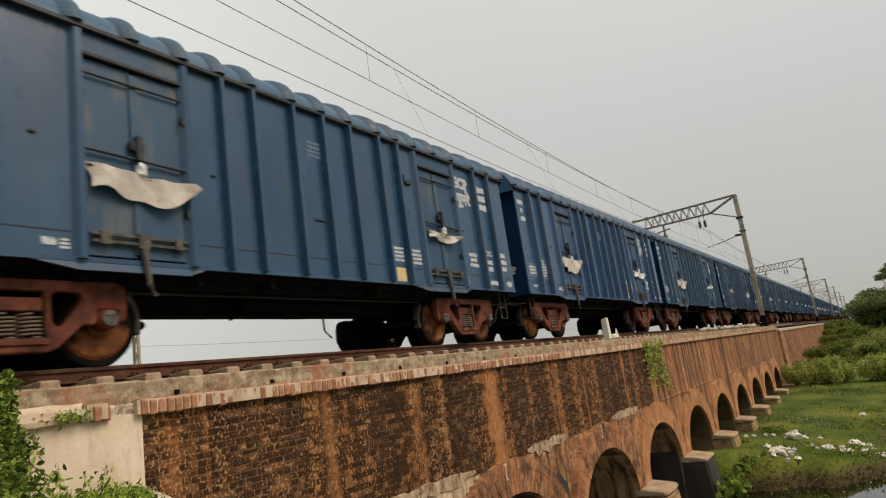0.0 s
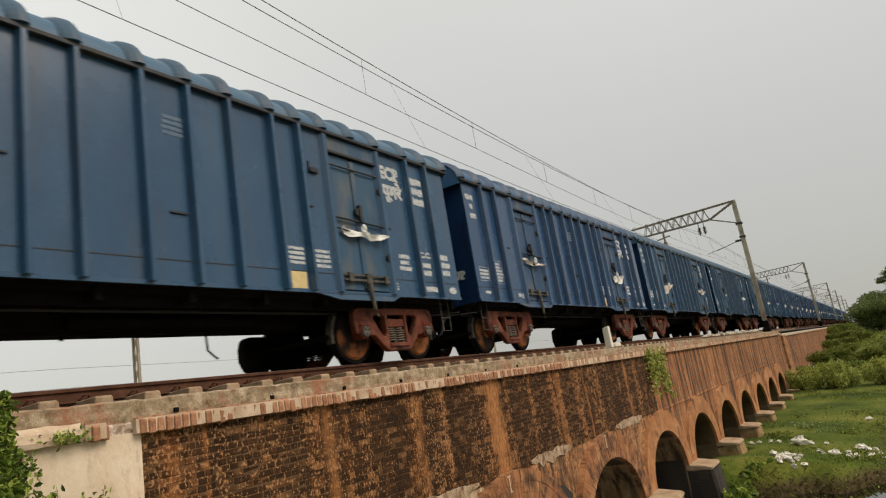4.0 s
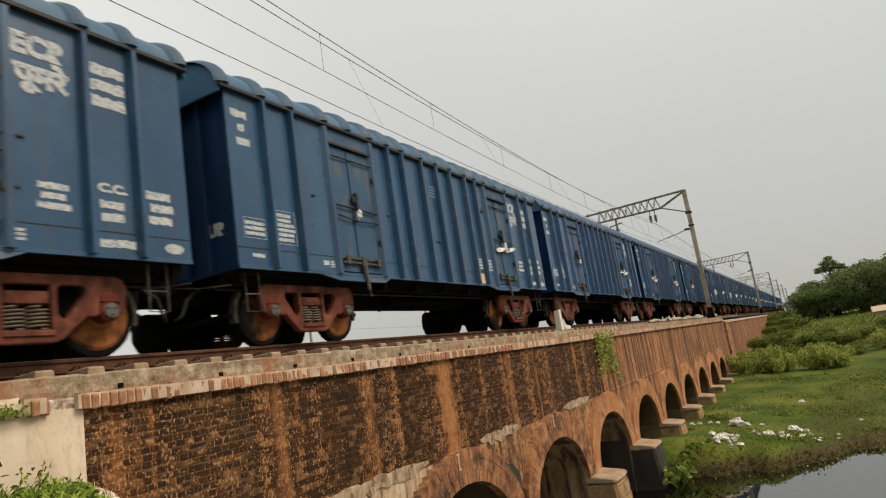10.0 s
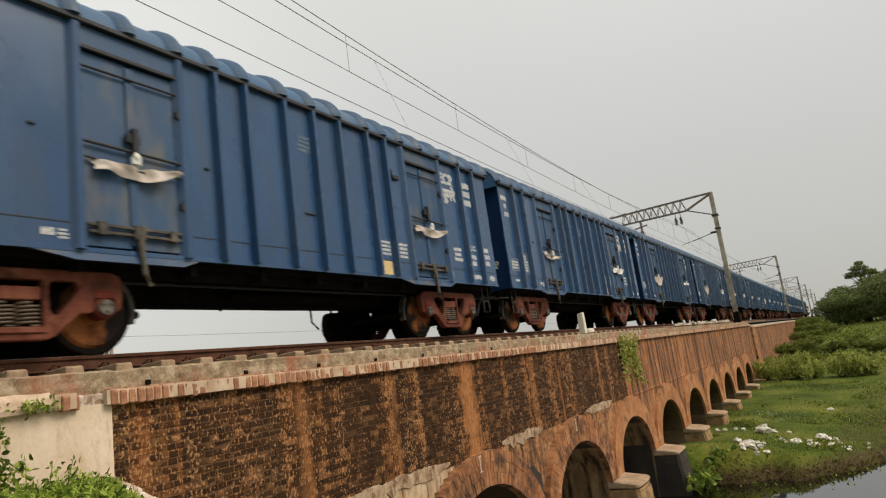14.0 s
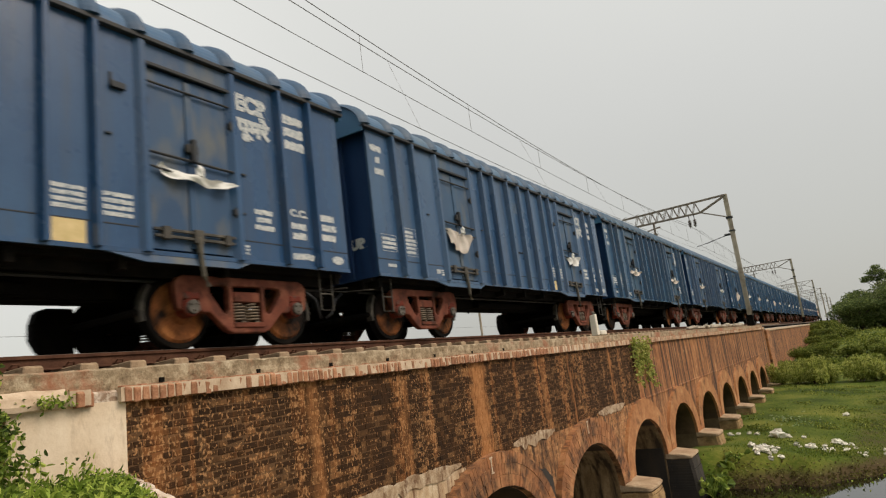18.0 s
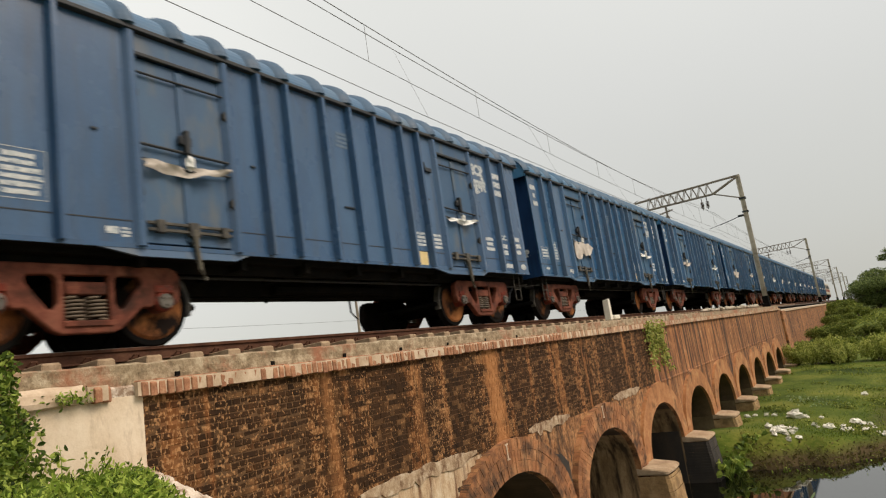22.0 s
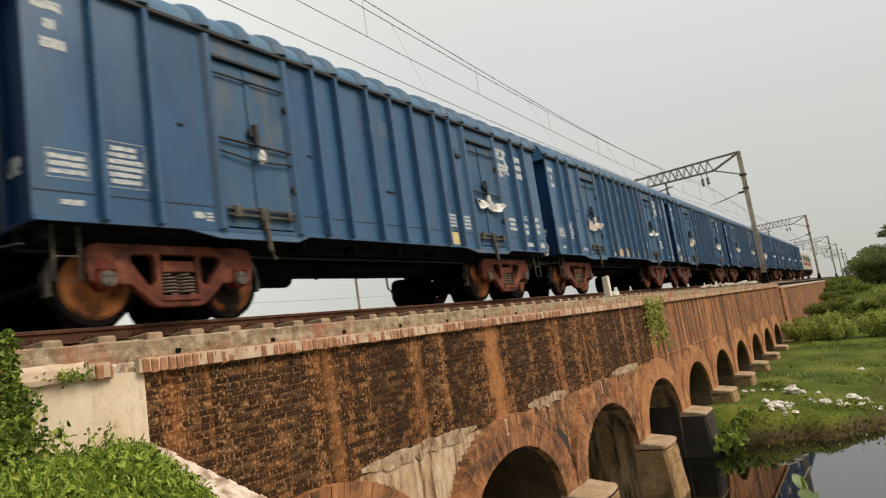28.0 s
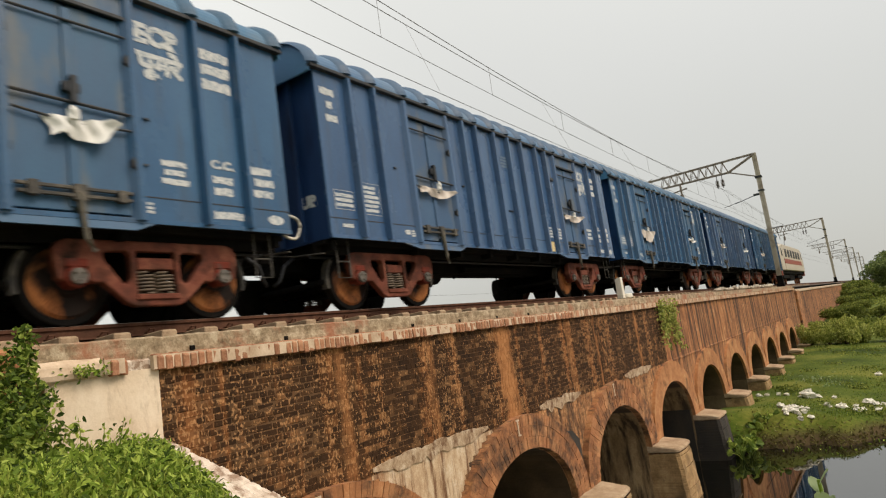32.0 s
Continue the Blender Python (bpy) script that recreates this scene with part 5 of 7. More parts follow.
def build_wagon():
    w = thing("freight_wagon", "blue steel covered freight wagon with ribbed sides and cloth-sealed doors", "freight wagon", "train wagons")
    # side sheets between the posts, set back behind the door leaves
    edges = [-END_Y, DOORS[0][0], DOORS[0][1], DOORS[1][0], DOORS[1][1], END_Y]
    for sx in (1, -1):
        for i, (a, b) in enumerate(zip(edges, edges[1:])):
            x = HALF - (0.09 if i % 2 else 0.0)
            part("side_sheet", Shape().box(sx * (x - 0.05), sx * x, a, b, FLOOR_Z, EAVE_Z), M_PAINT, w)
            if i % 2 == 0:
                part("weld_seam", Shape().box(sx * HALF, sx * (HALF + 0.006), a, b, 1.503, 1.517), M_IRON, w, "thin dark weld seam")
        part("side_sill", Shape().box(sx * (HALF - 0.02), sx * (HALF + 0.02), -END_Y, END_Y, FLOOR_Z - 0.03, FLOOR_Z + 0.03), M_PAINT, w)
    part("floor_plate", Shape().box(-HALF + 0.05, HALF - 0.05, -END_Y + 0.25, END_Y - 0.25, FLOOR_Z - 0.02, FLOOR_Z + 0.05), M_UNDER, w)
    # corner posts and recessed ends
    for s in (-1, 1):
        ye = s * (END_Y - 0.10)
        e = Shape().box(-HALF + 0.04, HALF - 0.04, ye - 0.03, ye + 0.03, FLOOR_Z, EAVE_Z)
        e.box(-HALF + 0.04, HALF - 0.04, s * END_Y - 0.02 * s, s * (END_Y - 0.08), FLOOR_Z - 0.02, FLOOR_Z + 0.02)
        end = part("end_wall", e, M_ENDSHADE, w, "grimy blue end wall, colour darkened for shade in the gap")
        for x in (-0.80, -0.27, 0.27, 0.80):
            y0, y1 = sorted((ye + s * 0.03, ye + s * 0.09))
            part("end_stanchion", Shape().box(x - 0.06, x + 0.06, y0, y1, FLOOR_Z, EAVE_Z - 0.02), M_ENDSHADE, end, bevel=0.012)
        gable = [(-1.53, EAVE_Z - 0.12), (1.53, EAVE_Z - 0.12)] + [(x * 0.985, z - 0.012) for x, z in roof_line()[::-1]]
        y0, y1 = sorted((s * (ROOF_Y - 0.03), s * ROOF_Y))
        part("gable_plate", Shape().prism(gable, "y", y0, y1), M_GABLELIT, w, "blue roof end plate, brightened in colour as if lit")
        if s < 0:
            me = text_mesh("UR", 0.27)
            me.materials[0] = M_LETTER
            co = np.empty(len(me.vertices) * 3)
            me.vertices.foreach_get("co", co)
            co = co.reshape(-1, 3)
            me.vertices.foreach_set("co", np.stack([co[:, 0] * 1.1, -co[:, 2], co[:, 1]], -1).ravel())
            part("lettering", me, None, end, "white stencilled letters", at=(0.80, ye - 0.034, 1.74))
    # ribs
    for sx in (1, -1):
        for y in RIBS:
            r = Shape().add([(sx * (HALF - 0.01), y - 0.070, FLOOR_Z), (sx * (HALF - 0.01), y + 0.055, FLOOR_Z), (sx * (HALF + 0.120), y + 0.026, FLOOR_Z), (sx * (HALF + 0.120), y - 0.034, FLOOR_Z),
                             (sx * (HALF - 0.01), y - 0.070, EAVE_Z - 0.06), (sx * (HALF - 0.01), y + 0.055, EAVE_Z - 0.06), (sx * (HALF + 0.120), y + 0.026, EAVE_Z - 0.06), (sx * (HALF + 0.120), y - 0.034, EAVE_Z - 0.06)],
                            [(0, 1, 2, 3), (7, 6, 5, 4), (0, 4, 5, 1), (1, 5, 6, 2), (2, 6, 7, 3), (3, 7, 4, 0)])
            part("side_rib", r, M_PAINT, w)
        part("eave_angle", Shape().box(sx * (HALF - 0.02), sx * (HALF + 0.095), -ROOF_Y, ROOF_Y, EAVE_Z - 0.055, EAVE_Z + 0.01), M_IRON, w, "dark eave angle", bevel=0.008)
        for y0, y1 in DOORS:
            build_door(w, y0, y1, sx, sx > 0)
            part("door_skirt", Shape().add([(sx * (HALF + 0.01), y0 - 0.65, FLOOR_Z - 0.01), (sx * (HALF + 0.01), y1 + 0.28, FLOOR_Z - 0.01), (sx * (HALF + 0.035), y1 - 0.05, FLOOR_Z - 0.13), (sx * (HALF + 0.035), y0 - 0.05, FLOOR_Z - 0.13),
                                            (sx * (HALF - 0.03), y0 - 0.65, FLOOR_Z - 0.01), (sx * (HALF - 0.03), y1 + 0.28, FLOOR_Z - 0.01), (sx * (HALF - 0.01), y1 - 0.05, FLOOR_Z - 0.13), (sx * (HALF - 0.01), y0 - 0.05, FLOOR_Z - 0.13)],
                                           [(0, 1, 2, 3), (7, 6, 5, 4), (0, 4, 5, 1), (1, 5, 6, 2), (2, 6, 7, 3), (3, 7, 4, 0)]), M_DOOR, w, "pale dusty skirt plate")
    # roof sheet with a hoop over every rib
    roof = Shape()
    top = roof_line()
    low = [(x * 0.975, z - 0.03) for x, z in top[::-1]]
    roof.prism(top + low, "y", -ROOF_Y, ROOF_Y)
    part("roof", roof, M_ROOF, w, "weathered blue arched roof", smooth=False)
    hoops_y = sorted([-ROOF_Y + 0.10, ROOF_Y - 0.10] + list(RIBS) + [-4.32, -3.57, -2.82, 2.82, 3.57, 4.32])
    for y in hoops_y:
        h = Shape()
        prof = ((-0.19, -0.004), (-0.13, 0.036), (-0.05, 0.072), (0.035, 0.082), (0.066, 0.062), (0.074, -0.004))
        lines = [roof_line(27, dz) for _, dz in prof]
        m, nx = len(prof), 27
        for i in range(nx):
            h.v += [(lines[j][i][0], y + prof[j][0], lines[j][i][1]) for j in range(m)]
        for i in range(nx - 1):
            for j in range(m - 1):
                h.f.append((i * m + j, (i + 1) * m + j, (i + 1) * m + j + 1, i * m + j + 1))
        h.f += [tuple(range(m)), tuple(range((nx - 1) * m, nx * m))]
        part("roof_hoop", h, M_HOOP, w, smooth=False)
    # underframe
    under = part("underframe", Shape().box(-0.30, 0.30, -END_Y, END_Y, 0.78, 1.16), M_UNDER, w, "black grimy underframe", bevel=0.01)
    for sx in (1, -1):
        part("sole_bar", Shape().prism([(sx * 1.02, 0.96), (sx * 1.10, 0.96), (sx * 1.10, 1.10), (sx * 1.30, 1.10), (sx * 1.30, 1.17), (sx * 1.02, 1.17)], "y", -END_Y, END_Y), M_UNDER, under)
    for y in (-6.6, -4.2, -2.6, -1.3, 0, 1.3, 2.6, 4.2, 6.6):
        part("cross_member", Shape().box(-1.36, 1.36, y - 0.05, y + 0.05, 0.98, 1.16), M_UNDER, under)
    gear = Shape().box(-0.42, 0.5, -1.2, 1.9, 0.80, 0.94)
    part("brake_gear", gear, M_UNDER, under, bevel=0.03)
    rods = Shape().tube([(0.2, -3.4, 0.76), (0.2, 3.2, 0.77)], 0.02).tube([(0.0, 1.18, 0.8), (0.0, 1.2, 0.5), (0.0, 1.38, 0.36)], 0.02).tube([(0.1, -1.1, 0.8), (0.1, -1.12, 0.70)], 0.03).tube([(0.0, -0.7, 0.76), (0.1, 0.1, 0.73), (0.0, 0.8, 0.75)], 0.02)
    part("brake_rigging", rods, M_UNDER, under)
    part("brake_pipe", Shape().tube([(0.85, -6.7, 0.95), (0.85, 6.7, 0.95)], 0.025), M_IRON, under)
    for s in (-1, 1):
        cpl = Shape().box(-0.11, 0.11, min(s * 6.6, s * 7.05), max(s * 6.6, s * 7.05), 0.98, 1.20).box(-0.22, 0.20, min(s * 6.98, s * 7.21), max(s * 6.98, s * 7.21), 0.92, 1.26)
        part("coupler", cpl, M_UNDER, w, "black knuckle coupler", bevel=0.03)
        hose = Shape().tube([(0.45, s * 6.7, 1.0), (0.48, s * 6.95, 0.85), (0.46, s * 7.05, 0.60), (0.40, s * 7.15, 0.52)], 0.03)
        part("air_hose", hose, M_IRON, w, "black rubber air hose", smooth=True)
        part("step_iron", Shape().tube([(1.30, s * 6.5, 1.2), (1.30, s * 6.5, 0.52), (1.30, s * 6.2, 0.52), (1.30, s * 6.2, 1.2)], 0.015).tube([(1.30, s * 6.5, 0.80), (1.30, s * 6.2, 0.80)], 0.013), M_DUST, w, "thin dusty step iron")
        part("coupler_lever", Shape().tube([(0.1, s * 6.95, 1.1), (0.7, s * 6.9, 0.98), (1.35, s * 6.85, 0.92)], 0.014), M_DUST, w, "thin uncoupling lever")
    # stencils and fittings on the side towards the river
    lettering("ECR", 0.36, 0.70, w, 4.42, 3.54)
    lettering("पूमरे", 0.37, 0.68, w, 4.43, 3.15)
    stencil(w, 5.40, 5.88, 3.16, 3.84, 3, 11, ragged=False)
    stencil(w, 4.64, 5.13, 1.69, 2.06, 3, 12)
    lettering("C.C.", 0.16, 0.40, w, 5.42, 2.0)
    stencil(w, 5.42, 5.85, 1.62, 1.95, 2, 13)
    stencil(w, 6.10, 6.58, 1.66, 2.18, 3, 14)
    stencil(w, 5.41, 5.90, 1.28, 1.44, 1, 15, ragged=False)
    stencil(w, 4.39, 4.54, 1.29, 1.45, 3, 16)
    stencil(w, 1.65, 2.06, 1.61, 1.93, 4, 17, ragged=False)
    stencil(w, 2.27, 2.67, 1.59, 1.93, 4, 18, ragged=False)
    stencil(w, -6.58, -6.16, 1.71, 1.97, 3, 19, ragged=False)
    stencil(w, -5.90, -5.42, 1.67, 2.18, 6, 20)
    stencil(w, -6.68, -6.24, 3.68, 3.88, 1, 21)
    stencil(w, -6.54, -6.40, 3.44, 3.64, 1, 26, ragged=False)
    stencil(w, -6.62, -6.22, 3.20, 3.40, 1, 27)
    stencil(w, -6.52, -6.20, 1.34, 1.44, 1, 22)
    stencil(w, -4.56, -4.40, 1.29, 1.43, 3, 23)
    stencil(w, -0.42, 0.05, 3.30, 3.62, 4, 24, M_FAINT)
    for a, b, c, d in ((-6.61, -6.13, 1.67, 2.01), (-5.93, -5.39, 1.63, 2.22)):
        x, e = HALF + 0.002, 0.008
        part("stencil_frame", Shape().box(x, x + 0.003, a, b, c, c + e).box(x, x + 0.003, a, b, d - e, d).box(x, x + 0.003, a, a + e, c + e, d - e).box(x, x + 0.003, b - e, b, c + e, d - e), M_WHITE, w, "thin white painted frame")
    x = HALF + 0.003
    part("cream_panel", Shape().box(x, x + 0.003, 1.63, 2.06, 1.205, 1.50), M_YELLOW, w, "cream painted panel")
    part("white_mark", Shape().box(x, x + 0.003, -4.74, -4.58, 1.33, 1.42), M_WHITE, w)
    oval = [(6.50 + 0.15 * math.cos(a * math.pi / 9), 1.36 + 0.075 * math.sin(a * math.pi / 9)) for a in range(18)]
    part("oval_mark", Shape().prism(oval, "x", x, x + 0.003), M_WHITE, w, "worn cream oval mark")
    part("lamp_bracket", Shape().box(HALF, HALF + 0.06, 2.40, 2.60, 3.30, 3.33).box(HALF + 0.045, HALF + 0.06, 2.40, 2.60, 3.30, 3.39).box(HALF, HALF + 0.02, 2.40, 2.44, 3.30, 3.52), M_IRON, w, "dark iron lamp bracket", bevel=0.005)
    for y, z in ((-0.36, 2.16), (4.46, 2.52), (-4.86, 2.62), (4.40, 1.9), (2.33, 2.66), (-2.42, 2.55)):
        part("label_clip", Shape().box(HALF, HALF + 0.03, y, y + (0.26 if y == -0.36 else 0.08), z, z + 0.03), M_IRON, w, "small dark label clip", bevel=0.004)
    for y in (-4.84, 4.68):
        build_bogie(w, y)
    return w


# the latch that the cloths hang from: x and z in the wagon's space
LATCH = (HALF + 0.07, 2.36)
# reach to the front, reach to the rear and drop of each seal cloth
CLOTH_CUTS = ((0.68, 0.78, 0.34), (0.66, 0.72, 0.36), (0.70, 0.70, 0.06), (0.68, 0.62, 0.30), (0.20, 0.30, 0.34), (0.58, 0.60, 0.14), (0.60, 0.30, 0.40), (0.66, 0.80, 0.26), (0.66, 0.66, 0.10), (0.66, 0.62, 0.52), (0.55, 0.62, 0.11), (0.46, 0.66, 0.20), (0.55, 0.50, 0.08), (0.32, 0.44, 0.24))


def cloth_mesh(seed):
    """A strip or sheet of seal cloth tied to the latch; the wind of the ride trails it to the rear."""
    rr = random.Random(seed)
    front, rear, drop = CLOTH_CUTS[seed]
    nx, nz = 18, 7
    s = Shape()
    rise = rr.uniform(-0.05, 0.12)
    ph = rr.uniform(0, 6)
    for side in (0, 1):
        for i in range(nx):
            u = i / (nx - 1)
            y = -front + (front + rear) * u
            d = drop * (1.05 - 0.35 * u + 0.18 * math.sin(5 * u + ph) + 0.10 * math.sin(17 * u + 2 * ph)) * min(1.0, (1 - u) * 4 + 0.25) + 0.03
            if seed == 3:
                d = drop * 1.3 * (1 - u) + 0.04
            top = 2.37 - 0.05 * math.sin(math.pi * u) + rise * (0.5 - u) + 0.012 * math.sin(13 * u + ph)
            for j in range(nz):
                t = j / (nz - 1)
                z = top - d * t
                yy = y + 0.10 * t * drop / 0.4 + 0.03 * math.sin(6 * t + ph)
                x = HALF + 0.075 + 0.035 * math.sin(9 * u + 2.5 * t + ph) + 0.03 * math.sin(23 * u + ph) * (1 - t * 0.5) + 0.06 * u * u - side * 0.008
                s.v.append((x, yy, z))
        k = side * nx * nz
        for i in range(nx - 1):
            for j in range(nz - 1):
                q = (k + i * nz + j, k + (i + 1) * nz + j, k + (i + 1) * nz + j + 1, k + i * nz + j + 1)
                s.f.append(q if side == 0 else q[::-1])
    me = bpy.data.meshes.new("seal_cloth")
    me.from_pydata([(x - LATCH[0], y, z - LATCH[1]) for x, y, z in s.v], [], s.f)
    me.polygons.foreach_set("use_smooth", [True] * len(me.polygons))
    me.materials.append(M_CLOTH if seed < 10 else M_CLOTH_W)
    return me


def knot_mesh():
    s = Shape()
    rr = random.Random(4)
    n, m = 8, 6
    for i in range(m + 1):
        a = math.pi * i / m
        for j in range(n):
            b = 2 * math.pi * j / n
            k = 1 + rr.uniform(-0.25, 0.25)
            s.v.append((HALF + 0.11 + 0.05 * math.sin(a) * math.cos(b) * k, 0.07 * math.sin(a) * math.sin(b) * k, 2.38 + 0.10 * math.cos(a) * k))
    for i in range(m):
        for j in range(n):
            s.f.append((i * n + j, i * n + (j + 1) % n, (i + 1) * n + (j + 1) % n, (i + 1) * n + j))
    me = bpy.data.meshes.new("seal_knot")
    me.from_pydata(s.v, [], s.f)
    me.materials.append(M_CLOTH_W)
    return me


FIRST_WAGON, LAST_WAGON = -2, 23
CLOTHS = [cloth_mesh(k) for k in range(14)]
KNOT = knot_mesh()
DUSTY_WAGON = 18
REAR_CLOTH = (10, 12, 5, 11, 10, 13, 5, 12)
# which cloth hangs on the leading door of each wagon
FRONT_CLOTH = (0, 5, 0, 1, 0, 2, 3, None, None, None, 5, 8, 1, 6, 5, 8, 9, 5, 0, None, 7, 7, 5, 1, 2, 5)
BLUES = ((0.039, 0.090, 0.158), (0.037, 0.086, 0.172), (0.040, 0.092, 0.158), (0.062, 0.106, 0.182), (0.050, 0.116, 0.205), (0.070, 0.116, 0.205))
# paint of each wagon: slate blue, blue, teal, grey, bright blue, pale grey-blue
SHADES = (0, 1, 0, 1, 2, 1, 2, 2, 2, 1, 1, 1, 1, 3, 2, 3, 4, 4, 4, 4, 4, 4, 5, 4, 5, 4)


def build_train():
    wagons = {}
    proto = build_wagon()
    rr = random.Random(21)
    for k in range(FIRST_WAGON, LAST_WAGON + 1):
        at = pose(TRACK_X, train_y(0) + PITCH * k, 0)
        if k == FIRST_WAGON:
            wagon = proto
            wagon.matrix_basis = at
        else:
            wagon = copy_thing(proto, at)
        wagons[k] = wagon
    for k, wagon in wagons.items():
        shade = BLUES[SHADES[k - FIRST_WAGON]]
        g = rr.uniform(0.95, 1.05) * (0.93 if k < 4 else 1.0)
        for o in wagon.children_recursive:
            o.color = (shade[0] * g * 0.58, shade[1] * g * 0.80, shade[2] * g * 0.94, 1)
        doors = [o for o in wagon.children if o.name.split(".")[0] == "door"]
        for d in doors:
            side = max(v.co.x for v in d.data.vertices)
            if side < 0:
                continue
            c = sum(v.co.y for v in d.data.vertices) / len(d.data.vertices)
            cut = FRONT_CLOTH[k - FIRST_WAGON] if c < 0 else REAR_CLOTH[(k - FIRST_WAGON) % 8]
            if cut is not None:
                part("seal_cloth", CLOTHS[cut], None, d, "pale cloth tied over the door latch", at=(LATCH[0], c, LATCH[1]))
            part("seal_knot", KNOT, None, d, "white tied plastic seal", at=(0, c + rr.uniform(-0.03, 0.06), rr.uniform(-0.05, 0.03)))
    for k, wagon in wagons.items():
        if k >= 14:
            cyl = Shape().cyl("y", (0.0, 0.79), 0.22, -3.25, -1.80, 18).cyl("y", (0.0, 0.79), 0.15, -3.31, -1.74, 18)
            part("air_reservoir", cyl, M_UNDER, wagon, "black air reservoir under the floor", bevel=0.02)
    loop = [(HALF - 0.10 + 0.02 * math.sin(3 * a), END_Y + 0.10 + 0.19 * math.cos(a), 1.30 + 0.19 * math.sin(a)) for a in [0.35 * i for i in range(19)]]
    part("hose_coil", Shape().tube(loop, 0.022, 6), M_HOSE, wagons[19], "pale coiled hose hung on the wagon end", smooth=True)
    part("hose_coil", Shape().tube(loop, 0.022, 6), M_HOSE, wagons[17], "pale coiled hose hung on the wagon end", smooth=True)
    spill = Shape()
    r2 = random.Random(3)
    n = 46
    prev = None
    for i in range(n + 1):
        y = -1.85 + 2.35 * i / n
        h = 0.03 + 0.30 * max(0.0, math.sin(math.pi * i / n)) ** 0.6 * r2.uniform(0.75, 1.1) + (0.20 if 11 < i < 14 else 0)
        cur = (y, h)
        if prev:
            x = HALF + 0.004
            spill.add([(x, prev[0], FLOOR_Z + 0.035), (x, y, FLOOR_Z + 0.035), (x, y, FLOOR_Z + 0.035 + h), (x, prev[0], FLOOR_Z + 0.035 + prev[1])], [(0, 1, 2, 3)])
        prev = cur
    for y, h in ((-1.58, 0.20), (-0.72, 0.34), (0.0, 0.28), (0.72, 0.34)):
        x = HALF + 0.1215
        rib = Shape().add([(x, y - 0.033, FLOOR_Z + 0.03), (x, y + 0.025, FLOOR_Z + 0.03), (x, y + 0.02, FLOOR_Z + h), (x, y - 0.02, FLOOR_Z + h * 0.85)], [(0, 1, 2, 3)])
        part("rib_dust", rib, M_SPILL, wagons[DUSTY_WAGON], "pale dust on the foot of the rib")
    part("spilt_dust", spill, M_SPILL, wagons[DUSTY_WAGON], "pale dust caked on the foot of the side")
    wagons[DUSTY_WAGON]["label"] = "blue steel covered freight wagon with pale dust caked along its side"
    r2 = random.Random(8)
    heap, prev = Shape(), None
    for i in range(41):
        y = -6.46 + 1.44 * i / 40
        h = max(0.02, 0.40 - 1.25 * abs(y + 6.13), 0.28 - 0.55 * abs(y + 5.58)) * r2.uniform(0.82, 1.1)
        if i in (0, 40):
            h = 0.01
        if prev:
            heap.add([(HALF + 0.004, prev[0], FLOOR_Z + 0.035), (HALF + 0.004, y, FLOOR_Z + 0.035), (HALF + 0.004, y, FLOOR_Z + 0.035 + h), (HALF + 0.004, prev[0], FLOOR_Z + 0.035 + prev[1])], [(0, 1, 2, 3)])
        prev = (y, h)
    part("spilt_dust", heap, M_SPILL, wagons[DUSTY_WAGON + 1], "pale dust caked below the stencils")
    wagons[DUSTY_WAGON + 1]["label"] = "blue covered freight wagon with a pale dust patch at its foot"
    return wagons


WAGONS = build_train()


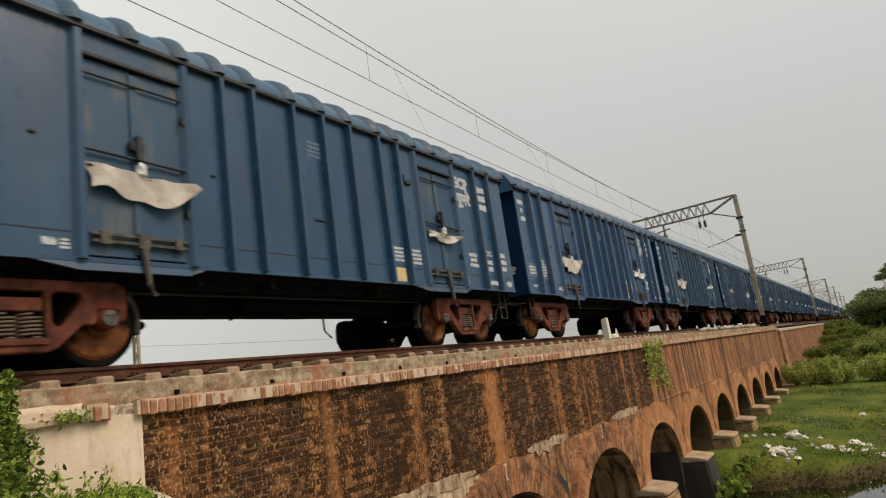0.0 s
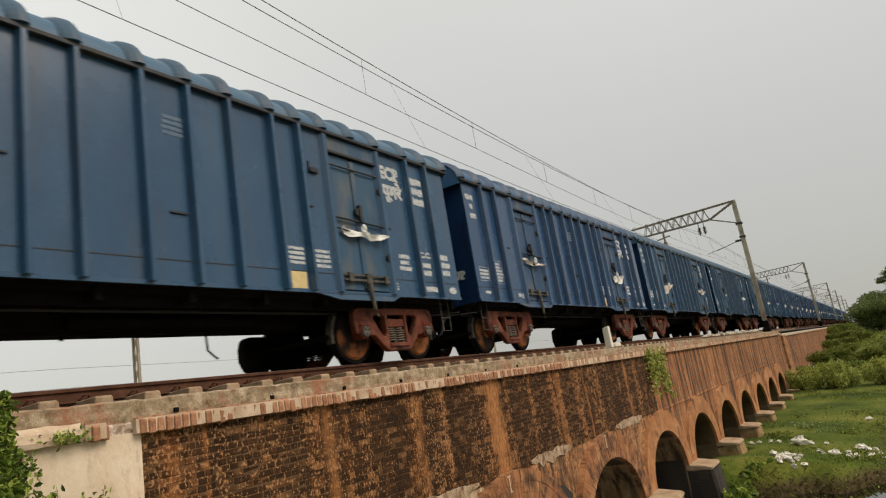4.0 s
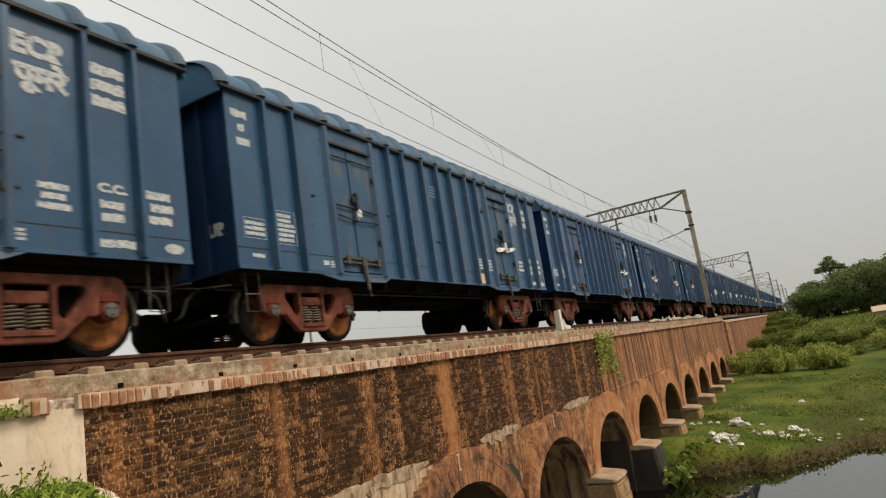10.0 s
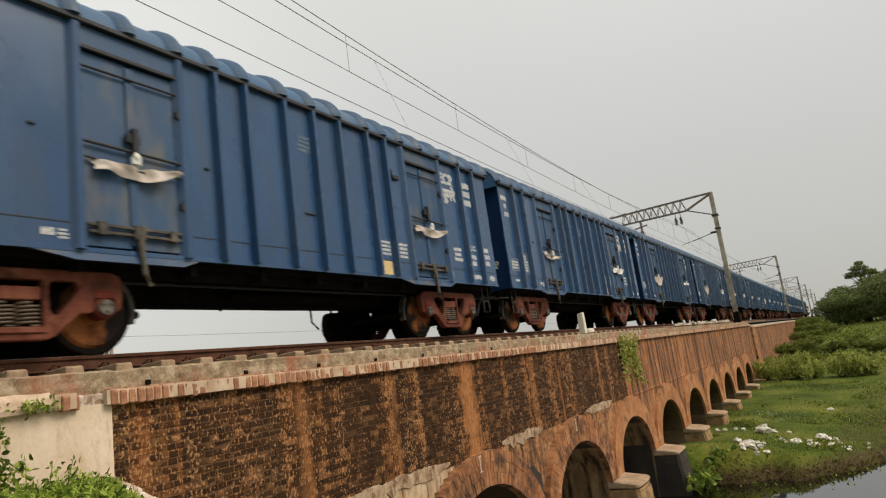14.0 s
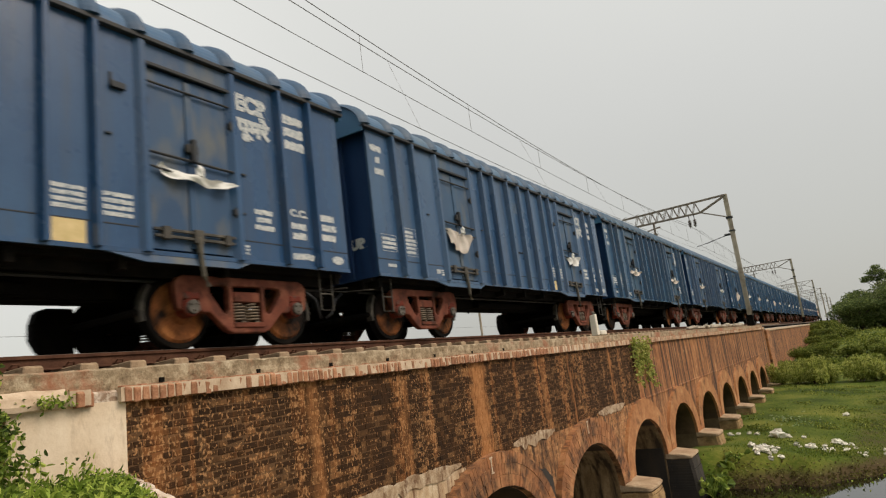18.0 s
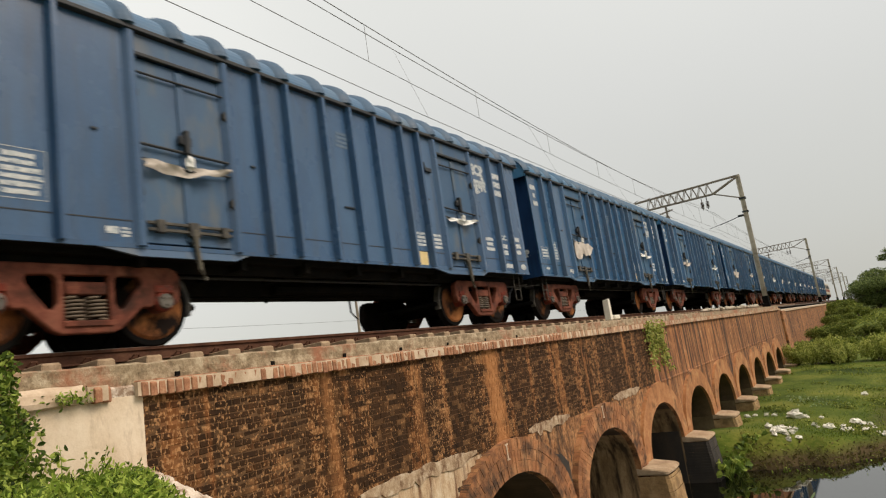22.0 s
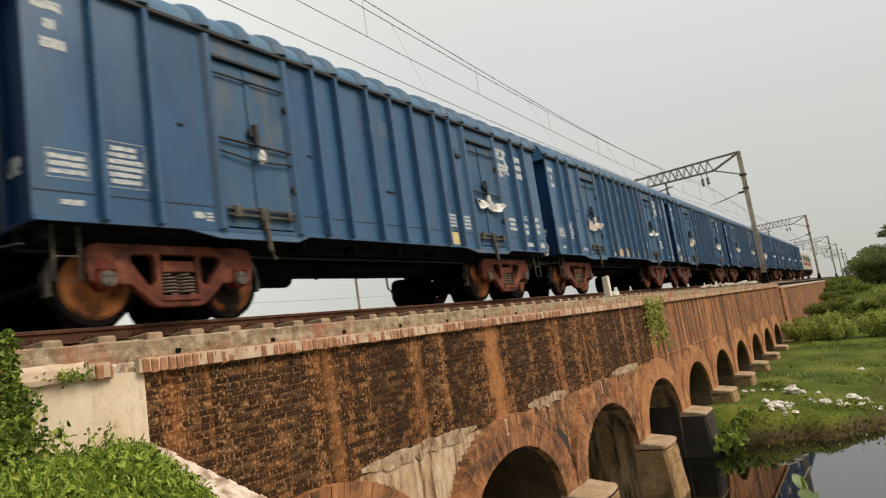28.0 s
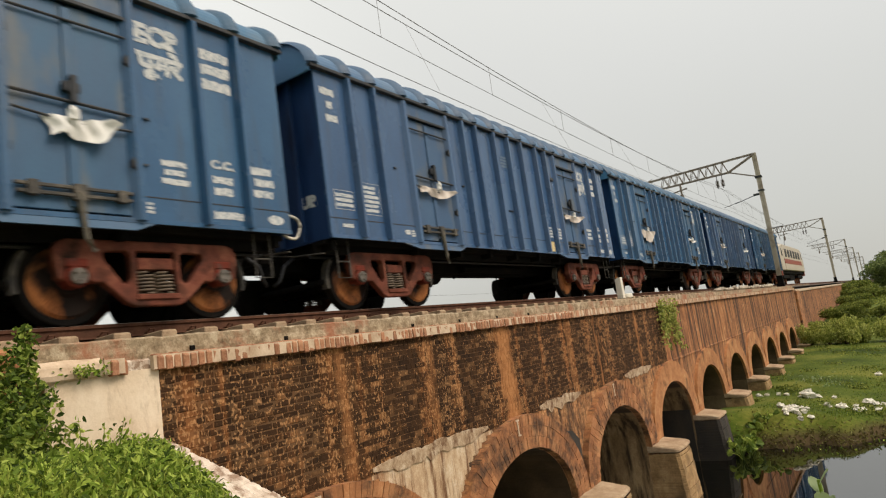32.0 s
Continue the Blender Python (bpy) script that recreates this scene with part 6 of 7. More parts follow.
# ---- locomotive at the tail of the train ----
def build_loco():
    lo = thing("locomotive", "cream and red electric locomotive coupled behind the blue wagons", "locomotive")
    hw = 1.50
    body = Shape().box(-hw, hw, -7.2, 7.2, 1.25, 3.75)
    part("body", body, M_CREAM, lo, bevel=0.06)
    part("waist_band", Shape().box(-hw - 0.01, hw + 0.01, -7.21, 7.21, 1.9, 2.35), M_LOCORED, lo, "red waist band")
    for s in (-1, 1):
        a, b = sorted((s * 7.2, s * 9.6))
        nose = [(s * 7.2, 1.25), (s * 9.6, 1.25), (s * 9.7, 2.3), (s * 9.15, 3.5), (s * 7.2, 3.75)]
        cab = part("cab", Shape().prism(nose, "x", -hw + 0.02, hw - 0.02), M_CREAM, lo, "cream driver's cab", bevel=0.05)
        win = Shape().add([(-1.2, s * 9.62, 2.55), (1.2, s * 9.62, 2.55), (1.1, s * 9.24, 3.36), (-1.1, s * 9.24, 3.36)], [(0, 1, 2, 3)])
        part("windscreen", win, M_GLASS, cab, "dark windscreen")
        for sx in (-1, 1):
            part("cab_window", Shape().box(sx * (hw - 0.03), sx * (hw + 0.004), min(s * 8.0, s * 8.6), max(s * 8.0, s * 8.6), 2.6, 3.25), M_GLASS, cab, "dark side window")
        part("headlamp", Shape().cyl("y", (0, 3.55), 0.14, min(s * 9.0, s * 9.25), max(s * 9.0, s * 9.25), 12), M_GLASS, cab)
        part("buffer_beam", Shape().box(-1.4, 1.4, min(s * 9.4, s * 9.75), max(s * 9.4, s * 9.75), 0.75, 1.3), M_LOCORED, lo, "red buffer beam", bevel=0.03)
    for y in (-5.5, -3.3, -1.1, 1.1, 3.3, 5.5):
        for sx in (-1, 1):
            part("grille", Shape().box(sx * hw, sx * (hw + 0.02), y - 0.7, y + 0.7, 2.55, 3.3), M_IRON, lo, "dark louvre grille")
    part("roof_gear", Shape().box(-1.0, 1.0, -6.0, 6.0, 3.75, 3.98).box(-0.5, 0.5, -3.0, 3.0, 3.98, 4.2), M_BOOM, lo, bevel=0.03)
    pan = Shape().bar((-0.4, 5.0, 3.98), (-0.4, 6.6, 5.2), 0.05, 0.05).bar((0.4, 5.0, 3.98), (0.4, 6.6, 5.2), 0.05, 0.05).bar((0, 6.6, 5.2), (0, 5.2, 6.5), 0.06, 0.06).bar((-0.7, 5.2, 6.5), (0.7, 5.2, 6.5), 0.06, 0.06)
    part("pantograph", pan, M_IRON, lo, "raised pantograph")
    part("underframe", Shape().box(-1.3, 1.3, -9.4, 9.4, 0.95, 1.26).box(-1.1, 1.1, -2.0, 2.0, 0.35, 0.95), M_UNDER, lo, bevel=0.03)
    for y in (-5.9, 5.9):
        bg = part("bogie", Shape().box(-1.25, 1.25, -2.3, 2.3, 0.5, 0.85), M_UNDER, lo, bevel=0.03, at=(0, y, 0))
        for ay in (-1.8, 0, 1.8):
            part("wheelset", Shape().cyl("x", (ay, 0.54), 0.54, -0.92, -0.80, 24).cyl("x", (ay, 0.54), 0.54, 0.80, 0.92, 24).cyl("x", (ay, 0.54), 0.09, -1.2, 1.2, 8), M_WHEEL, bg)
    return lo


LOCO = build_loco()
LOCO_OFFSET = (LAST_WAGON + 0.5) * PITCH + 10.0


# ---- overhead line ----
def build_mast(y):
    m = thing("catenary_mast", "concrete-grey overhead line mast with a lattice boom across the tracks", "mast", "overhead line masts", at=(0, y, 0))
    x = -6.55
    post = Shape().box(x - 0.02, x + 0.02, -0.14, 0.14, -0.30, 10.25).box(x - 0.16, x - 0.02, 0.10, 0.14, -0.30, 10.25).box(x + 0.02, x + 0.16, 0.10, 0.14, -0.30, 10.25).box(x - 0.16, x + 0.16, -0.14, -0.10, -0.30, 10.25)
    part("post", post, M_MAST, m, "grey steel post")
    part("base", Shape().box(x - 0.30, x + 0.24, -0.32, 0.32, -0.30, 0.0).box(x - 0.22, x + 0.2, -0.2, 0.2, 0.0, 0.55), M_UNDER, m, "dark footing", bevel=0.03)
    zt, zb, xe = 10.15, 9.20, -14.9
    boom = Shape()
    for dy in (-0.2, 0.2):
        boom.bar((x, dy, zt + 0.05), (xe, dy, zt - 0.15), 0.08, 0.08)
        boom.bar((-8.6, dy, zb), (xe + 0.8, dy, zb - 0.02), 0.08, 0.08)
        boom.bar((x, dy, zt), (-8.6, dy, zb), 0.08, 0.08)
        n = 9
        for i in range(n):
            xa, xb = -8.6 + (xe + 1.0 + 8.6) * i / n, -8.6 + (xe + 1.0 + 8.6) * (i + 0.5) / n
            xc = -8.6 + (xe + 1.0 + 8.6) * (i + 1) / n
            boom.bar((xa, dy, zb), (xb, dy, zt - 0.05), 0.045, 0.045)
            boom.bar((xb, dy, zt - 0.05), (xc, dy, zb), 0.045, 0.045)
    for i in range(8):
        xx = x - 0.6 - i * 1.05
        boom.bar((xx, -0.2, zt), (xx - 0.4, 0.2, zt), 0.035, 0.035)
    boom.bar((x, 0, 8.35), (-8.6, 0, zb), 0.09, 0.09)
    part("boom", boom, M_BOOM, m, "brown-grey lattice boom")
    for xx in (-9.15, -9.55):
        s = Shape().cyl("z", (xx, 0), 0.03, 8.1, 9.2, 8)
        for i in range(5):
            s.cyl("z", (xx, 0), 0.15, 8.25 + 0.11 * i, 8.31 + 0.11 * i, 12, 0.10)
        part("insulator", s, M_INSUL, m, "brown ribbed insulator")
    s = Shape().bar((-12.4, 0, 9.2), (-12.4, 0, 8.3), 0.14, 0.14).bar((-11.9, 0, 8.75), (-13.0, 0, 8.6), 0.10, 0.10).cyl("z", (-12.4, 0), 0.16, 7.7, 8.3, 10)
    part("drop_arm", s, M_BOOM, m, "short drop arm with an insulator")
    reg = Shape().bar((x - 0.1, 0, 7.05), (-8.6, 0, 6.62), 0.05, 0.05).bar((-7.9, 0, 6.78), (-9.4, 0, 6.50), 0.035, 0.035)
    reg.cyl("x", (0, 7.0), 0.09, x - 0.6, x - 0.15, 10)
    part("registration_arm", reg, M_IRON, m, "thin dark registration arm")
    part("pole_step", Shape().box(x - 0.22, x + 0.22, -0.2, 0.2, 7.2, 7.3), M_IRON, m)
    part("pole_step", Shape().box(x - 0.24, x + 0.24, -0.22, 0.22, 8.25, 8.4), M_IRON, m)
    return m


MAST_Y = (55.3, 121.0, 190.0, 240.0, 290.0, 345.0)
# x and heights (river end, sag, first mast) of each messenger wire and of its contact wire
WIRES = ((-8.85, (9.26, 7.185, 7.74), -8.85, (7.58, 6.345, 6.38)), (-9.6, (9.46, 7.79, 8.4), -8.75, (6.44, 5.59, 6.0)))


def build_overhead():
    first = build_mast(MAST_Y[0])
    for y in MAST_Y[1:]:
        copy_thing(first, pose(0, y, 0))
    sup = [-70.0, -8.0] + list(MAST_Y)

    def z_of(y, za, zm, zb):
        """A hanging wire: za at the support near the river's end, zm where it sags, zb at the first mast."""
        if y <= sup[1]:
            return za
        if y <= sup[2]:
            u = (y - sup[1]) / (sup[2] - sup[1])
            return za * (1 - u) + zb * u - (0.5 * (za + zb) - zm) * 4 * u * (1 - u)
        for a, b in zip(sup[2:], sup[3:]):
            if a <= y <= b:
                u = (y - a) / (b - a)
                return zb - (zb - zm) * 3.2 * u * (1 - u)
        return zb

    def hang(name, x, z3, r, label):
        pts = []
        for a, b in zip(sup, sup[1:]):
            pts += [(x, a + (b - a) * i / 32, z_of(a + (b - a) * i / 32, *z3)) for i in range(32)]
        return tagged(part(name, Shape().tube(pts, r, 5), M_WIRE), label, "overhead wire", "overhead wires", "structure")
    pairs = WIRES
    for i, (xa, az, xb, bz) in enumerate(pairs):
        top = hang("messenger_wire", xa, az, 0.011, "dark stranded messenger wire above the train")
        hang("contact_wire", xb, bz, 0.0085, "thin contact wire above the train")
        s = Shape()
        step = 5.35 if i == 0 else 8.6
        k = (12.0 if i == 0 else 14.2) - step
        while k < 180:
            s.tube([(xa, k, z_of(k, *az)), (xb, k, z_of(k, *bz))], 0.006 if i == 0 else 0.0035, 4)
            k += step
        part("dropper", s, M_WIRE, top, "thin vertical dropper wires")
    for x, z0, z1 in ((-13.2, 7.0, 6.6), (-13.2, 5.9, 5.8)):
        hang("far_wire", x, (z0, z1, z0), 0.012, "thin wire over the second track")
    for x, y, r in ((-15.4, 9.65, 0.12), (-15.4, 18.1, 0.05), (-15.4, 28.3, 0.06)):
        p = thing("track_pole", "grey pole on the far side of the tracks", "pole", "far poles", at=(x, y, -0.5))
        s = Shape()
        if r > 0.1:
            for dx in (-0.1, 0.1):
                s.bar((dx, 0, 0), (dx * 0.6, 0, 8.4), 0.06, 0.06)
            for i in range(18):
                z = i * 0.4
                s.bar((-0.1, 0, z), (0.1, 0, z + 0.4), 0.025, 0.025).bar((0.1, 0, z), (-0.1, 0, z + 0.4), 0.025, 0.025)
        else:
            s.cyl("z", (0, 0), r, 0, 5.5, 10, r * 0.8)
        part("shaft", s, M_MAST, p)
    fence = tagged(new("far_fence_wires"), "thin fence wires along the far edge of the viaduct", "fence", kind="structure")
    for z in (0.7, 1.15):
        part("wire", Shape().tube([(-15.6, y, z + 0.02 * math.sin(y)) for y in range(-20, 60, 4)], 0.004, 4), M_WIRE, fence)


build_overhead()


# ---- small things along the wall ----
def build_wall_things():
    post = thing("marker_post", "small whitewashed marker post on the viaduct wall", "post", at=(-6.72, 19.6, -0.27))
    part("shaft", Shape().add([(-0.10, -0.10, 0), (0.10, -0.10, 0), (0.10, 0.10, 0), (-0.10, 0.10, 0), (-0.09, -0.09, 0.62), (0.09, -0.09, 0.66), (0.09, 0.09, 0.66), (-0.09, 0.09, 0.62)],
                               [(3, 2, 1, 0), (4, 5, 6, 7), (0, 1, 5, 4), (1, 2, 6, 5), (2, 3, 7, 6), (3, 0, 4, 7)]), M_POST, post, bevel=0.015)
    part("foot", Shape().box(-0.16, 0.16, 0.10, 0.62, 0.0, 0.14), M_POST, post, "whitewashed foot block", bevel=0.03)
    rr = random.Random(77)
    me = []
    for k in range(4):
        s, n, m = Shape(), 7, 5
        for i in range(m + 1):
            a = math.pi * i / m
            for j in range(n):
                b = 2 * math.pi * j / n
                q = 1 + rr.uniform(-0.22, 0.22)
                s.v.append((0.14 * math.sin(a) * math.cos(b) * q, 0.30 * math.sin(a) * math.sin(b) * q, 0.075 + 0.085 * math.cos(a) * q))
        for i in range(m):
            for j in range(n):
                s.f.append((i * n + j, i * n + (j + 1) % n, (i + 1) * n + (j + 1) % n, (i + 1) * n + j))
        mm = s.mesh("whitewashed_stone")
        mm.materials.append(M_STONE)
        me.append(mm)
    y = 33.0
    while y < 50:
        ob = part("whitewashed_stone", me[rr.randrange(4)], None, at=(-6.62 + rr.uniform(-0.05, 0.05), y, -0.27))
        ob.rotation_euler = (0, 0, rr.uniform(-0.4, 0.4))
        ob.scale = (1, rr.uniform(0.8, 1.3), rr.uniform(0.8, 1.5))
        tagged(ob, "whitewashed loose stone on the viaduct wall", "stone", "stones on the wall")
        y += rr.uniform(0.55, 1.1)


build_wall_things()


# ---- plants ----
def crown_points(rng, n, blobs):
    """Points in the outer shells of several overlapping lumps."""
    pts = []
    w = np.array([b[3] * b[4] * b[5] for b in blobs]) ** 0.7
    for b, k in zip(blobs, rng.multinomial(n, w / w.sum())):
        d = rng.normal(size=(k, 3))
        d /= np.linalg.norm(d, axis=1)[:, None]
        r = rng.uniform(0.55, 1.08, k)[:, None] * (1 + 0.16 * np.sin(5 * d[:, :1] + 3 * d[:, 1:2] * 2))
        pts.append(np.array(b[:3]) + d * r * np.array(b[3:]))
    return np.concatenate(pts)


def build_tree(seed, height, spread, mat, leaves, leaf):
    rng, rr = np.random.default_rng(seed), random.Random(seed)
    t = thing("tree", "dense dark green broad-leaved tree beyond the meadow", "tree", "trees beyond the meadow")
    s = Shape().tube([(0, 0, -0.6), (0.1, 0.05, height * 0.25), (0.0, 0.2, height * 0.5), (0.2, 0.1, height * 0.75)], [spread * 0.06, spread * 0.05, spread * 0.035, spread * 0.015], 7)
    blobs = []
    for k in range(13):
        a, q = rr.uniform(0, 6.28), rr.uniform(0.25, 1.0)
        z = height * rr.uniform(0.25, 0.92)
        p = (spread * 0.5 * q * math.cos(a), spread * 0.5 * q * math.sin(a), z)
        s.tube([(0, 0.1, height * 0.35), (p[0] * 0.6, p[1] * 0.6, z * 0.85), p], [spread * 0.025, spread * 0.014, spread * 0.006], 5)
        r = spread * rr.uniform(0.15, 0.24)
        blobs.append((*p, r, r, r * rr.uniform(0.6, 0.85)))
    blobs.append((0, 0, height * 0.3, spread * 0.4, spread * 0.4, height * 0.22))
    part("trunk", s, M_BARK, t, "grey-brown trunk and limbs")
    part("crown", leaf_mesh("crown", crown_points(rng, leaves, blobs), leaf, rng, material=mat, slim=0.7), None, t)
    return t


def build_shrub(seed, size, leaves, leaf, mat):
    rng, rr = np.random.default_rng(seed), random.Random(seed)
    t = thing("shrub", "pale green leafy shrub in the meadow", "shrub", "meadow shrubs")
    s, blobs = Shape(), []
    for k in range(8):
        a, q = rr.uniform(0, 6.28), rr.uniform(0.1, 0.8)
        p = (size * q * math.cos(a), size * q * math.sin(a), size * rr.uniform(0.3, 0.8))
        s.tube([(0, 0, -0.1), (p[0] * 0.5, p[1] * 0.5, p[2] * 0.6), p], [0.03, 0.02, 0.008], 4)
        r = size * rr.uniform(0.28, 0.45)
        blobs.append((*p, r, r, r * 0.8))
    part("stem", s, M_BARK, t)
    part("crown", leaf_mesh("crown", crown_points(rng, leaves, blobs), leaf, rng, up=0.8, material=mat, slim=0.45), None, t)
    return t


def plant_all():
    rr = random.Random(12)
    protos = [build_tree(1, 7.6, 10.0, M_LEAF_TREE, 14000, 0.29), build_tree(2, 6.4, 8.5, M_LEAF_TREE, 12000, 0.27), build_tree(3, 8.6, 11.0, M_LEAF_PALE, 14000, 0.29)]
    spots = [(1.6, 168, 0, 0.86), (6.0, 172, 1, 1.40), (11.5, 170, 2, 1.12), (17.0, 174, 0, 1.42), (23, 170, 2, 1.35), (29, 176, 0, 1.5), (36, 172, 1, 1.8), (44, 176, 2, 1.5), (53, 172, 0, 1.6), (63, 178, 1, 1.9), (75, 175, 2, 1.6),
             (4.0, 188, 0, 1.15), (12, 190, 2, 1.25), (21, 192, 0, 1.6), (33, 192, 2, 1.5), (90, 180, 0, 1.7)]
    used = set()
    for x, y, k, sc in spots:
        p = protos[k]
        z = float(ground_z(x, y))
        m = pose(x, y, z - 0.1, 0, 0, rr.uniform(0, 360))
        if k not in used:
            used.add(k)
            ob = p
            ob.matrix_basis = m
        else:
            ob = copy_thing(p, m)
        ob.scale = (sc * 1.14, sc * 1.14, sc * 0.98)
    tall = thing("tree", "tall flat-crowned tree rising above the other trees", "tree", "trees beyond the meadow", at=(6.6, 180, float(ground_z(6.6, 180)) - 0.2))
    limbs, rng9 = Shape().tube([(0, 0, 0), (0.2, 0, 5.0), (0.0, 0.2, 10.0), (0.1, 0, 13.2)], [0.32, 0.25, 0.17, 0.06], 7), np.random.default_rng(9)
    flat = [(-1.5, 0.2, 11.3, 1.6, 1.5, 0.75), (1.7, 0.1, 11.5, 1.8, 1.5, 0.70), (0.1, -0.2, 12.6, 1.9, 1.6, 0.75), (0.3, 0.0, 13.7, 1.0, 0.9, 0.55), (-2.5, 0.0, 10.8, 0.8, 0.8, 0.25), (2.9, 0.2, 11.0, 0.9, 0.9, 0.25), (0.2, 0.0, 10.7, 0.7, 0.7, 0.3)]
    for b in flat:
        limbs.tube([(0.05, 0.1, b[2] - 2.4), (b[0] * 0.6, b[1] * 0.6, b[2] - 0.7), b[:3]], [0.10, 0.06, 0.02], 5)
    part("trunk", limbs, M_BARK, tall, "slender grey-brown trunk and limbs")
    part("crown", leaf_mesh("crown", crown_points(rng9, 3600, flat), 0.26, rng9, material=M_LEAF_TREE, slim=0.7), None, tall)
    sh = [build_shrub(30 + k, 1.25, 2600 if k < 3 else 5200, 0.16 if k < 3 else 0.13, M_LEAF_SHRUB if k < 3 else M_WEED) for k in range(5)]
    spots = [(-5.4, 56.0, 0.95), (-4.3, 55.0, 0.95), (-3.2, 55.6, 1.25), (-2.3, 56.6, 0.95), (-0.4, 57.6, 1.15), (0.6, 58.2, 1.3), (1.6, 59.0, 0.85), (5.4, 72, 1.25), (6.9, 73.5, 1.1),
             (-4.9, 66, 1.5), (3.2, 69, 1.0), (-4.5, 78, 1.7), (-1.5, 84, 1.6), (2.8, 82, 1.6), (6.5, 76, 1.5), (9.5, 72, 1.5), (12, 80, 1.6), (-3.6, 94, 1.7), (1.6, 93, 1.6), (5.6, 90, 1.6),
             (10, 92, 1.7), (15.5, 90, 1.7), (18, 75, 1.4), (9.5, 64, 1.0), (13, 66, 1.2), (22, 86, 1.8), (28, 90, 1.8), (-4.2, 104, 1.8), (-5.0, 115, 1.6), (16, 101, 1.9), (9, 101, 1.8), (23, 101, 2.0), (31, 102, 2.0), (-5.6, 137.0, 2.4), (-4.6, 139.5, 2.6), (-5.8, 142.0, 2.2), (-3.2, 141.0, 2.6), (-4.4, 128.0, 2.2), (-2.0, 132.0, 2.4)]
    used = set()
    for i, (x, y, sc) in enumerate(spots):
        low = y > 62 and y not in (72, 73.5)
        k = 3 + i % 2 if low else i % 3
        m = pose(x, y, float(ground_z(x, y)) - 0.05, 0, 0, rr.uniform(0, 360))
        if k not in used:
            used.add(k)
            ob = sh[k]
            ob.matrix_basis = m
        else:
            ob = copy_thing(sh[k], m)
        ob.scale = (sc, sc, sc * (rr.uniform(0.55, 0.85) if low else rr.uniform(1.05, 1.35)))
    rng = np.random.default_rng(3)
    # meadow grass, denser near the water
    n = 52000
    y = 25 + 50 * rng.uniform(0, 1, n) ** 1.7
    x = rng.uniform(-6.2, 1, n) + (y - 25) * rng.uniform(0, 0.45, n) + rng.uniform(0, 3.5, n)
    keep = (y - shore_y(x) > 0.9 + rng.uniform(0, 0.9, n)) & (np.sin(0.8 * x + 1.0) + np.sin(0.55 * y + 0.4 * x) + rng.uniform(-1.2, 1.6, n) > -0.6)
    x, y = x[keep], y[keep]
    tagged(part("meadow_grass", blade_mesh("meadow_grass", np.stack([x, y, ground_z(x, y) - 0.01], -1), 0.08, 0.009, rng, 0.9, M_GRASS_FAR), None), "short green meadow grass", "grass", kind="stuff")
    # low clumps of rough weeds in the grass
    cx, cy = rng.uniform(-5.7, 6.0, 90), rng.uniform(26.5, 54.0, 90)
    ok = (cy - shore_y(cx) > 1.2) & (cx < 0.35 * (cy - 24) - 1.0)
    cx, cy = cx[ok], cy[ok]
    k = rng.integers(0, len(cx), 5200)
    spread = rng.uniform(0.12, 0.42, len(cx))
    x, y = cx[k] + rng.normal(0, 1, 5200) * spread[k] * 1.5, cy[k] + rng.normal(0, 1, 5200) * spread[k]
    x = np.maximum(x, WALL_X + 0.1)
    tagged(part("weed_clumps", leaf_mesh("weed_clumps", np.stack([x, y, ground_z(x, y) + rng.uniform(0.0, 0.14, 5200)], -1), 0.12, rng, up=0.6, slim=0.5, material=M_WEED), None), "low rough weed clumps in the meadow grass", "weeds", kind="stuff")
    # rough weeds between the shrubs and the trees
    n = 26000
    y = 58 + 105 * rng.uniform(0, 1, n) ** 1.25
    x = -5.4 + rng.uniform(0, 1, n) * (8 + 0.26 * y)
    keep = (np.sin(0.31 * x + 0.11 * y) + np.sin(0.17 * y - 0.23 * x) + 0.022 * (y - 92) + rng.normal(0, 0.7, n) > 0.1) & ~((y < 70) & (x > 1.5))
    x, y = x[keep], y[keep]
    lift = rng.uniform(0.03, 0.34, len(x)) * (0.8 + 0.5 * np.sin(1.3 * x) * np.sin(0.9 * y))
    tagged(part("meadow_weeds", leaf_mesh("meadow_weeds", np.stack([x, y, ground_z(x, y) + lift], -1), 0.34, rng, up=0.5, slim=0.6, material=M_WEED), None), "rank yellow-green weeds of the far meadow", "weeds", kind="stuff")
    # weeds at the water's edge
    n = 2000
    x = rng.uniform(-6.2, 6, n)
    y = shore_y(x) + np.abs(rng.normal(0, 0.5, n)) - 0.1
    tagged(part("shore_weeds", leaf_mesh("shore_weeds", np.stack([x, y, ground_z(x, y) + rng.uniform(0, 0.12, n)], -1), 0.11, rng, material=M_DRY), None), "low weeds and dead leaves along the water's edge", "weeds", kind="stuff")
    n = 110
    x = rng.uniform(-4.0, 3.5, n)
    y = shore_y(x) - np.abs(rng.normal(0, 0.8, n)) - 0.1
    lv = leaf_mesh("floating_leaves", np.stack([x, y, np.full(n, WATER_Z + 0.012)], -1), 0.10, rng, up=0.0, material=M_LEAF_BUSH, fold=0.02)
    tagged(part("floating_leaves", lv, None), "scattered leaves floating at the water's edge", "leaves", kind="stuff")
    n = 80
    x = -3.4 + rng.normal(0, 0.7, n)
    y = 35.0 + rng.normal(0, 0.8, n)
    tagged(part("pale_sprigs", leaf_mesh("pale_sprigs", np.stack([x, y, ground_z(x, y) + rng.uniform(0.05, 0.45, n)], -1), 0.12, rng, material=M_BROAD), None), "pale flowering sprigs in the meadow", "weeds", kind="stuff")
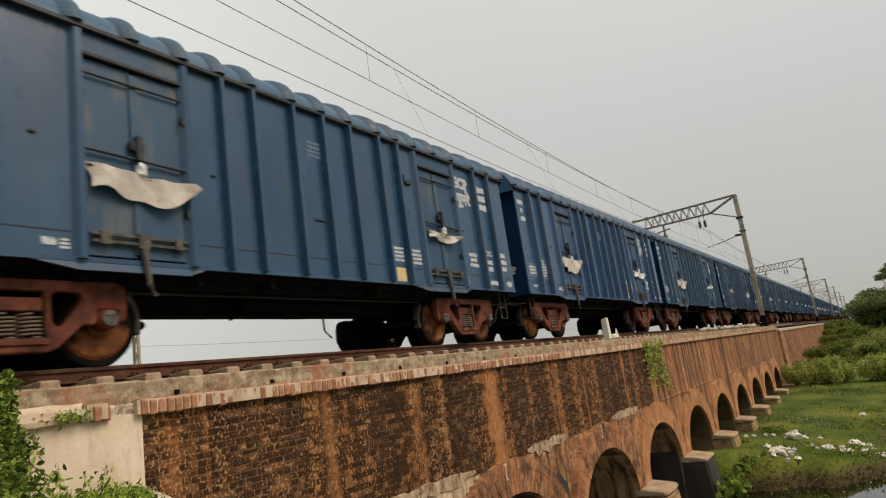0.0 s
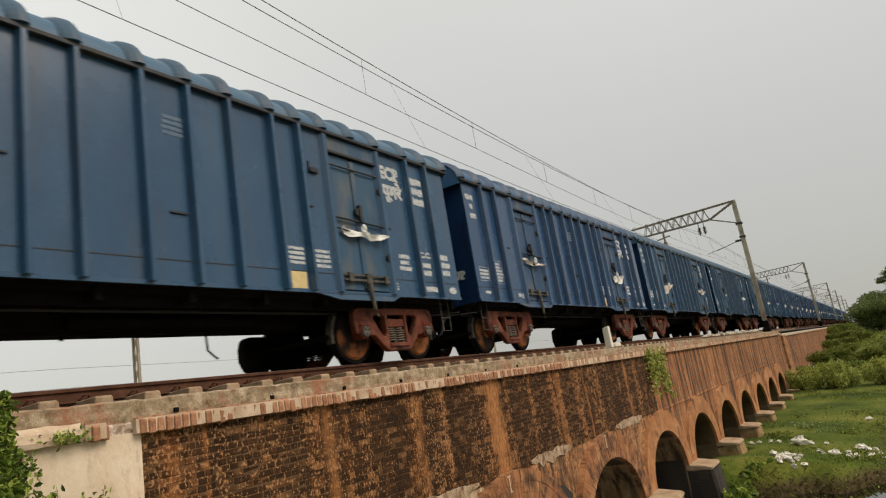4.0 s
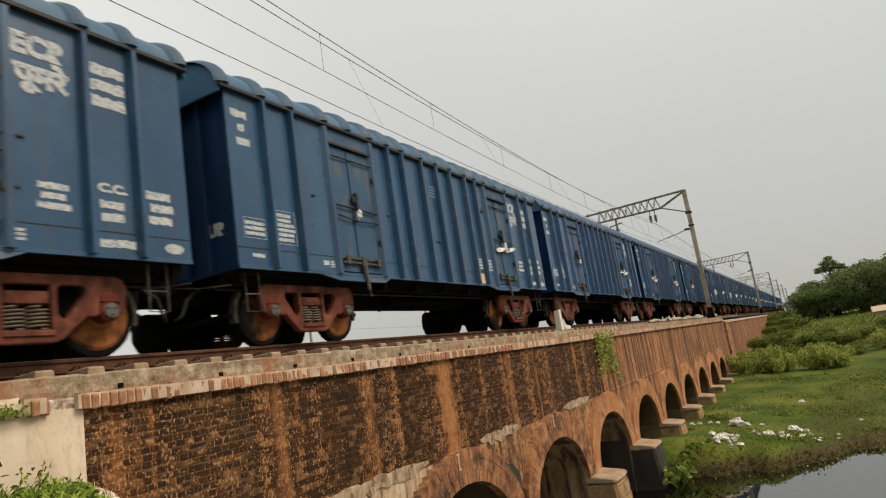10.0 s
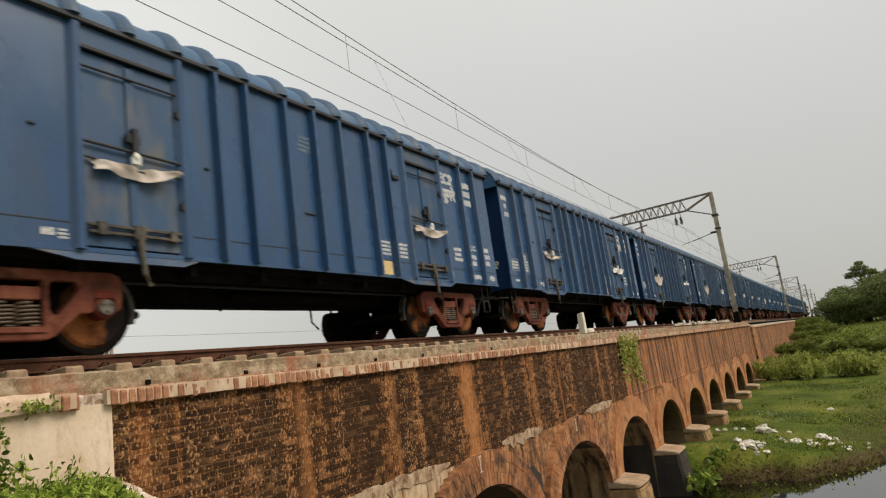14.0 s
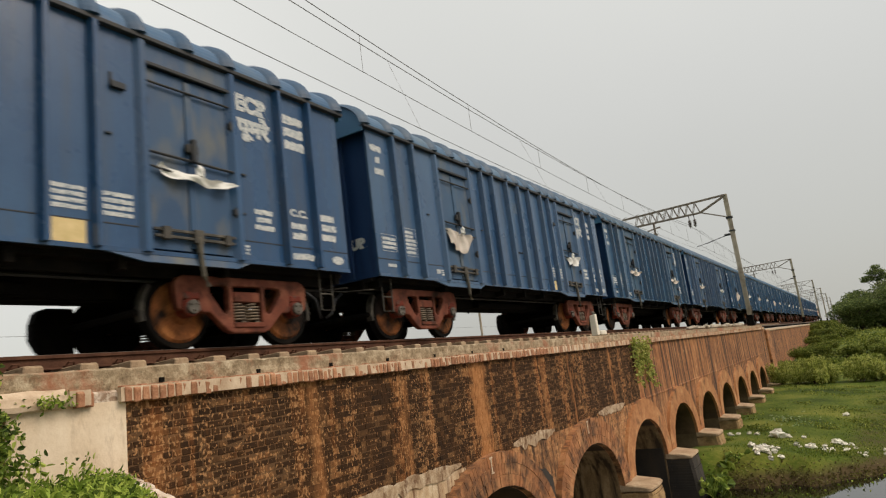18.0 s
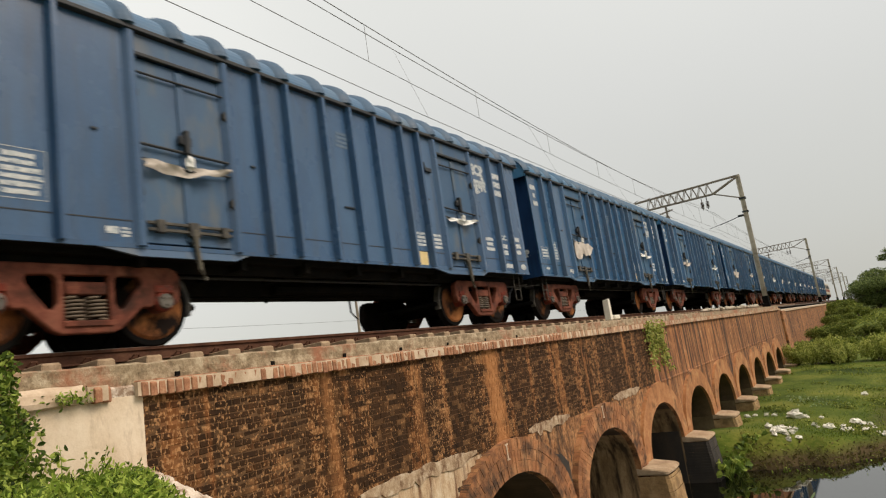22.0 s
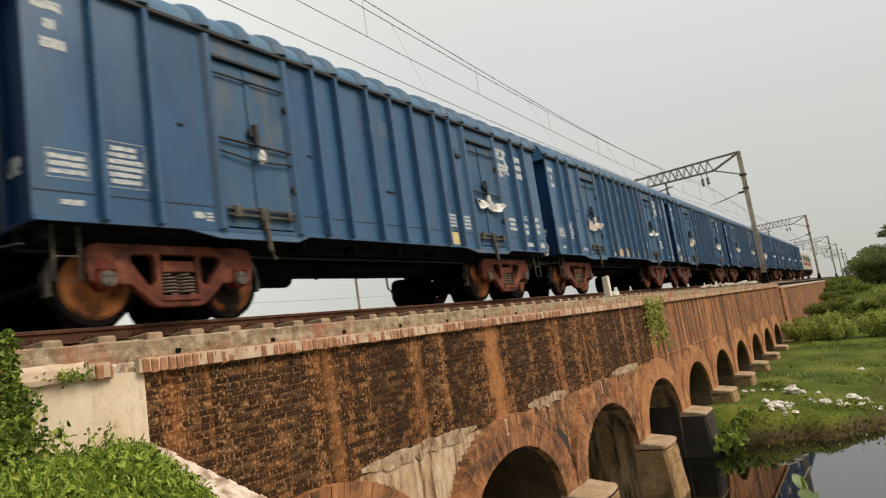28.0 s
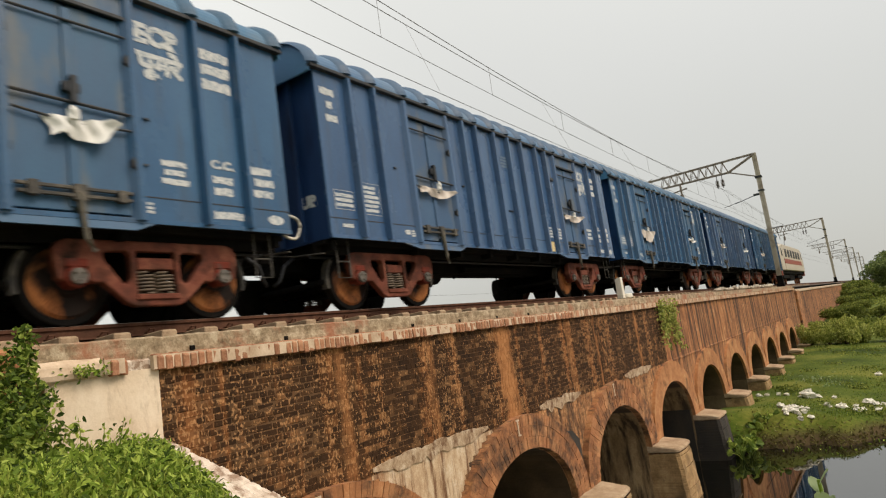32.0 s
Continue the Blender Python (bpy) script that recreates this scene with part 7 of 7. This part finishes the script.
    # broad-leaved plants by the pier
    for (x, y, hgt) in ((-5.35, 24.3, 0.5), (-5.2, 24.6, 0.45), (-5.05, 25.2, 0.4), (-4.8, 25.8, 0.35), (-5.05, 23.9, 0.6), (-4.8, 24.9, 0.35), (-4.5, 26.2, 0.3), (-5.0, 23.6, 0.5), (-4.85, 24.2, 0.5)):
        t = thing("broad_leaved_plant", "broad-leaved green waterside plant beside the pier", "plant", "waterside plants", at=(x, y, max(float(ground_z(x, y)), WATER_Z) - 0.02))
        st = Shape()
        pts = []
        for k in range(16):
            a, q = rr.uniform(0, 6.28), rr.uniform(0.1, 0.4)
            p = (q * math.cos(a), q * math.sin(a), hgt * rr.uniform(0.5, 1.1))
            st.tube([(0, 0, 0), (p[0] * 0.4, p[1] * 0.4, p[2] * 0.7), p], 0.012, 4)
            pts.append(p)
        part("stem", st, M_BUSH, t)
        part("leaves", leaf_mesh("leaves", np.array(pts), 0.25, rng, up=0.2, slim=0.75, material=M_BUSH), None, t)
    # near bank: grass and trailing weeds
    n = 30000
    x = rng.uniform(-7.2, -1.2, n)
    edge = 0.05 - 0.61 * x
    y = edge + 1.1 - rng.exponential(1.0, n)
    keep = (x < -1.2 - np.random.default_rng(77).exponential(0.45, n)) & (y > 0.5 * -x - 1.2) & ~((x < WALL_X + 0.05) & (y > 1.0)) & (y < 3.06 + rng.normal(0, 0.07, n) + 0.5 * (x - WALL_X - 0.24))
    x, y = x[keep], y[keep]
    z = ground_z(x, y)
    tagged(part("bank_grass", blade_mesh("bank_grass", np.stack([x, y, z - 0.02], -1), 0.17, 0.006, rng, 0.9, M_GRASS), None), "long bright green grass on the near bank", "grass", kind="stuff")
    xr = rng.uniform(-7.0, 7.0, 26000)
    yr = 0.05 - 0.61 * np.clip(xr, -9.0, 0.0) + 0.8 - rng.exponential(2.2, 26000)
    ok = ((xr > -1.3) | (yr < 0.5 * -xr - 1.1)) & (np.hypot(xr, yr) > 0.45) & (yr > -9)
    xr, yr = xr[ok], yr[ok]
    tagged(part("bank_grass", blade_mesh("bank_grass", np.stack([xr, yr, ground_z(xr, yr) - 0.02], -1), 0.10, 0.006, rng, 0.9, M_GRASS), None), "short green grass on the near bank", "grass", kind="stuff")
    n = 20000
    k = rng.integers(0, len(x), n)
    pts = np.stack([x[k], y[k], z[k] + rng.uniform(0.02, 0.17, n)], -1) + rng.normal(0, 0.03, (n, 3))
    tagged(part("bank_weeds", leaf_mesh("bank_weeds", pts, 0.056, rng, up=0.8, slim=0.42, material=M_LEAF_BUSH), None), "leafy weeds among the grass of the near bank", "weeds", kind="stuff")
    bush = thing("bush", "dense climbing bush with small dark leaves against the parapet", "bush", at=(-5.75, 2.30, float(ground_z(-5.75, 2.3))))
    st = Shape()
    blobs = [(0, 0, 0.25, 0.42, 0.38, 0.35), (-0.15, 0.15, 0.55, 0.30, 0.26, 0.30), (0.15, -0.45, 0.35, 0.45, 0.5, 0.4), (-0.2, 0.22, 0.85, 0.13, 0.11, 0.22), (-0.1, -0.5, 0.5, 0.4, 0.4, 0.35), (0.3, -0.2, 0.05, 0.5, 0.4, 0.25), (-0.30, 0.30, 1.06, 0.09, 0.09, 0.17), (-0.42, 0.02, 0.92, 0.14, 0.2, 0.2)]
    for b in blobs:
        st.tube([(0, -0.1, -0.1), (b[0] * 0.5, b[1] * 0.5, b[2] * 0.5), b[:3]], [0.02, 0.014, 0.006], 4)
    part("stem", st, M_BARK, bush)
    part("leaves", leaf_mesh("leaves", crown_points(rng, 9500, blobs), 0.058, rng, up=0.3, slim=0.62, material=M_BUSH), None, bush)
    # taller sprigs that stand against the plaster
    for x, y, h in ((-5.95, 2.95, 0.42), (-5.80, 3.05, 0.34), (-5.62, 3.10, 0.36), (-6.02, 2.80, 0.34), (-5.45, 3.02, 0.26), (-5.30, 2.95, 0.24)):
        sp = thing("weed_sprig", "thin leafy weed standing up from the bank grass", "weed", "bank sprigs", at=(x, y, float(ground_z(x, y)) - 0.02))
        lean = rr.uniform(-0.12, 0.12)
        stalk = [(lean * u * u, 0.05 * u, h * u) for u in (0, 0.35, 0.7, 1.0)]
        part("stem", Shape().tube(stalk, [0.006, 0.005, 0.004, 0.002], 4), M_LEAF_BUSH, sp)
        part("leaves", leaf_mesh("leaves", np.array([(lean * u * u + rr.gauss(0, 0.025), 0.05 * u + rr.gauss(0, 0.03), h * u) for u in [0.3 + 0.7 * i / 16 for i in range(17)]]), 0.060, rng, up=0.6, slim=0.5, material=M_LEAF_BUSH), None, sp)
    for a, b in (((-6.27, 3.2, -0.62), 26),):
        tuft = thing("wall_tuft", "small dry green tuft growing from the coping", "tuft", "wall plants", at=a)
        pts = rng.normal(0, 1, (130, 3)) * np.array([0.025, 0.09, 0.035]) + np.array([0.05, 0, 0.03])
        part("leaves", leaf_mesh("leaves", pts, 0.045, rng, material=M_LEAF_BUSH), None, tuft)
    vine = thing("wall_vine", "leafy green creeper hanging down the stained wall", "creeper", "wall plants", at=(WALL_X + 0.04, 22.4, -0.6))
    st = Shape()
    pts = []
    for k in range(7):
        y0, ln = rr.uniform(-0.9, 0.9), rr.uniform(0.7, 1.9)
        p = [(0.02 + 0.03 * j / 6, y0 + 0.12 * math.sin(j + k), -ln * j / 6) for j in range(7)]
        st.tube(p, 0.01, 4)
        for q in p:
            pts += [(q[0] + abs(rng.normal(0.03, 0.04)), q[1] + rng.normal(0, 0.2), q[2] + rng.normal(0, 0.1)) for _ in range(17)]
    part("stem", st, M_BARK, vine)
    part("leaves", leaf_mesh("leaves", np.array(pts), 0.11, rng, up=-0.4, slim=0.6, material=M_LEAF_SHRUB), None, vine)
    # tall pale-leaved plant on the slope below the camera
    mil = thing("milkweed_plant", "tall plant with large pale green leaves on the river slope", "plant", at=(-0.50, 3.95, float(ground_z(-0.50, 3.95))))
    base = float(ground_z(-0.50, 3.95))
    top = -1.80 - base
    part("stem", Shape().tube([(0.1, 0.1, -0.1), (0.04, 0.05, top * 0.5), (0, 0, top + 0.05)], [0.03, 0.022, 0.01], 6), M_LEAF_BUSH, mil)
    for k in range(11):
        a, z = 2.4 * k, top - 0.05 * k + 0.02
        d = Vector((math.cos(a), math.sin(a), 2.0 - 0.22 * k)).normalized()
        side = d.cross(Vector((0, 0, 1))).normalized()
        p0 = Vector((0, 0, z))
        L2, wd = 0.118 + 0.005 * k, 0.036
        s = Shape()
        for i in range(6):
            u = i / 5
            w2 = wd * math.sin(math.pi * min(1, 0.12 + u * 0.86)) ** 0.8
            c = p0 + d * L2 * u - Vector((0, 0, 0.03 * u * u))
            s.v += [tuple(c - side * w2 + Vector((0, 0, 0.012))), tuple(c), tuple(c + side * w2 + Vector((0, 0, 0.012)))]
        for i in range(5):
            s.f += [(3 * i, 3 * i + 1, 3 * i + 4, 3 * i + 3), (3 * i + 1, 3 * i + 2, 3 * i + 5, 3 * i + 4)]
        part("leaf", s, M_BROAD, mil, smooth=True)


plant_all()


# ---- litter on the bank, hut beyond the meadow ----
def build_litter():
    rr = random.Random(31)
    shapes = []
    for k in range(5):
        s, n, m = Shape(), 9, 6
        sx, sy, sz = rr.uniform(0.10, 0.2), rr.uniform(0.08, 0.16), rr.uniform(0.05, 0.10)
        for i in range(m + 1):
            a = math.pi * i / m
            for j in range(n):
                b = 2 * math.pi * j / n
                q = 1 + rr.uniform(-0.4, 0.4)
                s.v.append((sx * math.sin(a) * math.cos(b) * q, sy * math.sin(a) * math.sin(b) * q, sz * 0.8 + sz * math.cos(a) * q))
        for i in range(m):
            for j in range(n):
                s.f.append((i * n + j, i * n + (j + 1) % n, (i + 1) * n + (j + 1) % n, (i + 1) * n + j))
        me = s.mesh("plastic_litter")
        me.materials.append(M_LITTER)
        shapes.append(me)
    spots = [(-3.6, 31.4, 2.0), (-3.3, 31.6, 1.4), (-2.8, 29.3, 1.3), (-2.3, 29.0, 1.7), (-1.8, 28.4, 1.2), (-1.5, 30.9, 1.7), (-1.3, 30.6, 1.4), (-1.0, 30.4, 1.2), (-1.1, 29.3, 1.0), (-5.6, 32.0, 1.2), (-5.3, 32.2, 1.0), (-4.8, 32.1, 1.2), (-4.5, 32.0, 0.9), (-2.7, 31.6, 1.0)]
    for _ in range(22):
        spots.append((-3.7 + rr.gauss(0, 0.28), 27.0 + rr.gauss(0, 0.45), rr.uniform(0.7, 1.2)))
    for _ in range(14):
        spots.append((rr.uniform(-3.2, 0.2), rr.uniform(28.2, 29.8), rr.uniform(0.5, 0.9)))
    spots += [(3.2, 37.0, 1.0), (-1.2, 39.0, 1.0), (1.0, 33.0, 0.7)]
    for x, y, sc in spots:
        y = max(y, float(shore_y(x)) + 0.35)
        ob = part("plastic_litter", shapes[rr.randrange(5)], None, at=(x, y, float(ground_z(x, y)) - 0.01))
        ob.rotation_euler = (rr.uniform(-0.3, 0.3), rr.uniform(-0.3, 0.3), rr.uniform(0, 6.3))
        ob.scale = (sc * 0.88, sc * 0.88, sc * 0.95)
        tagged(ob, "crumpled white plastic litter on the muddy bank", "litter", "litter on the bank")
    hut = thing("hut", "small brown-walled hut with a pale roof beyond the meadow", "hut", at=(12.6, 140.0, float(ground_z(12.6, 140.0)) - 1.0))
    part("wall", Shape().box(-2.2, 2.2, -1.5, 1.5, -0.2, 2.0), M_TILE, hut, bevel=0.03)
    part("roof", Shape().prism([(-1.9, 1.95), (1.9, 1.95), (0, 2.9)], "x", -2.6, 2.6), M_LIME, hut, "pale tin roof")
    part("door", Shape().box(-0.4, 0.4, -1.56, -1.49, 0, 1.7), M_IRON, hut, "dark door")


build_litter()


# ---- bricks of the wall ----
def build_bricks():
    rr = random.Random(2)
    course, gap = 0.0775, 0.009
    top = -0.672
    near, rest, span = [], [], {"limewashed_brickwork": [], "spandrel_brickwork": []}
    row = 0
    z1 = top
    while z1 > -5.9:
        z0 = z1 - course + gap
        y = WALL_Y0 + 0.01
        y -= 0.06 if row % 2 else 0.0
        while y < 21.6:
            pitch = 0.236 if rr.random() < 0.18 else rr.uniform(0.108, 0.128)
            a, b = max(y, WALL_Y0 + 0.008), min(y + pitch - gap, WALL_Y1)
            y += pitch
            if b - a < 0.03:
                continue
            c = (a + b) / 2
            if z0 < -2.46:
                inside = False
                for i in range(5):
                    u = (c - arch_y(i)) / (ARCH_HALF + 0.66)
                    inside = inside or (abs(u) < 1 and z0 < SPRING_Z + crown_drop(arch_y(i)) + (ARCH_RISE + 0.66) * math.sqrt(1 - u * u))
                    inside = inside or (z0 < SPRING_Z and abs(c - arch_y(i)) < ARCH_HALF + 0.08)
                if inside:
                    continue
                if c > 6.95:
                    if c < 10.6:
                        span["limewashed_brickwork"].append((WALL_X - 0.06, WALL_X - 0.012, a, b + gap, z0 - gap, z1))
                    else:
                        span["spandrel_brickwork"].append((WALL_X - 0.06, WALL_X - 0.012 + rr.uniform(-0.004, 0.003), a, b, z0, z1))
                    continue
                if z0 < -3.6:
                    continue
            x1 = WALL_X + rr.uniform(-0.002, 0.004)
            r = (a, b, z0 + rr.uniform(-0.005, 0.005), z1 + rr.uniform(-0.005, 0.005), x1)
            (near if c < 6.15 and z0 > -2.46 and len(near) < 320 else rest).append(r)
        z1 -= course
        row += 1
    # two standing shapes shared by the near bricks
    shapes = {}
    for a, b, z0, z1, x1 in near:
        kind = "brick" if b - a > 0.16 else "brick_end"
        if kind not in shapes:
            shapes[kind] = []
            for v in range(4):
                q = random.Random(50 + v)
                w, h = (0.229 if kind == "brick" else 0.111), course - gap
                s = Shape().box(-0.08, 0.0, -w / 2, w / 2, -h / 2, h / 2)
                s.v = [(x + q.uniform(-0.006, 0.004), y2 + q.uniform(-0.004, 0.004), z + q.uniform(-0.004, 0.004)) for x, y2, z in s.v]
                me = s.mesh("brick", bevel=0.007)
                me.materials.append(M_BRICK)
                shapes[kind].append((me, w))
        me, w = shapes[kind][rr.randrange(4)]
        ob = part("brick", me, None, WALL, at=(x1, (a + b) / 2, (z0 + z1) / 2))
        ob.scale = (1, (b - a) / w, 1)
    v, f = box_rows([(WALL_X - 0.08, x1, a, b, z0, z1) for a, b, z0, z1, x1 in rest])
    me = np_mesh("brickwork", v, f)
    me.materials.append(M_BRICKS)
    tagged(part("brickwork", me, None, WALL), "stained old bricks in even courses", kind="stuff")
    for nm, rows in span.items():
        v, f = box_rows(rows)
        me = np_mesh(nm, v, f)
        me.materials.append(M_PALEBRICK if nm[0] == "l" else M_SPANBRICK)
        tagged(part(nm, me, None, WALL), "pale limewash drips over the lower wall" if nm[0] == "l" else "worn brick courses between the arches", kind="stuff")
    # string course of bricks on edge
    cs = []
    for v in range(4):
        q = random.Random(70 + v)
        s = Shape().prism([(0.0, -0.085), (0.0, 0.045), (-0.03, 0.075), (-0.16, 0.085), (-0.16, -0.085)], "y", -0.041, 0.041)
        s.v = [(x + q.uniform(-0.008, 0.006), y2 + q.uniform(-0.004, 0.004), z + q.uniform(-0.006, 0.006)) for x, y2, z in s.v]
        me = s.mesh("coping_brick", bevel=0.009)
        me.materials.append(M_COPING)
        cs.append(me)
    y, k, far = 2.88, 0, []
    while y < WALL_Y1 + 0.05:
        if y < 3.37 or 3.57 < y < 3.88:
            y += 0.096
            continue
        x1 = WALL_X + 0.085 + rr.uniform(-0.014, 0.012)
        if y < 14.5:
            part("coping_brick", cs[rr.randrange(4)], None, WALL, at=(x1, y, -0.578 + rr.uniform(-0.009, 0.009)))
        else:
            far.append((WALL_X - 0.08, x1 - 0.008, y - 0.038, y + 0.038, -0.664, -0.50 + rr.uniform(-0.008, 0.008)))
        y += 0.096
    v, f = box_rows(far)
    me = np_mesh("coping_bricks", v, f)
    me.materials.append(M_COPINGS)
    tagged(part("coping_bricks", me, None, WALL), "string course of pale bricks on edge", kind="stuff")
    part("coping_joint", Shape().box(WALL_X - 0.05, WALL_X + 0.074, 3.36, 3.56, -0.650, -0.504).box(WALL_X - 0.05, WALL_X + 0.074, 3.86, WALL_Y1 + 0.08, -0.652, -0.51), M_LIME, WALL, "pale lime joints")
    slab = roughened(Shape().prism([(WALL_X - 0.12, -0.655), (WALL_X + 0.06, -0.655), (WALL_X + 0.075, -0.60), (WALL_X + 0.05, -0.52), (WALL_X - 0.02, -0.47), (WALL_X - 0.12, -0.47)], "y", 2.70, 3.37).mesh("coping_slab", 0.012), 3, 0.022, 9)
    part("coping_slab", slab, M_LIME, WALL, "rough plastered coping over the pilaster")
    part("coping_gap", Shape().box(WALL_X - 0.05, WALL_X + 0.010, 3.55, 3.88, -0.66, -0.53), M_WING, WALL, "plastered gap in the string course", bevel=0.02)


build_bricks()


# ---- movement ----
def motions():
    times = [2.0 * k for k in range(17)]
    for k, wagon in WAGONS.items():
        walk(wagon, [(t, pose(TRACK_X, train_y(t) + PITCH * k, 0)) for t in times])
    walk(LOCO, [(t, pose(TRACK_X, train_y(t) + LOCO_OFFSET, 0)) for t in times])
    # every wheelset turns as its wagon rolls; alike wheelsets share the same turning
    lead = {}
    steps = [2 * k / 30 for k in range(481)]
    for wagon in WAGONS.values():
        for bogie in wagon.children:
            if not bogie.name.startswith("bogie"):
                continue
            for ws in bogie.children:
                if not ws.name.startswith("wheelset"):
                    continue
                side = 1 if ws.location.y > 0 else -1
                if side not in lead:
                    walk(ws, [(t, pose(0, side * 1.0, WHEEL_R, math.degrees((train_y(0) - train_y(t)) / WHEEL_R))) for t in steps])
                    lead[side] = ws
                else:
                    first = lead[side].animation_data
                    ws.rotation_mode = "QUATERNION"
                    ws.animation_data_create()
                    ws.animation_data.action = first.action
                    ws.animation_data.action_slot = first.action_slot

    # the cloths flutter on their latches in the wind of the ride
    swing = {}
    beats = [0.25 * k for k in range(129)]
    for k, wagon in WAGONS.items():
        for door in wagon.children:
            for cloth in door.children:
                if not cloth.name.startswith("seal_cloth"):
                    continue
                key = (round(cloth.location.y, 2), k % 3)
                if key not in swing:
                    ph = 2.1 * key[1] + key[0]
                    walk(cloth, [(t, pose(*cloth.location, 2.6 * math.sin(7.3 * t + ph) + 1.5 * math.sin(12.1 * t + 2 * ph), 0, 0)) for t in beats])
                    swing[key] = cloth
                else:
                    first = swing[key].animation_data
                    cloth.rotation_mode = "QUATERNION"
                    cloth.animation_data_create()
                    cloth.animation_data.action = first.action
                    cloth.animation_data.action_slot = first.action_slot


motions()
